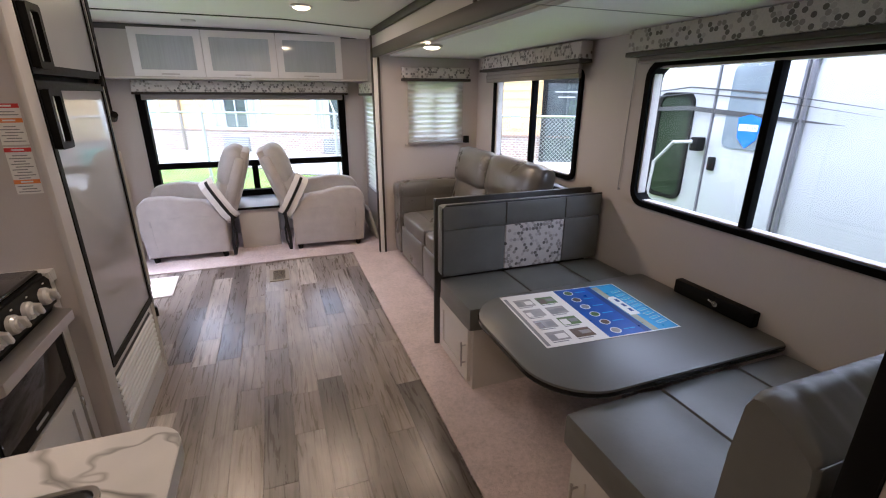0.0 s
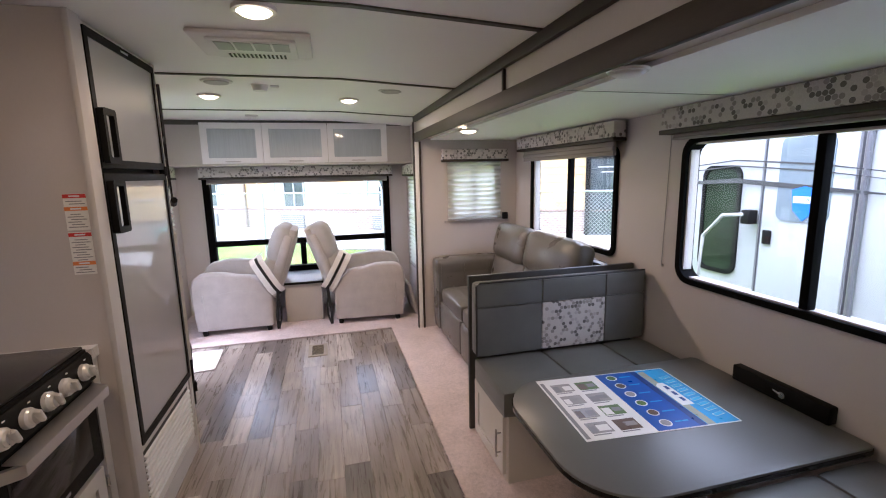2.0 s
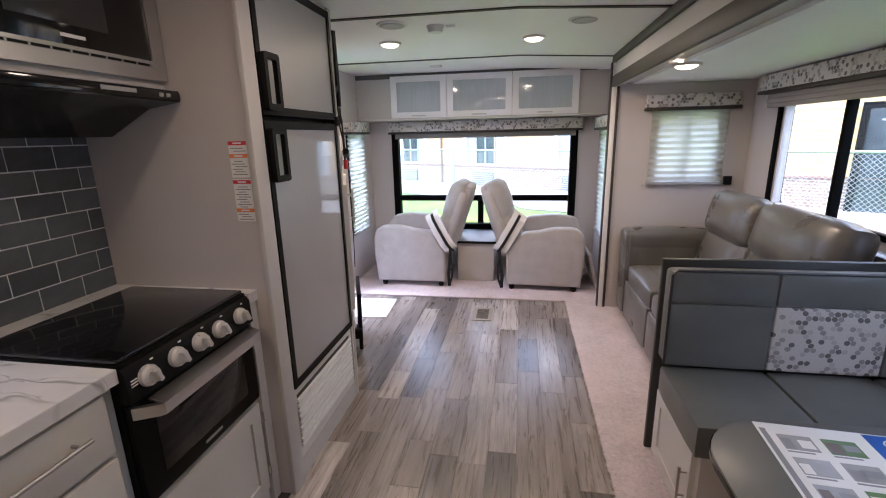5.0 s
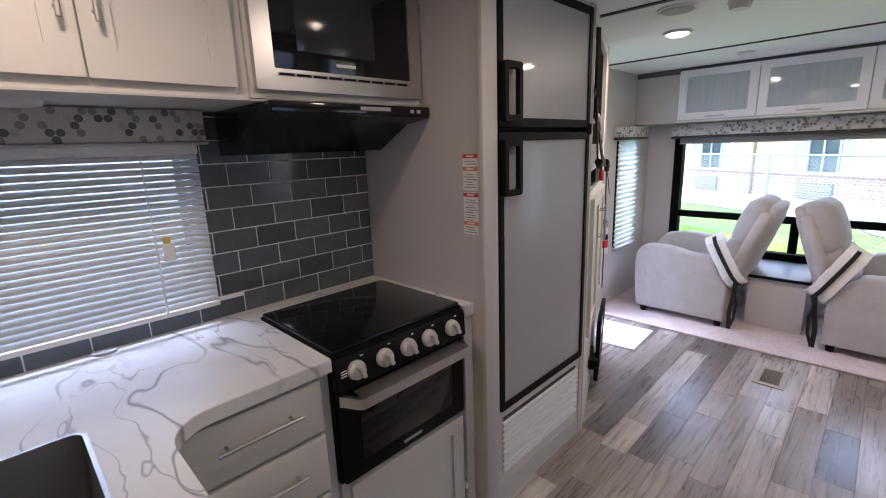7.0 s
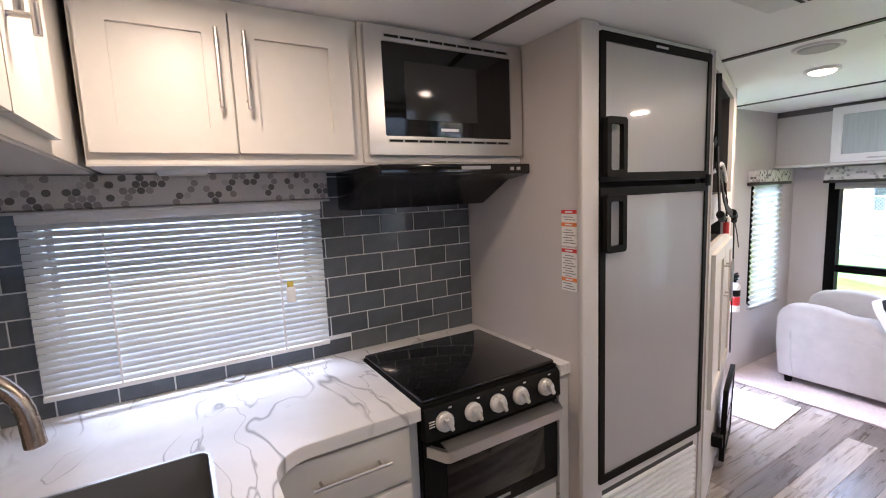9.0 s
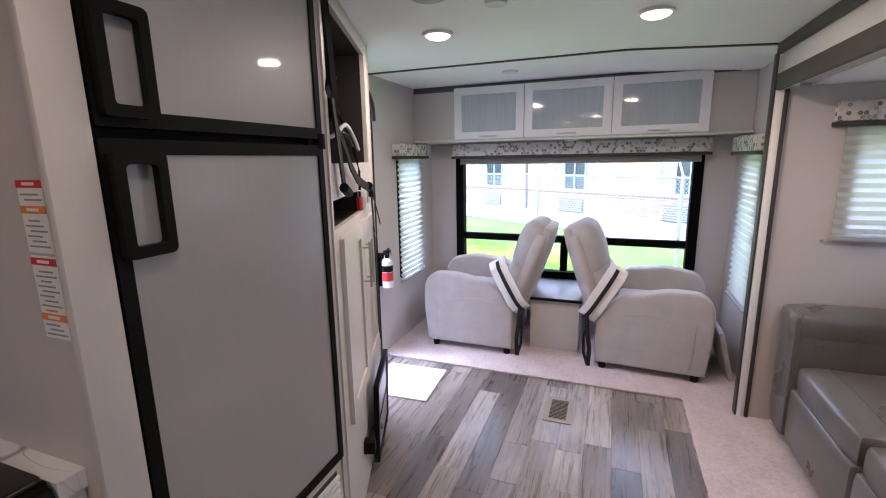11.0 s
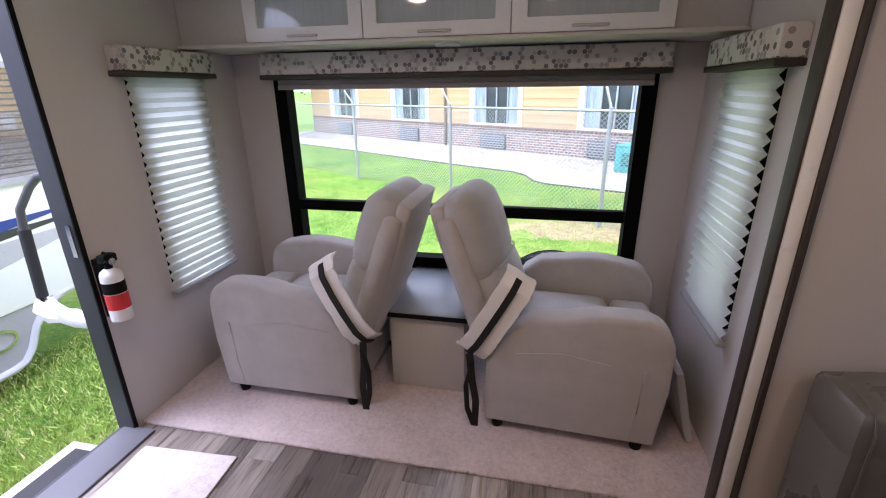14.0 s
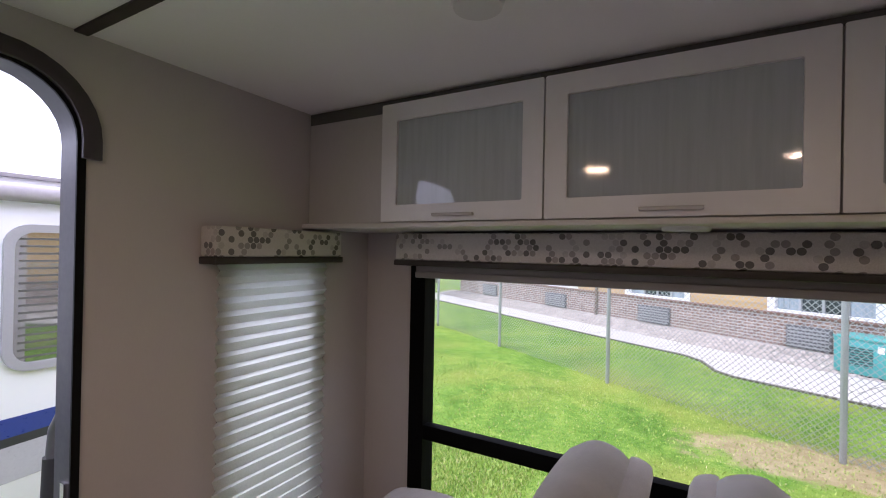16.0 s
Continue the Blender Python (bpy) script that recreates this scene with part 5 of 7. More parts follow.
# ---- fridge ----
FX, F0, F1 = -0.728, 2.212, 2.862
fe = thing("fridge_surround", "pale panelled surround of the fridge", "cabinet", (-1.1, 2.53, 0))
part("side_panel", box(LX + 0.004, -0.745, 2.136, 2.19, 0, CZ - 0.002), WALL, fe, "light greige side panel")
part("corner_trim", box(-0.745, -0.7235, 2.129, 2.208, 0, CZ - 0.001, 0.004), GREY_PANEL, fe, "pale upright corner trim")
part("far_panel", box(LX + 0.004, -0.735, 2.872, 2.895, 0, CZ - 0.002), WALL, fe)
part("bottom_panel", box(-0.775, -0.742, 2.208, 2.872, 0, 0.435), WHITE, fe)
part("toe_strip", box(-0.742, -0.738, 2.208, 2.872, 0, 0.09), GREY_PANEL, fe)
# dark sheet over the white panel paints the shade between louvres
part("louvre_shade_sheet", box(-0.7448, -0.7412, 2.25, 2.84, 0.14, 0.395), plain("louvre_shade", (0.05, 0.05, 0.05), 0.7), fe, "dark sheet painting the shade between the louvres", 0)
for j in range(9):
    z = 0.145 + 0.027 * j
    part("louvre", slab("y", 2.245, 2.845, [(-0.741, z), (-0.7315, z), (-0.7305, z + 0.003), (-0.7315, z + 0.012), (-0.741, z + 0.0155)]), WHITE_FRAME, fe, smooth=20)
part("top_panel", box(-0.775, -0.742, 2.208, 2.872, 2.012, CZ - 0.002), WHITE, fe)
fg = thing("fridge", "two-door grey fridge with black frame and handles", "fridge", (-1.05, 2.537, 0.44))
part("body", box(-1.35, -0.775, 2.215, 2.86, 0.44, 2.01), BLACK, fg)
for z0, z1 in ((0.442, 1.510), (1.530, 2.010)):
    d = part("door", hoop("x", -0.775, FX + 0.006, rounded(F0, F1, z0, z1, 0.006, 2), rounded(F0 + 0.028, F1 - 0.022, z0 + 0.03, z1 - 0.03, 0.004, 2)), BLACK, fg, "black door frame")
    part("door_panel", box(-0.77, FX, F0 + 0.024, F1 - 0.018, z0 + 0.026, z1 - 0.026), FRIDGE, d, "glossy grey door panel", 0)
    za, zb = (1.29, 1.485) if z0 < 1 else (1.545, 1.74)
    g = hoop("x", FX + 0.012, FX + 0.03, rounded(F0 + 0.006, F0 + 0.108, za, zb, 0.012, 3), rounded(F0 + 0.026, F0 + 0.088, za + 0.022, zb - 0.022, 0.008, 3))
    g = add(g, box(FX + 0.002, FX + 0.014, F0 + 0.008, F0 + 0.024, za + 0.004, zb - 0.004))
    part("handle", g, BLACK, d, "black loop handle")
part("hinge", rod((-0.73, F1 - 0.006, 1.50), (-0.73, F1 - 0.006, 1.545), 0.018, n=12), BLACK, fg)
part("name_mark", box(FX + 0.005, FX + 0.008, 2.50, 2.57, 1.99, 1.998), CHROME, fg, smooth=0)
st = thing("warning_sticker", "white warning labels with red and orange bands on the side panel", "label", (-0.785, 2.1355, 1.16))
for z0, z1 in ((1.318, 1.441), (1.163, 1.312)):
    part("sheet", box(-0.821, -0.753, 2.1345, 2.136, z0, z1), PAPER, st, smooth=0)
for z, m in ((1.428, RED), (1.385, ORANGE), (1.296, RED), (1.196, ORANGE)):
    part("band", box(-0.821, -0.753, 2.1335, 2.1345, z, z + 0.013), m, st, smooth=0)
    part("band_lettering", box(-0.803, -0.771, 2.1330, 2.1335, z + 0.004, z + 0.009), PAPER, st, smooth=0)
for j in range(30):
    z = 1.169 + 0.0088 * j
    if all(not -0.008 < z - q < 0.017 for q in (1.428, 1.385, 1.296, 1.196)) and not 1.308 < z < 1.322:
        part("print_line", box(-0.815 + 0.010 * (j % 2), -0.759 - 0.008 * (j % 3), 2.1338, 2.1345, z, z + 0.003), INK, st, smooth=0)

# ---- angled television cabinet between fridge and entry ----
CL = 0.938
tv = thing("media_cabinet", "white angled media cabinet with empty television niche", "cabinet", (-0.73, 2.90, 0), 111.9)
part("front", wall("y", 0.0, 0.02, 0, CL, 0, CZ - 0.004, [(0.035, 0.872, 1.455, 1.97), (0.02, 0.62, 1.238, 1.335)]), WHITE, tv)
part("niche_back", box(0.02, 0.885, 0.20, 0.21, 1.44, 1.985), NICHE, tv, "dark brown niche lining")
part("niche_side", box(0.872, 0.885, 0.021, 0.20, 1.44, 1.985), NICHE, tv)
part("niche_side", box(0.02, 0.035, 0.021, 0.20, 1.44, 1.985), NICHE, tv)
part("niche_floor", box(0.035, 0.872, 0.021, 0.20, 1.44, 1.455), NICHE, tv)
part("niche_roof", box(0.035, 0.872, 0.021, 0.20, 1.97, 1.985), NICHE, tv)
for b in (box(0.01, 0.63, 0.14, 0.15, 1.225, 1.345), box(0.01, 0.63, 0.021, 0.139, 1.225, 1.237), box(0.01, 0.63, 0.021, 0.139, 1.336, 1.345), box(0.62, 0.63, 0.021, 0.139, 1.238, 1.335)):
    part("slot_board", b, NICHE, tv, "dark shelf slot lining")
for u0, u1, hu in ((0.075, 0.488, 0.452), (0.494, 0.885, 0.53)):
    d = shaker(tv, "y", 0.0, -1, u0, u1, 0.49, 1.20, rail=0.06)
    bar_pull(d, (hu, -0.018, 0.92), (hu, -0.018, 1.12), (0, -0.03, 0))
part("end_post", box(CL - 0.001, CL + 0.02, 0.0, 0.36, 0, CZ - 0.004, 0.003), WHITE_GLOSS, tv)
fl = thing("drop_panel", "dark framed panel leaning open at the cabinet foot", "panel", (-0.73, 2.90, 0), 111.9)
lean = pose(0, -0.012, 0.055, 1.5, 0, 0)
part("frame", moved(hoop("y", -0.036, -0.012, rounded(0.44, 0.86, 0.0, 0.395, 0.006, 2), rounded(0.468, 0.832, 0.028, 0.367, 0.004, 2)), lean), BLACK, fl)
part("panel", moved(box(0.466, 0.834, -0.030, -0.020, 0.026, 0.369), lean), plain("grey_brown_laminate", (0.12, 0.11, 0.105), 0.3), fl)
part("rail", moved(box(0.468, 0.832, -0.034, -0.028, 0.19, 0.198, 0.002), lean), BLACK, fl)
part("latch", moved(box(0.54, 0.552, -0.040, -0.029, 0.11, 0.14, 0.002), lean), CHROME, fl)
part("hinge_block", box(0.30, 0.34, -0.05, -0.001, 0.20, 0.26, 0.004), BLACK, fl)
part("hinge_arm", box(0.34, 0.45, -0.03, -0.014, 0.22, 0.24, 0.003), BLACK, fl)
whole("media_cabinet_end", box(LX, -1.085, 3.777, 3.80, 0, CZ - 0.002), WALL, "light greige panel closing the media cabinet", "wall", "structure", 0)


def cab(u, out, z):
    """A point in front of the angled cabinet, out metres into the room."""
    a = radians(111.9)
    return Vector((-0.73 + u * math.cos(a) + out * math.sin(a), 2.90 + u * math.sin(a) - out * math.cos(a), z))


def sagging(a, b, sag, n=10):
    a, b = Vector(a), Vector(b)
    return [a.lerp(b, k / n) + Vector((0, 0, -sag * 4 * (k / n) * (1 - k / n))) for k in range(n + 1)]


ALONG = (-0.37, 0.93, 0)
mt = thing("television_bracket", "black television bracket with hanging straps in the niche", "bracket", cab(0.3, -0.18, 1.7))
part("wall_plate", add(tube([cab(0.24, -0.185, 1.58), cab(0.24, -0.185, 1.92)], 0.03, 6), tube([cab(0.36, -0.185, 1.58), cab(0.36, -0.185, 1.92)], 0.03, 6)), BLACK, mt)
part("arm", tube([cab(0.30, -0.17, 1.76), cab(0.36, -0.09, 1.76), cab(0.22, -0.03, 1.75), cab(0.12, -0.01, 1.74)], 0.026, 8), BLACK, mt)
part("swivel_head", add(tube([cab(0.05, -0.015, 1.95), cab(0.08, -0.012, 1.74), cab(0.09, -0.012, 1.60)], 0.034, 8), tube([cab(0.02, -0.02, 1.70), cab(0.15, -0.02, 1.62)], 0.03, 8)), BLACK, mt)
part("tilt_plate", moved(box(-0.10, 0.10, -0.006, 0.006, -0.16, 0.16, 0.004), Matrix.Translation(cab(0.12, -0.035, 1.78)) @ pose(0, 0, 0, 0, 8, 111.9)), BLACK, mt)
part("strap", ribbon(sagging(cab(0.055, 0.012, 1.66), cab(0.118, 0.022, 1.365), 0.012), ALONG, 0.05, 0.006), STRAP, mt)
part("strap_clip", tube([cab(0.085, 0.026, 1.375), cab(0.155, 0.028, 1.352)], 0.017, 8), BLACK, mt)
part("strap", ribbon([cab(0.10, 0.0, 1.60), cab(0.125, 0.012, 1.555), cab(0.165, 0.02, 1.516), cab(0.245, 0.022, 1.447), cab(0.375, 0.024, 1.390), cab(0.50, 0.026, 1.365), cab(0.64, 0.03, 1.340)], (0, 0, 1), 0.036, 0.006), STRAP, mt)
part("buckle", add(tube([cab(0.62, 0.032, 1.352), cab(0.70, 0.034, 1.325)], 0.019, 8), tube([cab(0.66, 0.036, 1.30), cab(0.69, 0.036, 1.345)], 0.014, 8)), BLACK, mt)
part("long_tail", ribbon([cab(0.68, 0.034, 1.315), cab(0.697, 0.036, 1.20), cab(0.702, 0.038, 1.0), cab(0.710, 0.038, 0.73), cab(0.735, 0.036, 0.63), cab(0.785, 0.034, 0.545)], ALONG, 0.034, 0.005), STRAP, mt)
part("short_tail", ribbon([cab(0.70, 0.034, 1.315), cab(0.77, 0.045, 1.225), cab(0.85, 0.05, 1.14)], ALONG, 0.014, 0.004), STRAP, mt)
wc = thing("niche_cable", "white and black cables looping out of the niche", "cable", cab(0.45, -0.02, 1.5))
part("white_cable", tube([cab(0.17, -0.06, 1.53), cab(0.205, -0.01, 1.561), cab(0.245, 0.0, 1.586), cab(0.29, 0.004, 1.597), cab(0.345, 0.006, 1.59), cab(0.41, 0.006, 1.572), cab(0.47, 0.005, 1.553), cab(0.53, 0.003, 1.533), cab(0.585, 0.0, 1.513)], 0.0075, 8), PLASTIC, wc, "stiff white cable end")
part("black_cable", tube([cab(0.20, -0.05, 1.54), cab(0.26, -0.01, 1.565), cab(0.33, 0.0, 1.555), cab(0.39, 0.0, 1.525)], 0.013, 8), BLACK, wc)
part("drop_cable", tube([cab(0.42, -0.10, 1.80), cab(0.40, -0.03, 1.62), cab(0.427, 0.0, 1.537), cab(0.458, 0.012, 1.46), cab(0.465, 0.018, 1.42), cab(0.445, 0.02, 1.36), cab(0.42, 0.02, 1.30)], 0.005, 6), BLACK, wc)
part("plug", rod(cab(0.415, 0.022, 1.315), cab(0.405, 0.024, 1.262), 0.013), RED, wc, "red plug")
part("twist_tie", tube([cab(0.40, 0.02, 1.345), cab(0.44, 0.03, 1.335), cab(0.42, 0.03, 1.318), cab(0.45, 0.025, 1.35)], 0.003, 5), PLASTIC, wc)
pl = thing("wall_plate", "grey switch plate on the cabinet edge", "plate", cab(0.80, 0, 1.31), 111.9)
part("plate", box(-0.035, 0.035, -0.006, 0.0, -0.05, 0.05, 0.002), GREY_PLASTIC, pl)

# ---- entry ----
dr = thing("door_1", "open entry doorway with dark rounded frame", "door frame", (LX, 4.17, 0), kind="structure")
i = rounded(DY0 + 0.012, DY1 - 0.012, 0.0, DZ - 0.012, (0.005, 0.005, 0.15, 0.15), 8)
PLUM = plain("dark_plum_trim", (0.045, 0.038, 0.045), 0.45)
part("inner_trim", hoop("x", LX + 0.001, LX + 0.008, rounded(DY0 - 0.006, DY1 + 0.006, -0.02, DZ + 0.006, (0.01, 0.01, 0.165, 0.165), 8), i), BLACK, dr)
half = [(DY1 + 0.035, DZ - 0.20)] + [(DY1 - 0.155 + 0.19 * math.cos(a), DZ - 0.155 + 0.19 * math.sin(a)) for a in (math.pi / 2 * k / 8 for k in range(9))]
half += [(DY0 + 0.155 - 0.19 * math.sin(a), DZ - 0.155 + 0.19 * math.cos(a)) for a in (math.pi / 2 * k / 8 for k in range(9))] + [(DY0 - 0.035, DZ - 0.20)]
lowr = [(DY0 + 0.006, DZ - 0.20)] + [(DY0 + 0.155 - 0.149 * math.sin(a), DZ - 0.155 + 0.149 * math.cos(a)) for a in (math.pi / 2 * (8 - k) / 8 for k in range(9))]
lowr += [(DY1 - 0.155 + 0.149 * math.cos(a), DZ - 0.155 + 0.149 * math.sin(a)) for a in (math.pi / 2 * (8 - k) / 8 for k in range(9))] + [(DY1 - 0.006, DZ - 0.20)]
part("arch_cap", slab("x", LX + 0.0085, LX + 0.022, half + lowr, 0.003), PLUM, dr, "dark plum plastic arch cap")
part("outer_frame", hoop("x", LX - T - 0.03, LX + 0.001, rounded(DY0 + 0.001, DY1 - 0.001, -0.019, DZ - 0.001, (0.005, 0.005, 0.158, 0.158), 8), i), plain("dark_door_frame", (0.05, 0.05, 0.056), 0.4, 0.3), dr)
part("sill", box(LX - T - 0.004, LX + 0.10, DY0, DY1, -0.018, 0.012, 0.004), plain("slate_sill", (0.12, 0.12, 0.135), 0.5), dr, "dark grey sill plate")
part("strike_plate", box(LX - 0.03, LX - 0.01, DY1 - 0.018, DY1 - 0.011, 0.82, 0.95), CHROME, dr)
es = thing("entry_step", "folding metal entry steps under the doorway", "steps", (-1.75, 4.17, -0.7))
part("tread", box(-1.80, -1.525, 3.90, 4.44, -0.125, -0.095, 0.006), plain("step_aluminium", (0.62, 0.62, 0.63), 0.35, 0.4, vary=0.06, grain=60), es, "bright aluminium tread")
part("tread", box(-2.05, -1.79, 3.90, 4.44, -0.36, -0.33, 0.006), STEP_METAL, es)
part("grip_pad", box(-1.74, -1.57, 4.13, 4.40, -0.095, -0.090, 0.001), RUBBER, es, "dark ribbed grip pad")
part("grip_pad", box(-2.02, -1.83, 3.94, 4.40, -0.33, -0.325, 0.001), RUBBER, es)
for y in (3.885, 4.425):
    part("side_arm", add(rod((-1.53, y, -0.08), (-2.0, y, -0.40), 0.014), rod((-1.95, y, -0.36), (-2.0, y, -0.72), 0.014)), BLACK, es)
fx = thing("fire_extinguisher", "small white fire extinguisher with red label by the door", "extinguisher", (-1.395, 4.50, 0.545))
part("cylinder", add(rod((-1.395, 4.50, 0.55), (-1.395, 4.50, 0.735), 0.04, n=24), dome((-1.395, 4.50, 0.735), 0.04, 0.04, 0.035)), PLASTIC, fx)
part("label", rod((-1.395, 4.50, 0.60), (-1.395, 4.50, 0.665), 0.0408, n=24), RED, fx, "red label band")
part("label_top", rod((-1.395, 4.50, 0.668), (-1.395, 4.50, 0.715), 0.0406, n=24), BLACK, fx, "black label band")
part("neck", rod((-1.395, 4.50, 0.765), (-1.395, 4.50, 0.80), 0.014), BLACK, fx)
part("valve_head", box(-1.415, -1.375, 4.475, 4.53, 0.79, 0.825, 0.006), BLACK, fx)
part("lever", add(rod((-1.40, 4.505, 0.825), (-1.36, 4.465, 0.845), 0.006), rod((-1.40, 4.505, 0.805), (-1.36, 4.46, 0.80), 0.006)), BLACK, fx)
part("gauge", rod((-1.375, 4.497, 0.80), (-1.365, 4.495, 0.80), 0.013, n=16), CHROME, fx)
part("bracket", box(LX, -1.43, 4.492, 4.522, 0.55, 0.80, 0.003), BLACK, fx)
whole("door_mat", moved(box(-0.21, 0.21, -0.215, 0.215, 0.001, 0.010, 0.003), pose(-1.11, 4.185, 0, 0, 0, 3)), MAT, "pale pinkish carpet offcut mat at the door", "mat")

# ---- ceiling fittings ----


def downlight(x, y, z, watts, on=True):
    d = thing("ceiling_light", "lit round warm white ceiling lamp" if on else "unlit round ceiling lamp", "ceiling light", (x, y, z - 0.02), group="ceiling lamps")
    part("trim_ring", hoop("z", z - 0.014, z, [(x + 0.072 * math.cos(a), y + 0.072 * math.sin(a)) for a in (2 * math.pi * k / 32 for k in range(32))],
                           [(x + 0.056 * math.cos(a), y + 0.056 * math.sin(a)) for a in (2 * math.pi * k / 32 for k in range(32))]), PLASTIC, d)
    part("lens", dome((x, y, z - 0.008), 0.057, 0.057, 0.022, 24, 10), LAMP_ON, d, "glowing lens")
    li = bpy.data.lights.new("lamp_glow", "AREA")
    li.shape, li.size, li.energy, li.color = "DISK", 0.11, watts, (1.0, 0.71, 0.41)
    lo = new("lamp_glow", li)
    lo.location = (x, y, z - 0.032)
    lo.rotation_euler = (0, 0, 0)
    return d


# the last, at y -0.9, is an unseen lamp added to brighten the front
for x, y, z, w in ((-0.15, 2.03, CZ, 1.2), (-0.68, 3.75, CZ, 3.0), (0.24, 3.79, CZ - 0.005, 3.0), (1.03, 3.42, SZ, 1.6), (-0.62, 1.05, CZ, 1.3), (-0.1, -0.9, CZ, 3.0)):
    downlight(x, y, z, w)


def speaker(x, y, z):
    s = thing("ceiling_speaker", "round white ceiling speaker with mesh grille", "speaker", (x, y, z - 0.01), group="ceiling speakers")
    part("ring", rod((x, y, z - 0.008), (x, y, z), 0.082, 0.086, 32), PLASTIC, s)
    part("grille", rod((x, y, z - 0.014), (x, y, z - 0.006), 0.062, 0.07, 32), plain("speaker_mesh", (0.45, 0.45, 0.45), 0.6, vary=0.2, grain=600), s)


speaker(-0.53, 3.27, CZ)
speaker(0.49, 3.36, CZ - 0.012)
pk = thing("puck_light", "unlit white domed ceiling lamp in the slide-out", "ceiling light", (0.955, 1.588, SZ - 0.02))
part("base", rod((0.955, 1.588, SZ - 0.008), (0.955, 1.588, SZ), 0.06, 0.064, 32), PLASTIC, pk)
part("lens", dome((0.955, 1.588, SZ - 0.008), 0.054, 0.054, 0.015, 28, 10), PLASTIC, pk, "unlit white lens")
sd_ = thing("smoke_detector", "small white smoke detector on the ceiling", "detector", (-0.31, 3.37, CZ - 0.035))
part("body", rod((-0.31, 3.37, CZ - 0.035), (-0.31, 3.37, CZ), 0.038, 0.05, 28), PLASTIC, sd_)
part("bracket", box(-0.25, -0.20, 3.36, 3.38, CZ - 0.012, CZ, 0.002), PLASTIC, sd_)
whole("ceiling_plate", rod((-0.57, 4.80, CZ - 0.012), (-0.57, 4.80, CZ), 0.05, 0.055, 28), PLASTIC, "small white round ceiling plate", "plate")
ac = thing("ceiling_vent", "white ceiling air conditioner vent with grilles", "vent", (-0.2, 2.4, CZ - 0.03))
part("frame", box(-0.43, 0.02, 2.27, 2.62, CZ - 0.018, CZ - 0.001, 0.008), PLASTIC, ac)
part("face", box(-0.37, -0.04, 2.31, 2.58, CZ - 0.032, CZ - 0.018, 0.006), PLASTIC, ac)
for j in range(4):
    x = -0.345 + j * 0.072
    part("filter", box(x, x + 0.062, 2.33, 2.44, CZ - 0.034, CZ - 0.032), GREY_PLASTIC, ac, smooth=0)
for j in range(14):
    x = -0.32 + j * 0.017
    part("slot", box(x, x + 0.008, 2.50, 2.56, CZ - 0.034, CZ - 0.032), BLACK, ac, smooth=0)

# ---- small things ----
ob = thing("outlet_box", "black table-rail bracket on the slide-out wall", "bracket", (SX - 0.02, 1.665, 0.53))
part("rail", box(SX - 0.045, SX, 1.462, 1.872, 0.532, 0.602, 0.006), BLACK, ob)
part("catch", add(rod((SX - 0.05, 1.64, 0.567), (SX - 0.042, 1.64, 0.567), 0.014, n=16), rod((SX - 0.05, 1.64, 0.567), (SX - 0.05, 1.675, 0.575), 0.004, n=8)), CHROME, ob)
rg2 = thing("floor_register", "beige metal floor heating register", "register", (-0.113, 4.155, 0.0))
part("frame", hoop("z", 0.0005, 0.006, rounded(-0.192, -0.034, 4.02, 4.29, 0.006, 2), rounded(-0.162, -0.064, 4.05, 4.26, 0.003, 2)), BEIGE, rg2)
part("well", box(-0.163, -0.063, 4.049, 4.261, -0.003, 0.001), BLACK, rg2)
for j in range(14):
    y = 4.058 + j * 0.0148
    part("slat", box(-0.162, -0.064, y, y + 0.0036, 0.0012, 0.0035), BEIGE, rg2, smooth=0)
ws = thing("wall_speaker", "small black wall box beside the shaded window", "box", (1.71, SY1 - 0.02, 1.04))
part("body", box(1.685, 1.735, SY1 - 0.04, SY1, 1.035, 1.10, 0.006), BLACK, ws)
whole("leaning_pad", moved(cushion(-0.02, 0.02, -0.22, 0.22, 0.0, 0.34, 0.018, 0.006, "x"), pose(0.90, 5.05, 0.012, 0, -14, 0)), SUEDE_IN, "folded light grey pad leaning by the recliner", "pad")
whole("screw_cap", rod((SX - 0.006, 2.40, 0.955), (SX, 2.40, 0.955), 0.008, n=12), GREY_PLASTIC, "small grey screw cap on the wall", "cap")
for y0, y1, x in ((2.383, 2.40, SX - 0.008),):
    whole("shade_cord", tube([(x, y0, 1.66), (x, (y0 + y1) / 2, 1.3), (x, y1, 0.96)], 0.0022, 6), GREY_PLASTIC, "thin pale shade cord hanging beside the window", "cord")
whole("cord_hook", rod((1.11, SY1 - 0.012, 1.03), (1.11, SY1, 1.03), 0.007, n=10), GREY_PLASTIC, "small shade cord hook on the wall", "hook")

# printed poster on the table: photographs on white, round pictures on a blue field, a light blue title band
ps = thing("poster", "glossy printed brochure sheet with blue panel on the table", "poster", (1.222, 1.842, TOPZ + 0.0008), -4.2)
PW, PH = 0.64, 0.478
part("sheet", box(-PW / 2, PW / 2, -PH / 2, PH / 2, 0, 0.0008), PAPER, ps, smooth=0)


def ink(name, colour):
    return plain(name, colour, 0.3, vary=0.18, grain=25, relief=0.0)


BLUE, SKYB, DKBLUE = ink("ink_blue", (0.01, 0.09, 0.42)), ink("ink_sky", (0.03, 0.33, 0.66)), ink("ink_navy", (0.015, 0.05, 0.22))
TITLEI = ink("ink_title", (0.06, 0.46, 0.74))
GREENI, GREYI, BROWNI = ink("ink_green", (0.09, 0.17, 0.05)), ink("ink_grey", (0.30, 0.29, 0.28)), ink("ink_brown", (0.12, 0.08, 0.06))


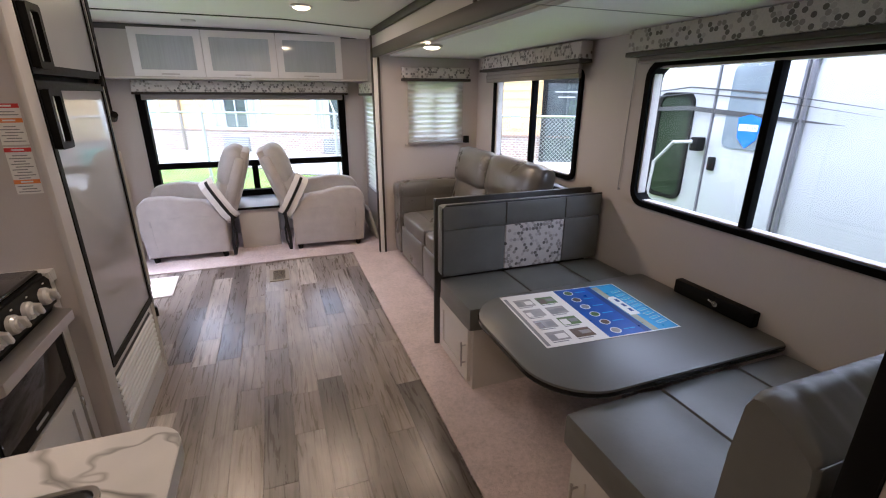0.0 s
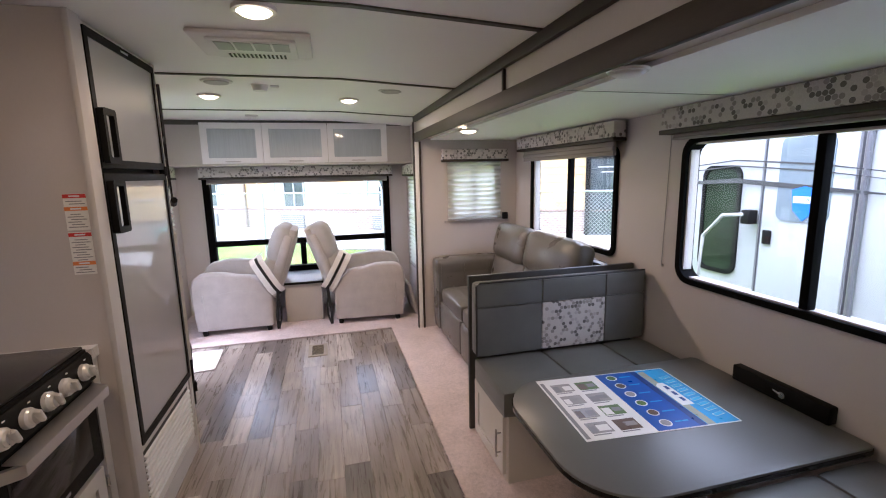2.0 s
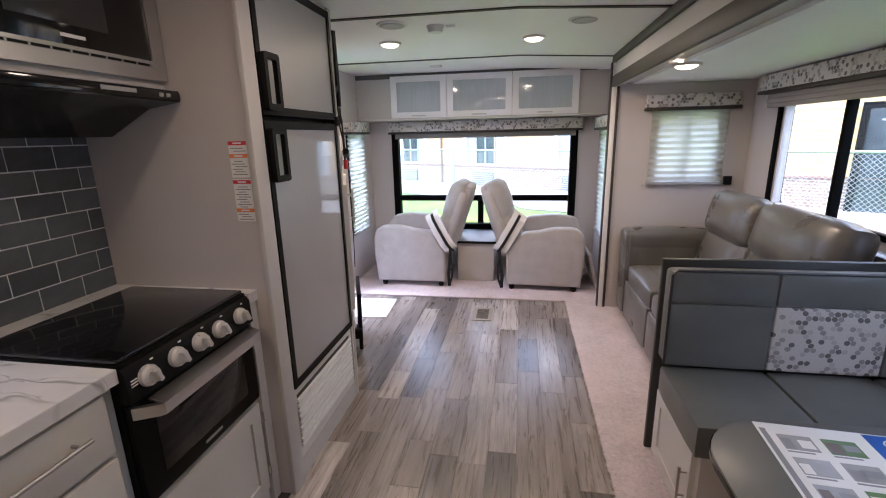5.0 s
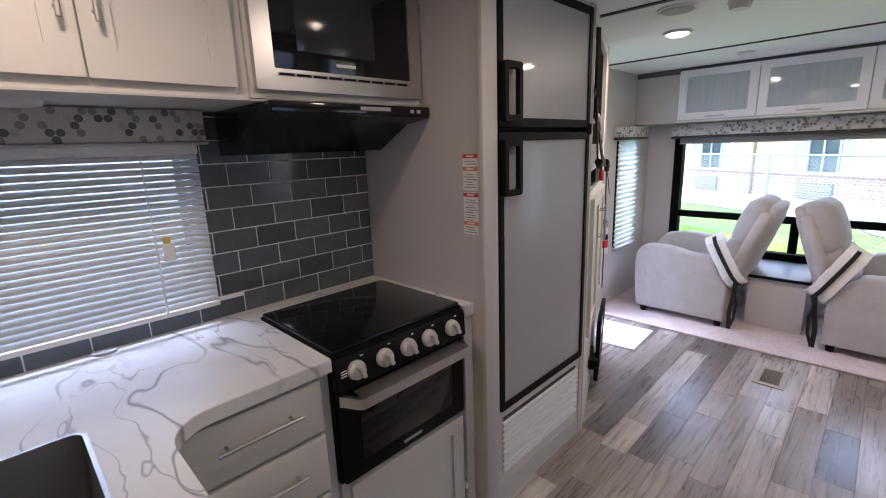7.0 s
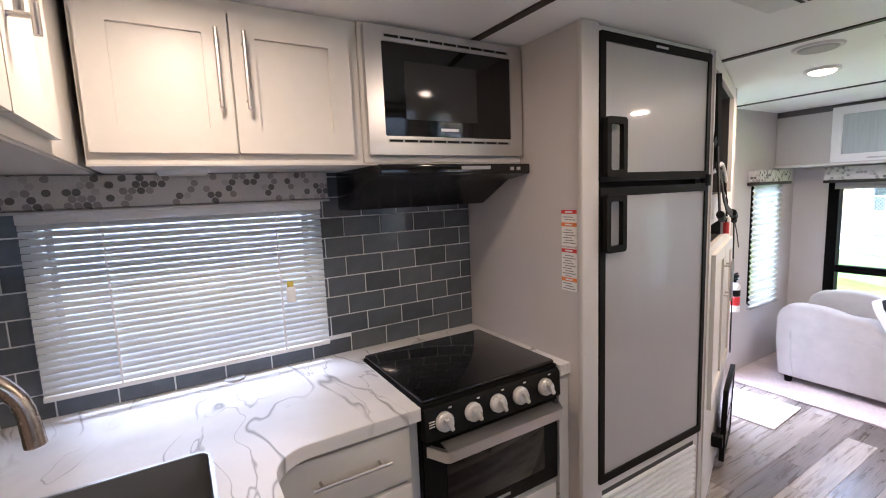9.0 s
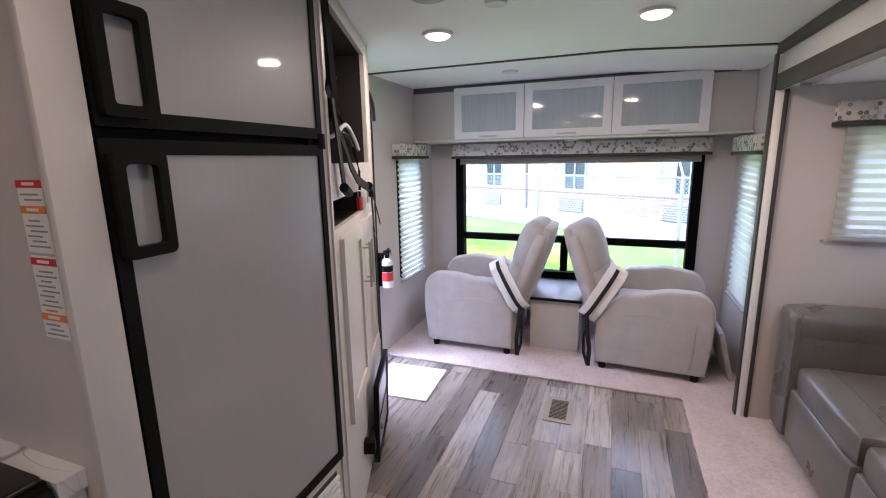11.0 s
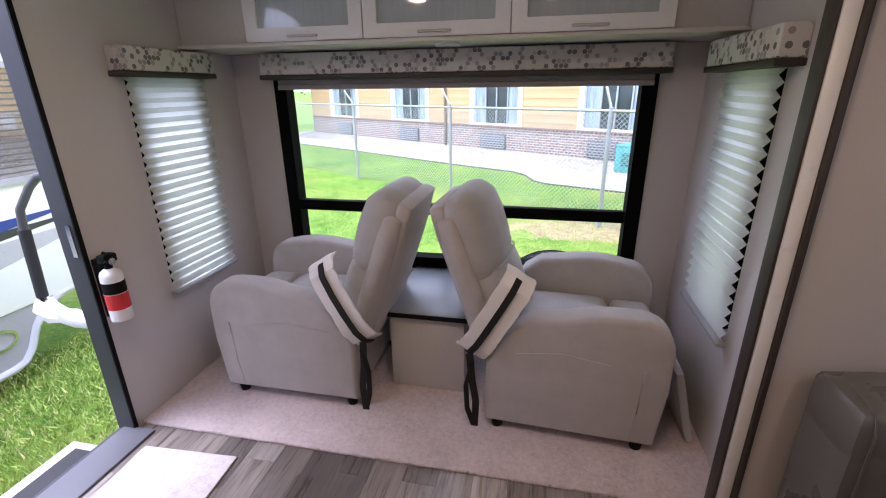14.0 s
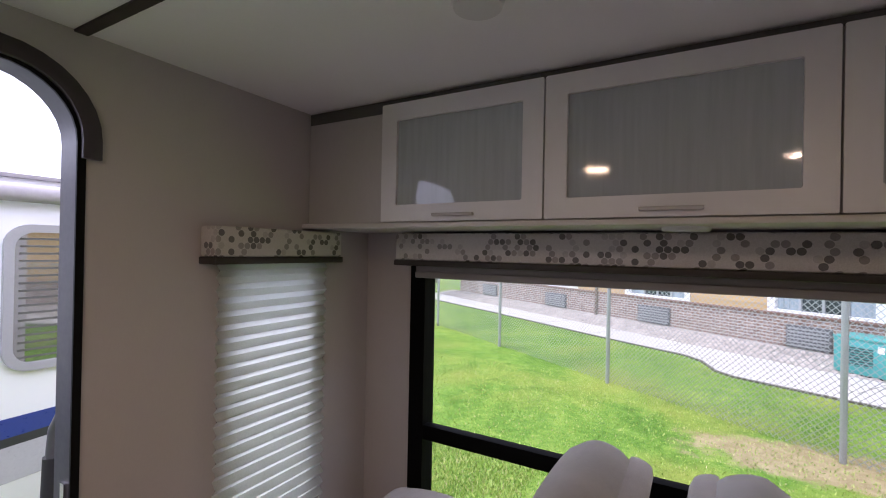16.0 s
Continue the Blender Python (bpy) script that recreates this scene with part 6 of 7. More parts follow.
def printed(name, u0, u1, v0, v1, m, lift=0.0012, label=""):
    part(name, box(u0, u1, v0, v1, 0.0008, lift), m, ps, label, 0)


printed("blue_field", -0.03, 0.15, -PH / 2 + 0.006, PH / 2 - 0.006, BLUE)
printed("sky_field", 0.15, PW / 2 - 0.006, -PH / 2 + 0.006, PH / 2 - 0.006, SKYB)
printed("sand_field", 0.178, 0.212, -PH / 2 + 0.006, PH / 2 - 0.02, ink("ink_sand", (0.36, 0.36, 0.27)), 0.0014)
part("printed_trailer", slab("z", 0.0012, 0.0018, [(0.182, -0.09), (0.182, 0.08), (0.20, 0.10), (0.228, 0.10), (0.236, 0.06), (0.236, -0.09)]), PAPER, ps, "small printed white trailer", 0)
for v in (-0.06, -0.01, 0.04):
    printed("printed_window", 0.208, 0.224, v, v + 0.03, DKBLUE, 0.0021)
printed("navy_band", 0.145, 0.175, -PH / 2 + 0.006, PH / 2 - 0.006, DKBLUE, 0.0015)
for j in range(6):
    y = -0.19 + 0.076 * j
    part("round_picture", rod((0.03, y, 0.0012), (0.03, y, 0.0018), 0.024, n=24), PAPER, ps, smooth=0)
    part("round_picture", rod((0.03, y, 0.0018), (0.03, y, 0.0021), 0.019, n=24), (GREYI, BROWNI, GREENI)[j % 3], ps, smooth=0)
    printed("caption", 0.07, 0.125, y - 0.004, y + 0.004, SKYB, 0.0015)
for j in range(9):
    y = -0.17 + 0.040 * j
    part("title_outline", moved(box(-0.0255, 0.0255, -0.0145, 0.0055, 0.0012, 0.0016), pose(0.272, y, 0, 0, 0, 14)), PAPER, ps, smooth=0)
    part("title_bar", moved(box(-0.024, 0.024, -0.013, 0.004, 0.0016, 0.0019), pose(0.272, y, 0, 0, 0, 14)), TITLEI, ps, smooth=0)
for c in range(2):
    for j in range(4):
        u, y = -0.275 + 0.115 * c, -0.20 + 0.105 * j
        sort = (GREYI, BROWNI, GREYI, GREENI, GREYI, GREYI, GREYI, GREENI)[j * 2 + c]
        printed("photograph", u, u + 0.09, y, y + 0.07, sort, 0.0014)
        printed("photograph_shape", u + 0.004, u + 0.03 + 0.01 * c, y + 0.004, y + 0.045 + 0.008 * (j % 2), (INK, BROWNI, PAPER)[(j + c) % 3], 0.0016)
        printed("photograph_shape", u + 0.035 + 0.012 * (j % 2), u + 0.084, y + 0.012 + 0.01 * c, y + 0.05, (PAPER, INK, GREYI)[(j + 2 * c) % 3] if sort is not GREENI else INK, 0.0016)
        printed("caption", u, u + 0.07, y - 0.012, y - 0.006, INK)
printed("dark_band", -PW / 2 + 0.008, -PW / 2 + 0.024, -PH / 2 + 0.012, PH / 2 - 0.03, INK)

# ---- outdoors ----
GZ = -0.72
whole("ground", box(-1500, 1500, -1500, 1500, GZ - 0.5, GZ), LAWN, "green lawn with dry patches", "lawn", "structure", 0)
FA, FT = (3.7, 15.5, 0.0), 148.0          # the long facade: a point on it and its bearing; local y comes towards the trailer

pv = thing("pavement", "pale concrete footpath along the building", "footpath", FA, FT, kind="structure")
edge = [(60, 2.6), (17, 2.5), (11, 2.34), (5.6, 2.36), (3.4, 2.27), (2.9, 2.45), (2.3, 2.98), (1.9, 3.1), (0.7, 2.93), (-1.0, 2.62), (-40, 2.4)]
part("slab", slab("z", GZ - 0.1, GZ + 0.02, [(-40, 1.0), (60, 1.0)] + edge), CONCRETE, pv, smooth=0)
part("kerb", slab("z", GZ - 0.1, GZ + 0.03, edge + [(u, w + 0.07) for u, w in edge[::-1]]), plain("kerb_edge", (0.11, 0.10, 0.085), 0.9, vary=0.3, grain=12, relief=0.5), pv, smooth=0)
for u in (-1.6, 0.4, 4.2, 6.2, 8.2, 10.2, 12.2):
    part("joint", box(u, u + 0.015, 1.0, 2.3, GZ + 0.0195, GZ + 0.0215), plain("joint_shadow", (0.12, 0.11, 0.10), 0.9), pv, smooth=0)
gv = thing("gravel_bed", "strip of river gravel at the foot of the building", "gravel", FA, FT, kind="stuff")
part("bed", slab("x", -40, 18, [(0.0, GZ - 0.1), (1.02, GZ - 0.1), (1.02, GZ + 0.03), (0.0, GZ + 0.19)]), GRAVEL, gv, smooth=0)
rs = bmesh.new()
for _ in range(2600):
    u, w = random.uniform(-1, 17.5), random.uniform(0.05, 1.05)
    s = random.uniform(0.03, 0.07)
    v = [rs.verts.new((u + s * a * random.uniform(0.7, 1.3), w + s * b * random.uniform(0.7, 1.3), GZ + 0.02 + 0.16 * (1.02 - min(w, 1.02)) + s * c)) for a, b, c in ((1, 0, 0), (0, 1, 0), (-1, 0, 0), (0, -1, 0), (0, 0, 0.9))]
    for a, b in ((0, 1), (1, 2), (2, 3), (3, 0)):
        rs.faces.new((v[a], v[b], v[4]))
part("pebbles", rs, plain("pebbles", (0.42, 0.38, 0.34), 0.8, vary=0.4, grain=5), gv, smooth=0)

bd = thing("building", "long tan-sided building on a brown brick base", "building", FA, FT)
SILL = 0.2
wins = [(0.75, 2.85), (4.76, 6.9), (8.93, 11.1), (13.3, 15.5), (-3.2, -1.1)]
part("brick_base", box(-30, 17.2, -8.0, 0.0, GZ - 0.3, SILL), BRICK, bd, "brown brick base", 0)
part("sill_course", box(-30.02, 17.22, -0.1, 0.05, SILL, SILL + 0.06, 0.005), plain("brick_cap", (0.22, 0.13, 0.1), 0.85, vary=0.2, grain=20), bd)
part("wall", wall("y", -0.3, 0.0, -30, 17.2, SILL + 0.06, 5.8, [(a, b, SILL + 0.06, 1.85) for a, b in wins]), SIDING, bd, "tan lap siding", 0)
sg = []
for j in range(22):
    z = 0.42 + 0.24 * j
    edges = sorted([(-30, 17.2)] if z > 1.86 else [(-30, -3.2), (-1.1, 0.75), (2.85, 4.76), (6.9, 8.93), (11.1, 13.3), (15.5, 17.2)])
    for a, b in edges:
        sg.append(slab("x", a, b, [(0.0, z - 0.012), (0.012, z - 0.012), (0.0, z + 0.1)]))
part("lap_edges", add(*sg), SIDING, bd, smooth=0)
part("end_wall", box(16.9, 17.2, -8.0, -0.3, SILL + 0.06, 5.8), SIDING, bd, smooth=0)
part("roof", slab("x", -30.5, 17.8, [(0.6, 5.8), (0.6, 5.95), (-4, 7.6), (-8.6, 5.95), (-8.6, 5.8)]), plain("roof_shingle", (0.12, 0.1, 0.09), 0.9, vary=0.3, grain=30), bd, smooth=0)
for a, b in wins:
    w = part("window", hoop("y", -0.12, 0.03, rounded(a, b, SILL + 0.06, 1.85, 0.004, 1), rounded(a + 0.16, b - 0.16, SILL + 0.12, 1.72, 0.004, 1)), plain("white_window_trim", (0.74, 0.73, 0.7), 0.5), bd, "white-trimmed window")
    c = (a + b) / 2
    part("curtain", add(box(a + 0.15, a + 0.15 + 0.45, -0.14, -0.10, SILL + 0.1, 1.75), box(b - 0.6, b - 0.15, -0.14, -0.10, SILL + 0.1, 1.75)), CURTAIN, w, "pale curtain behind glass", 0)
    part("glazing", box(a + 0.6, b - 0.6, -0.15, -0.11, SILL + 0.1, 1.75), DARK_GLASS, w, "dark glazing", 0)
    for u in (a + 0.62, b - 0.62, c):
        part("mullion", box(u - 0.025, u + 0.025, -0.11, -0.06, SILL + 0.1, 1.75), GALV, w, smooth=0)
for a, b in ((1.6, 2.45), (5.35, 6.4), (9.5, 10.6), (13.9, 15.0)):
    g = part("air_grille", box(a, b, -0.05, 0.06, -0.5, 0.0, 0.01), plain("grille_grey", (0.10, 0.10, 0.105), 0.5), bd, "dark wall air-conditioner grille")
    for j in range(6):
        part("fin", box(a + 0.04, b - 0.04, 0.06, 0.07, -0.46 + 0.075 * j, -0.43 + 0.075 * j), GREY_PLASTIC, g, smooth=0)
part("downspout", rod((8.05, 0.05, GZ), (8.05, 0.05, 5.8), 0.05), plain("bronze_pipe", (0.16, 0.12, 0.09), 0.5), bd, "brown downspout")
gd = part("glass_door", box(-6.3, -5.0, -0.2, 0.05, GZ, 1.9), DARK_GLASS, bd, "dark glazed service door", 0)
part("door_frame", hoop("y", 0.05, 0.09, rounded(-6.36, -4.94, GZ, 1.96, 0.004, 1), rounded(-6.22, -5.08, GZ + 0.1, 1.82, 0.004, 1)), BLACK, gd)
for z, w in ((1.55, 0.7), (1.4, 0.5)):
    part("lettering_bar", box(-5.65 - w / 2, -5.65 + w / 2, 0.05, 0.056, z, z + 0.035), GREY_PLASTIC, gd, smooth=0)
part("meter_box", box(-4.3, -4.02, 0.0, 0.1, 0.5, 0.85, 0.01), PLASTIC, bd, "white utility box")

fn = thing("fence", "galvanised chain-link fence with angled post tops", "fence", FA, FT)
FW = 5.6
H0, H1 = GZ, 1.08
for u in (-13.4, -10.2, -7.0, -3.8, -0.6, 2.64, 5.85, 9.0, 12.2, 15.4, 18.6):
    p = part("post", rod((u, FW, H0), (u, FW, H1 + 0.05), 0.034, n=12), GALV, fn)
    part("post_arm", rod((u, FW, H1 + 0.03), (u, FW + 0.22, H1 + 0.33), 0.018, n=8), PLASTIC, p, "pale angled post arm")
part("top_rail", rod((-13.4, FW, H1), (18.6, FW, H1), 0.021, n=8), GALV, fn)
wm = bmesh.new()
pitch, r = 0.075, 0.0034
hh = H1 - H0 - 0.04
for s in (-1, 1):
    k = 0
    u = -13.4 - hh
    while u < 18.6:
        a, b = Vector((u, FW + s * 0.002, H0 + 0.03)), Vector((u + hh, FW + s * 0.002, H0 + 0.03 + hh))
        if s < 0:
            a, b = Vector((u + hh, FW + s * 0.002, H0 + 0.03)), Vector((u, FW + s * 0.002, H0 + 0.03 + hh))
        vs = [wm.verts.new(q) for q in (a + Vector((-r * 1.6, 0, 0)), a + Vector((r * 1.6, 0, 0)), b + Vector((r * 1.6, 0, 0)), b + Vector((-r * 1.6, 0, 0)))]
        wm.faces.new(vs)
        u += pitch
tagged(part("mesh_wires", wm, GALV, fn, "chain-link mesh", 0), kind="stuff")

gn = thing("generator", "teal metal generator box on the footpath", "generator", (2.86, 15.33, GZ + 0.02), -36)
part("body", box(-0.60, 0.60, -0.37, 0.37, 0.05, 0.69, 0.015), TEAL, gn)
part("skid", box(-0.57, 0.57, -0.34, 0.34, 0.0, 0.05), BLACK, gn)
part("lid", box(-0.615, 0.615, -0.385, 0.385, 0.69, 0.74, 0.012), TEAL, gn)
v = part("vent", box(-0.42, 0.0, -0.380, -0.37, 0.20, 0.55), plain("vent_dark", (0.03, 0.06, 0.06), 0.6), gn, "dark vent")
for j in range(7):
    part("vent_fin", box(-0.42, 0.0, -0.390, -0.380, 0.21 + 0.05 * j, 0.225 + 0.05 * j), TEAL, v, smooth=0)
part("access_door", box(0.06, 0.56, -0.376, -0.37, 0.10, 0.66, 0.003), TEAL, gn)
part("badge", box(0.07, 0.17, -0.3795, -0.376, 0.50, 0.62), PAPER, gn, smooth=0)
part("badge", box(0.32, 0.50, -0.3795, -0.376, 0.55, 0.61), PAPER, gn, smooth=0)

# neighbouring trailers
tr = thing("travel_trailer", "white travel trailer with grey stripes and entry door", "trailer", (5.0, -1.0, GZ))
# white sides whose shade is put into the gelcoat colour
part("body", box(3.62, 6.1, -6.0, 4.15, -0.25, 2.75, 0.06), SHADED_GELCOAT, tr, "glossy white side")
part("skirt", box(3.60, 6.0, -5.9, 4.05, -0.45, 0.42, 0.03), SHADED_GELCOAT, tr, "white lower skirt")
w = part("window", hoop("x", 3.60, 3.63, rounded(3.55, 3.97, 0.50, 1.50, 0.1, 5), rounded(3.585, 3.935, 0.535, 1.465, 0.08, 5)), BLACK, tr)
part("pane", slab("x", 3.612, 3.626, rounded(3.58, 3.94, 0.53, 1.47, 0.08, 5)), plain("green_reflecting_glass", (0.014, 0.022, 0.013), 0.25, spec=0.15, vary=0.5, grain=5, stretch=(1, 1, 6)), w, "greenish window glass")
d = part("entry_door", box(3.598, 3.625, 2.66, 3.33, -0.1, 1.98, 0.02), SHADED_GELCOAT, tr, "white entry door")
part("door_edge", add(box(3.594, 3.62, 3.335, 3.350, -0.1, 2.0), box(3.594, 3.62, 2.640, 2.655, -0.1, 2.0)), plain("door_trim", (0.10, 0.10, 0.11), 0.4), d, smooth=0)
part("door_window", slab("x", 3.588, 3.60, rounded(2.80, 3.20, 1.05, 1.72, 0.07, 5)), plain("tinted_door_glass", (0.13, 0.16, 0.18), 0.1, vary=0.25, grain=2), d, "tinted door window")
part("latch", box(3.575, 3.60, 3.22, 3.29, 0.84, 0.96, 0.01), BLACK, d)
bg = part("badge", slab("x", 3.582, 3.588, [(2.88, 1.30), (2.90, 1.14), (2.98, 1.06), (3.06, 1.14), (3.08, 1.30), (2.98, 1.33)]), BLUE_BADGE, d, "blue shield sticker", 0)
part("badge_band", box(3.579, 3.582, 2.90, 3.06, 1.20, 1.25), PAPER, bg, smooth=0)
tx = bpy.data.curves.new("years", "FONT")
tx.body, tx.size, tx.extrude, tx.align_x = "3 YEAR", 0.05, 0.001, "CENTER"
tob = new("lettering", tx)
tob.data.materials.append(BLUE_BADGE)
tob.parent = tr
tob.matrix_local = Matrix.Translation(Vector((3.578, 2.98, 1.207)) - ORIGIN[tr]) @ pose(0, 0, 0, 90, 0, -90)
for zl, zm, zr, yr, w_ in ((1.50, 1.55, 1.36, 1.9, 0.013), (1.45, 1.50, 1.34, 2.1, 0.011), (1.35, 1.385, 1.28, 2.3, 0.04)):
    part("stripe", slab("x", 3.5835, 3.587, [(4.12, zl), (3.6, zm), (2.9, zm - 0.05), (yr, zr), (2.9, zm - 0.05 - w_), (3.6, zm - w_), (4.12, zl - w_ * 0.8)]), GREY_STRIPE, tr, "grey tapering decal stripe", 0)
part("corner_moulding", tube([(3.60, 2.60, -0.2), (3.60, 2.60, 1.7), (3.60, 2.54, 1.86), (3.60, 2.42, 1.93)], 0.02, 8), plain("awning_arm", (0.12, 0.12, 0.135), 0.35, 0.4), tr, "dark upright awning arm")
part("grab_rail", tube([(3.60, 3.40, 1.06), (3.50, 3.42, 1.08), (3.48, 3.60, 1.06), (3.48, 3.80, 0.85), (3.48, 3.84, 0.2), (3.50, 3.84, -0.1)], 0.016, 8), GREY_PLASTIC, tr, "white wrapped grab rail")
part("rail_pivot", box(3.50, 3.60, 3.36, 3.44, 1.0, 1.12, 0.01), BLACK, tr)
for y in (-2.2, -3.1):
    t_ = part("wheel", rod((3.75, y, GZ + 0.34), (3.98, y, GZ + 0.34), 0.34, n=28), RUBBER, tr)
    part("rim", rod((3.74, y, GZ + 0.34), (3.76, y, GZ + 0.34), 0.2, n=20), CHROME, t_)

tl = thing("travel_trailer", "white travel trailer with dark window and blue stripe", "trailer", (-4.7, 2.0, GZ))
WX, WE = -3.48, 6.5                            # its side facing the entry, and its front end
part("body", slab("x", WX - 2.4, WX, [(-4.0, -0.12), (WE, -0.10), (WE + 0.45, 0.10), (WE + 0.72, 0.5), (WE + 0.72, 1.1), (WE + 0.45, 1.60), (WE - 0.05, 1.90), (-4.0, 1.95)], 0.03), GELCOAT, tl, "glossy white side")
part("awning_tube", rod((WX + 0.07, -3.5, 1.80), (WX + 0.07, WE - 0.10, 1.80), 0.05, n=16), plain("awning_cloth", (0.36, 0.33, 0.34), 0.6, vary=0.1), tl, "grey rolled awning")
part("roof_rail", box(WX, WX + 0.03, -4.0, WE - 0.2, 1.885, 1.91, 0.004), plain("roof_trim", (0.30, 0.28, 0.29), 0.5), tl, "dark roof rail")
part("corner_post", add(box(WX, WX + 0.018, WE - 0.10, WE - 0.03, -0.1, 1.80), box(WX, WX + 0.012, WE - 0.19, WE - 0.17, -0.1, 1.80)), plain("roof_trim_side", (0.33, 0.31, 0.33), 0.5), tl, "grey corner moulding", 0)
w = part("window", hoop("x", WX - 0.005, WX + 0.03, rounded(4.90, 6.14, 0.80, 1.63, 0.12, 6), rounded(4.945, 6.095, 0.845, 1.585, 0.09, 6)), GREY_PLASTIC, tl, "grey window frame")
part("pane", slab("x", WX, WX + 0.008, rounded(4.94, 6.10, 0.84, 1.59, 0.09, 6)), plain("mirror_glass", (0.30, 0.31, 0.30), 0.03, 0.9, vary=0.1, grain=2), w, "dark glass reflecting the yard")
part("mullion", box(WX + 0.004, WX + 0.02, 5.50, 5.535, 0.84, 1.59), GREY_PLASTIC, w, smooth=0)
# dark strips on the pane paint the shadow lines of a blind
for j in range(17):
    z = 0.87 + 0.042 * j
    part("slat_shadow_line", box(WX + 0.008, WX + 0.0095, 4.97, 6.07, z, z + 0.012), plain("blind_shadow", (0.10, 0.10, 0.09), 0.5), w, smooth=0)


def swoosh(label, m, out, low, high, tip):
    part("stripe", slab("x", WX, WX + out, [(-4.0, low), (4.4, low), (5.3, low + 0.05), (tip, high), (5.3, high - 0.01), (4.4, high - 0.04), (-4.0, high - 0.06)]), m, tl, label, 0)


swoosh("blue decal stripe", BLUE_STRIPE, 0.004, 0.41, 0.57, 6.1)
swoosh("grey decal stripe", GREY_STRIPE, 0.0035, 0.36, 0.50, 6.2)
swoosh("pale grey decal stripe", plain("pale_decal", (0.42, 0.42, 0.43), 0.3), 0.003, 0.16, 0.42, 6.3)
curve = [(5.30, -0.52), (5.38, -0.50), (5.45, -0.42), (5.52, -0.28), (5.62, -0.16), (5.78, -0.10), (6.0, -0.085), (6.40, -0.085)]
part("skirt", slab("x", WX - 2.3, WX - 0.02, [(-4.0, -0.125), (-4.0, -0.54)] + curve + [(6.40, -0.06)]), plain("grey_skirt", (0.30, 0.30, 0.31), 0.4), tl, "grey lower skirt")
part("skirt_edge", tube([(WX - 0.015, y, z) for y, z in [(3.6, -0.53)] + curve], 0.028, 8), plain("skirt_trim", (0.45, 0.45, 0.46), 0.35), tl, "pale moulding along the skirt")
part("skirt_badge", hoop("x", WX - 0.02, WX - 0.008, [(5.27 + 0.12 * math.cos(a), -0.27 + 0.08 * math.sin(a)) for a in (2 * math.pi * k / 24 for k in range(24))],
                         [(5.27 + 0.10 * math.cos(a), -0.27 + 0.06 * math.sin(a)) for a in (2 * math.pi * k / 24 for k in range(24))]), CHROME, tl, "oval chrome badge")
for y in (0.4, 1.3):
    a = part("wheel", rod((WX - 0.30, y, GZ + 0.33), (WX - 0.015, y, GZ + 0.33), 0.33, n=28), RUBBER, tl)
    part("rim", rod((WX - 0.02, y, GZ + 0.33), (WX - 0.005, y, GZ + 0.33), 0.2, n=20), CHROME, a)

gh = thing("grab_handle", "dark folding entry grab handle with wrapped end", "handle", (-1.7, 4.57, 0.4))
part("rail", tube([(-1.50, 4.575, 1.12), (-1.62, 4.57, 1.12), (-1.70, 4.57, 1.105), (-1.76, 4.57, 1.06), (-1.845, 4.57, 0.965), (-1.858, 4.57, 0.90), (-1.872, 4.57, 0.70), (-1.885, 4.57, 0.54), (-1.84, 4.57, 0.49), (-1.50, 4.575, 0.45)], 0.016, 10), plain("dark_rail", (0.10, 0.10, 0.11), 0.4, 0.4), gh)
part("grip", tube([(-1.860, 4.57, 0.88), (-1.884, 4.57, 0.57)], 0.022, 12), RUBBER, gh, "black foam grip")
part("foot", box(-1.535, -1.516, 4.54, 4.61, 0.40, 0.50, 0.006), BLACK, gh)
part("foot", box(-1.535, -1.516, 4.54, 4.61, 1.08, 1.16, 0.006), BLACK, gh)
wrap, crumple = bmesh.new(), random.Random(9)
spine = [(-1.91, 4.57, 0.55, 0.02), (-1.89, 4.57, 0.52, 0.045), (-1.84, 4.57, 0.495, 0.05), (-1.79, 4.57, 0.485, 0.036), (-1.73, 4.57, 0.475, 0.042), (-1.66, 4.57, 0.468, 0.036), (-1.60, 4.57, 0.46, 0.04), (-1.545, 4.57, 0.455, 0.02)]
rows = [[wrap.verts.new((x, y + r_ * crumple.uniform(0.7, 1.25) * math.cos(a), z + r_ * crumple.uniform(0.65, 1.25) * math.sin(a))) for a in (2 * math.pi * k / 12 for k in range(12))] for x, y, z, r_ in spine]
for a, b in zip(rows, rows[1:]):
    for j in range(12):
        wrap.faces.new((a[j], a[(j + 1) % 12], b[(j + 1) % 12], b[j]))
wrap.faces.new(rows[0])
wrap.faces.new(rows[-1])
bmesh.ops.recalc_face_normals(wrap, faces=wrap.faces)
part("wrapping", wrap, PLASTIC, gh, "crumpled white plastic wrapping", 25)

# spare wheel behind the rear window
sw = thing("spare_wheel", "black spare tyre mounted on the rear bumper", "wheel", (0.36, 6.0, -0.305))
ty = bmesh.new()
prof = [(0.20, -0.10), (0.30, -0.11), (0.345, -0.085), (0.35, 0), (0.345, 0.085), (0.30, 0.11), (0.20, 0.10)]
ring = []
for k in range(40):
    a = 2 * math.pi * k / 40
    ring.append([ty.verts.new((0.36 + r_ * math.cos(a), 6.0 + o_, 0.045 + r_ * math.sin(a))) for r_, o_ in prof])
for a, b in zip(ring, ring[1:] + ring[:1]):
    for j in range(len(prof)):
        ty.faces.new((a[j], a[(j + 1) % len(prof)], b[(j + 1) % len(prof)], b[j]))
bmesh.ops.recalc_face_normals(ty, faces=ty.faces)
part("tyre", ty, RUBBER, sw)
part("rim", rod((0.36, 5.95, 0.045), (0.36, 6.05, 0.045), 0.205, n=28), GALV, sw)
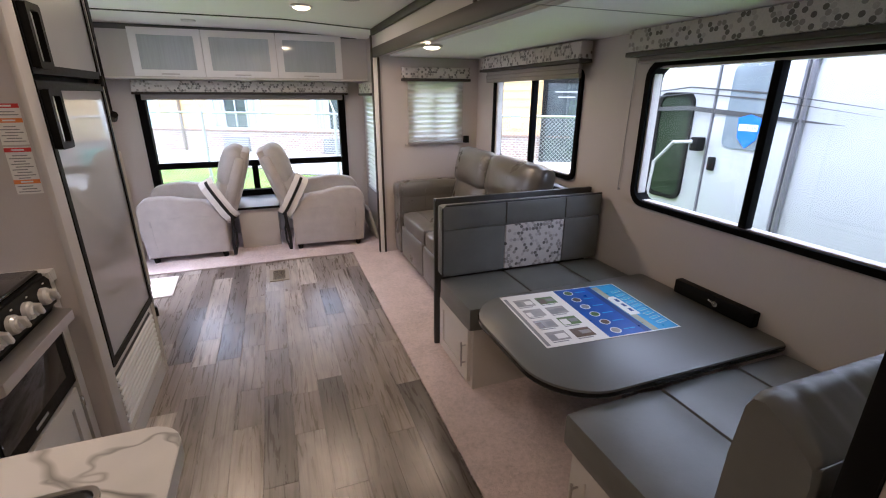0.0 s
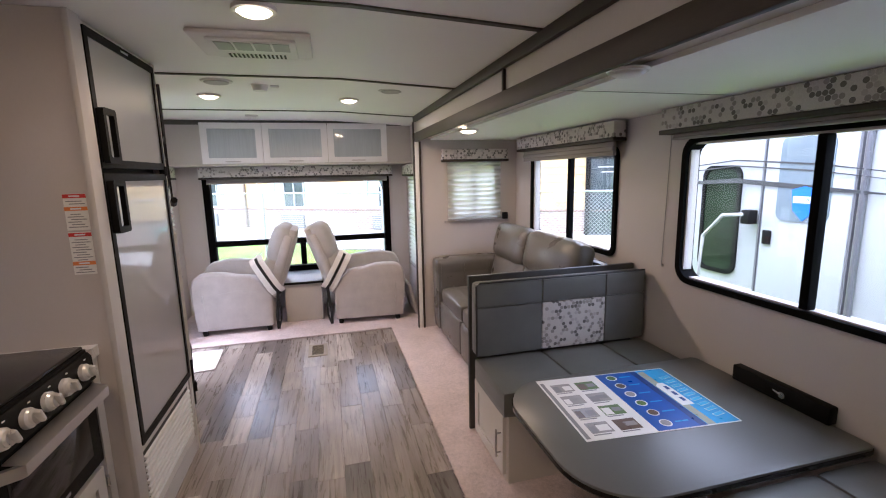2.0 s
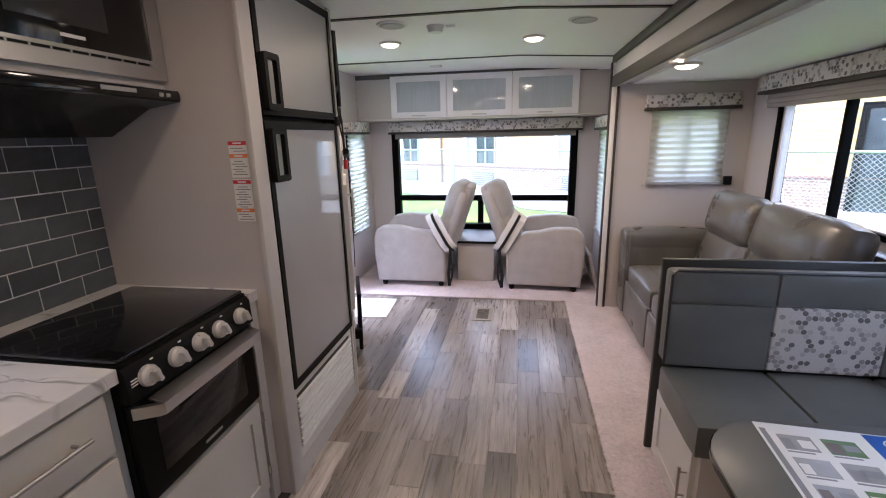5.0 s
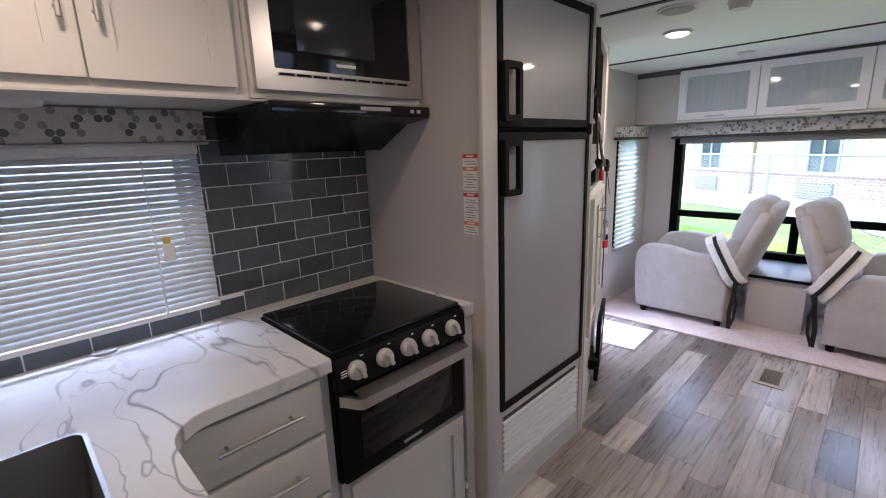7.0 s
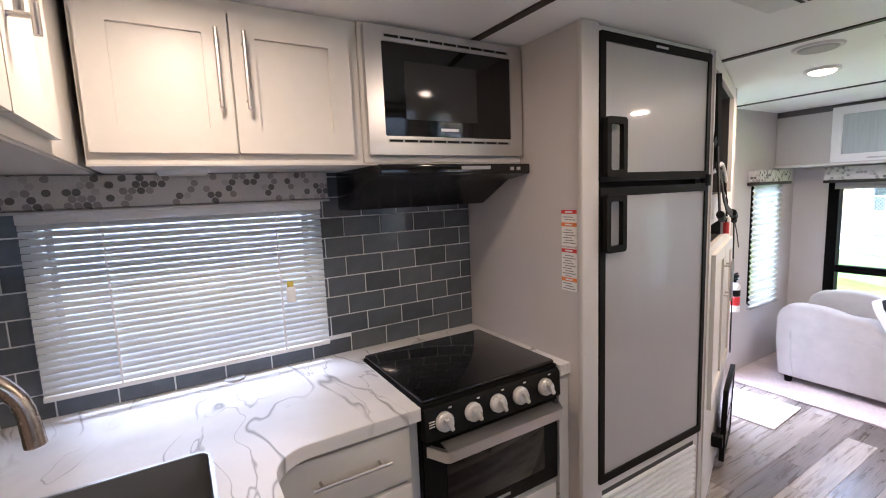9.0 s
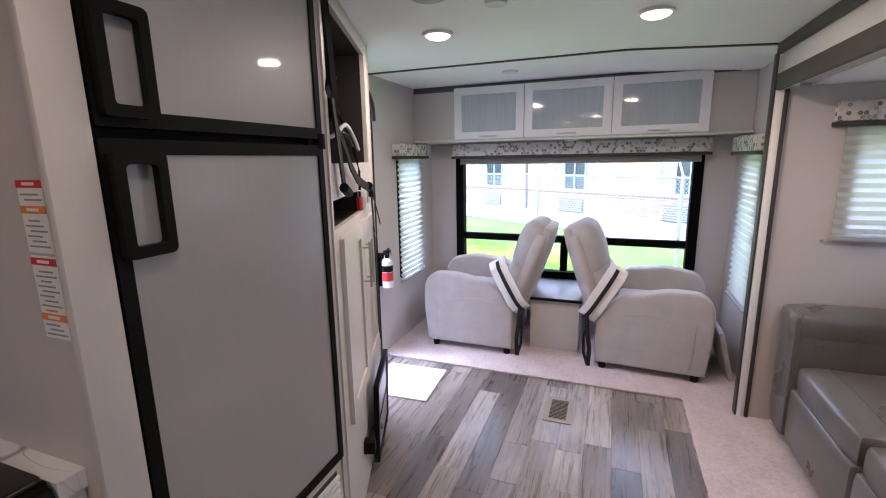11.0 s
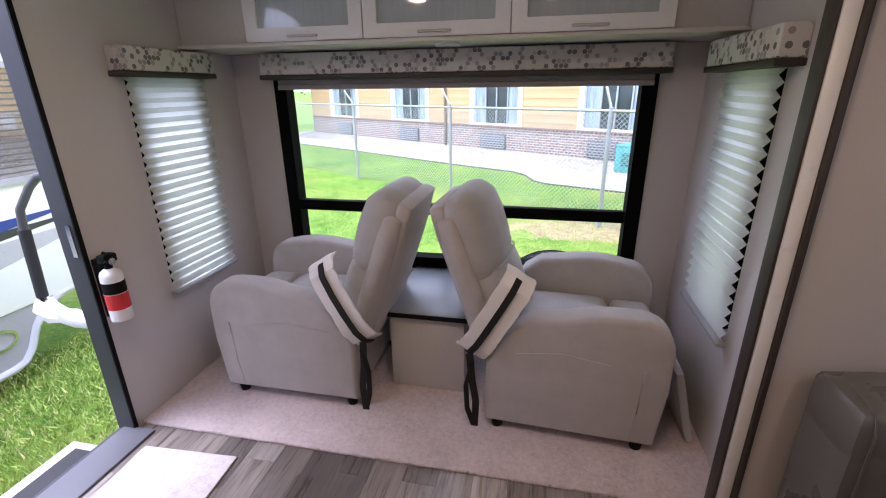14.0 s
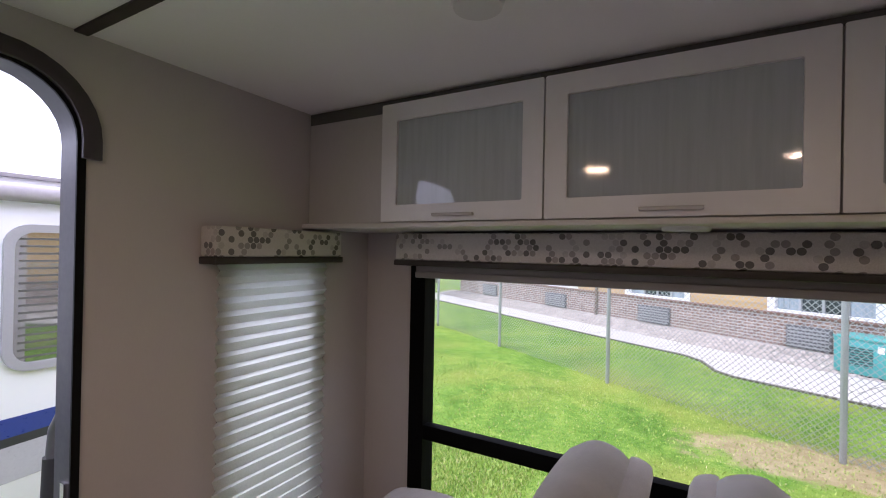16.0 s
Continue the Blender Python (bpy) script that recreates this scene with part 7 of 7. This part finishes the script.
for o_ in (-0.05, -0.015, 0.02, 0.055):
    part("tread_groove", tube([(0.36 + 0.351 * math.cos(a), 6.0 + o_, 0.045 + 0.351 * math.sin(a)) for a in (2 * math.pi * k / 40 for k in range(40))], 0.004, 5, True), BLACK, sw)
part("mount", rod((0.36, 5.62, 0.045), (0.36, 5.95, 0.045), 0.04), BLACK, sw)
part("mount_plate", box(0.24, 0.48, 5.612, 5.63, -0.7, 0.2), BLACK, sw)


def tree(x, y, tall, spread, seed):
    rnd = random.Random(seed)
    t = thing("tree", "leafy green broadleaf tree with open crown", "tree", (x, y, GZ), 0, "yard trees")
    part("trunk", add(rod((0, 0, 0), (0.1, 0, tall * 0.5), 0.16, 0.11, 12), rod((0.1, 0, tall * 0.5), (0.0, 0.1, tall * 0.85), 0.11, 0.05, 10)), BARK, t)
    limbs, tips = [], []
    for k in range(14):
        a, h = rnd.uniform(0, 6.28), rnd.uniform(0.3, 0.8) * tall
        q = spread * rnd.uniform(0.5, 1.0) * (1.1 - 0.6 * h / tall)
        e = (q * math.cos(a), q * math.sin(a), h + rnd.uniform(0.1, 0.3) * tall)
        limbs.append(rod((0.05, 0, h), e, 0.05, 0.015, 6))
        tips += [(e, k), ((e[0] * 0.6, e[1] * 0.6, h + (e[2] - h) * 0.6), k)]
    part("limbs", add(*limbs), BARK, t)
    lf = bmesh.new()
    for e, k in tips:
        for _ in range(170):
            c = Vector(e) + Vector((rnd.gauss(0, 0.5), rnd.gauss(0, 0.5), rnd.gauss(0, 0.4))) * spread * 0.32
            s = rnd.uniform(0.05, 0.11)
            m = Euler((rnd.uniform(0, 6), rnd.uniform(0, 6), rnd.uniform(0, 6))).to_matrix()
            vs = [lf.verts.new(c + m @ Vector(q) * s) for q in ((-1, 0, 0), (0, -0.5, 0.1), (1, 0, 0), (0, 0.5, 0.1))]
            lf.faces.new(vs)
    part("crown", lf, LEAF, t, smooth=0)
    return t


tree(-12.5, 24.0, 5.5, 2.6, 3)
tree(-16.0, 31.0, 7.0, 3.4, 5)
tree(-17.0, 18.0, 6.5, 3.0, 8)

# blades of grass where the yard is seen from nearby
blade_rnd = random.Random(21)
gverts, gfaces = [], []


def blades(count, x0, x1, y0, y1, tall):
    for _ in range(count):
        x, y = blade_rnd.uniform(x0, x1), blade_rnd.uniform(y0, y1)
        a, h, w_ = blade_rnd.uniform(0, 6.28), blade_rnd.uniform(0.4, 1.0) * tall, blade_rnd.uniform(0.004, 0.009)
        lx, ly = blade_rnd.gauss(0, 0.5) * h, blade_rnd.gauss(0, 0.5) * h
        k = len(gverts)
        gverts.extend([(x - w_ * math.cos(a), y - w_ * math.sin(a), GZ), (x + w_ * math.cos(a), y + w_ * math.sin(a), GZ), (x + lx, y + ly, GZ + h)])
        gfaces.append((k, k + 1, k + 2))


blades(34000, -3.9, -1.55, 3.0, 8.5, 0.055)
blades(26000, -4.0, 4.0, 6.3, 8.8, 0.035)
blades(26000, -6.0, 6.0, 8.4, 12.5, 0.03)
grass_mesh = bpy.data.meshes.new("grass")
grass_mesh.from_pydata(gverts, [], gfaces)
grass_mesh.materials.append(BLADE)
tagged(new("grass", grass_mesh), "short bright green grass blades of the yard", "grass", kind="stuff")

# ---- carpets, planks and tiles ----
cp = thing("carpet", "pinkish beige cut-pile carpet round the plank floor", "carpet", (0.7, 5.0, 0), kind="structure")
outline = [(LX + 0.002, 4.515), (0.58, 4.515), (0.58, 0.2), (SX - 0.002, 0.2), (SX - 0.002, SY1 - 0.002), (RX - 0.002, SY1 - 0.002), (RX - 0.002, RY - 0.002), (LX + 0.002, RY - 0.002)]
cm = bmesh.new()
vs = [cm.verts.new((x, y, 0.012)) for x, y in outline]
cm.faces.new(vs)
ex = bmesh.ops.extrude_face_region(cm, geom=cm.faces[:])
bmesh.ops.translate(cm, verts=[e for e in ex["geom"] if isinstance(e, bmesh.types.BMVert)], vec=(0, 0, -0.014))
bmesh.ops.recalc_face_normals(cm, faces=cm.faces)
part("pile", cm, CARPET, cp, smooth=0)
fz = bmesh.new()
rnd = random.Random(4)


def tuft(x, y, dx, dy):
    s = rnd.uniform(0.004, 0.010)
    a = Vector((x, y, 0.011))
    e = a + Vector((dx * rnd.uniform(0.004, 0.013) + rnd.uniform(-0.004, 0.004), dy * rnd.uniform(0.004, 0.013) + rnd.uniform(-0.004, 0.004), rnd.uniform(-0.009, 0.004)))
    w_ = Vector((-dy, dx, 0)) * s * 0.5
    fz.faces.new([fz.verts.new(q) for q in (a - w_, a + w_, e)])


for k in range(1500):
    tuft(rnd.uniform(LX + 0.01, 0.58), 4.515, 0, -1)
    tuft(0.58, rnd.uniform(0.2, 4.515), -1, 0)
tagged(part("edge_fibres", fz, CARPET, cp, "loose carpet edge fibres", 0), kind="stuff")

rnd = random.Random(11)
shapes = {}
PWID = 0.133
col = 0
x = 0.578
while x > LX + 0.01:
    x0 = max(x - PWID, LX + 0.002)
    y = NY + rnd.uniform(-0.6, 0.0)
    ylo = NY + 0.002
    while y < 4.512:
        ln = rnd.choice((0.30, 0.46, 0.61, 0.76, 0.91, 1.07))
        a, b = max(y, ylo), min(y + ln, 4.512)
        hidden = (x < -0.74 and b < 2.9) or (x < -1.15 and b < 3.7)
        if b - a > 0.02 and not hidden:
            key = (round(x - x0, 3), round(b - a, 3))
            if key not in shapes:
                g = 0.0004
                bm = box(g, key[0] - g, g, key[1] - g, -0.004, 0.0)
                bmesh.ops.bevel(bm, geom=[e for e in bm.edges if e.verts[0].co.z > -0.001 and e.verts[1].co.z > -0.001], offset=0.0007, segments=1, affect="EDGES")
                me = bpy.data.meshes.new("plank")
                bm.to_mesh(me)
                bm.free()
                me.materials.append(PLANK)
                shapes[key] = me
            o = new("plank", shapes[key])
            o.parent = sub
            o.location = Vector((x0, a, 0.0)) - ORIGIN[sub]
        y += ln
    x = x0
    col += 1

# grey glazed wall tiles in running bond, with pale grout behind
whole("backsplash_wall", wall("x", LX, KX - 0.0075, PY - 0.003, 2.135, CT + 0.0005, 1.61, [(0.66, 1.43, 0.975, 1.57)]), WALL, "furred-out wall behind the backsplash tiles", "wall", "structure", 0)
whole("backsplash_grout", wall("x", KX - 0.0072, KX - 0.003, PY - 0.003, 2.135, CT, 1.61, [(0.65, 1.44, 0.97, 1.57)]), GROUT, "pale grout bed behind grey tiles", "backsplash", "structure", 0)
bsp = thing("backsplash", "grey glazed running-bond wall tiles behind the worktop", "backsplash", (KX, 1.3, CT), kind="structure")
bs2 = thing("side_backsplash", "grey glazed running-bond tiles on the kitchen partition", "backsplash", (-1.0, PY, CT), kind="structure")
whole("side_backsplash_grout", box(KX, -0.64, PY - 0.004, PY, CT, 1.61), GROUT, "pale grout bed behind grey tiles", "backsplash", "structure", 0)
whole("tile_corner_trim", box(KX - 0.003, KX + 0.016, PY, PY + 0.016, CT, 1.61, 0.002), WHITE_GLOSS, "white tile corner bead", "trim", "structure")
TW, TH, JT = 0.1516, 0.0765, 0.0042
tiles = {}


def tile(parent, axis, d, side, u0, u1, v0, v1):
    key = (axis, side, round(u1 - u0, 3), round(v1 - v0, 3))
    if key[2] < 0.012 or key[3] < 0.012:
        return
    if key not in tiles:
        p, q = put_at(axis, 0, 0, 0), put_at(axis, side * 0.003, key[2], key[3])
        bm = box(min(p.x, q.x), max(p.x, q.x), min(p.y, q.y), max(p.y, q.y), min(p.z, q.z), max(p.z, q.z))
        k = "xyz".index(axis)
        face = max if side > 0 else min
        top = face(v.co[k] for v in bm.verts)
        bmesh.ops.bevel(bm, geom=[e for e in bm.edges if all(abs(v.co[k] - top) < 1e-6 for v in e.verts)], offset=0.001, segments=1, affect="EDGES")
        me = bpy.data.meshes.new("tile")
        bm.to_mesh(me)
        bm.free()
        me.materials.append(TILE)
        tiles[key] = me
    o = new("tile", tiles[key])
    o.parent = parent
    o.location = put_at(axis, d, u0, v0) - ORIGIN[parent]


for j in range(10):
    z0, z1 = CT + 0.0015 + j * TH, min(CT + 0.0015 + j * TH + TH - JT, 1.608)
    if z1 - z0 < 0.012:
        continue
    u = 2.007 if j % 2 == 0 else 2.082
    while u > 0.30:
        a, b = max(u, PY + 0.018), min(u + TW - JT, 2.134)
        z1_ = z1
        if a < b:
            if z0 < 0.97 and z1 > 0.966 and b > 0.65 and a < 1.44:
                z1_ = 0.966
            inside = z1 > 0.97 and z0 >= 0.966 and z0 < 1.57 and b > 0.65 and a < 1.44
            if inside and a < 0.65:
                tile(bsp, "x", KX - 0.003, 1, a, 0.65, z0, z1)
            if inside and b > 1.44:
                tile(bsp, "x", KX - 0.003, 1, 1.44, b, z0, z1)
            if not inside:
                tile(bsp, "x", KX - 0.003, 1, a, b, z0, z1_)
        u -= TW
    u = KX + 0.018 - (TW * 0.5 if j % 2 else 0)
    while u < -0.64:
        tile(bs2, "y", PY, 1, max(u, KX + 0.018), min(u + TW - JT, -0.64), z0, z1)
        u += TW
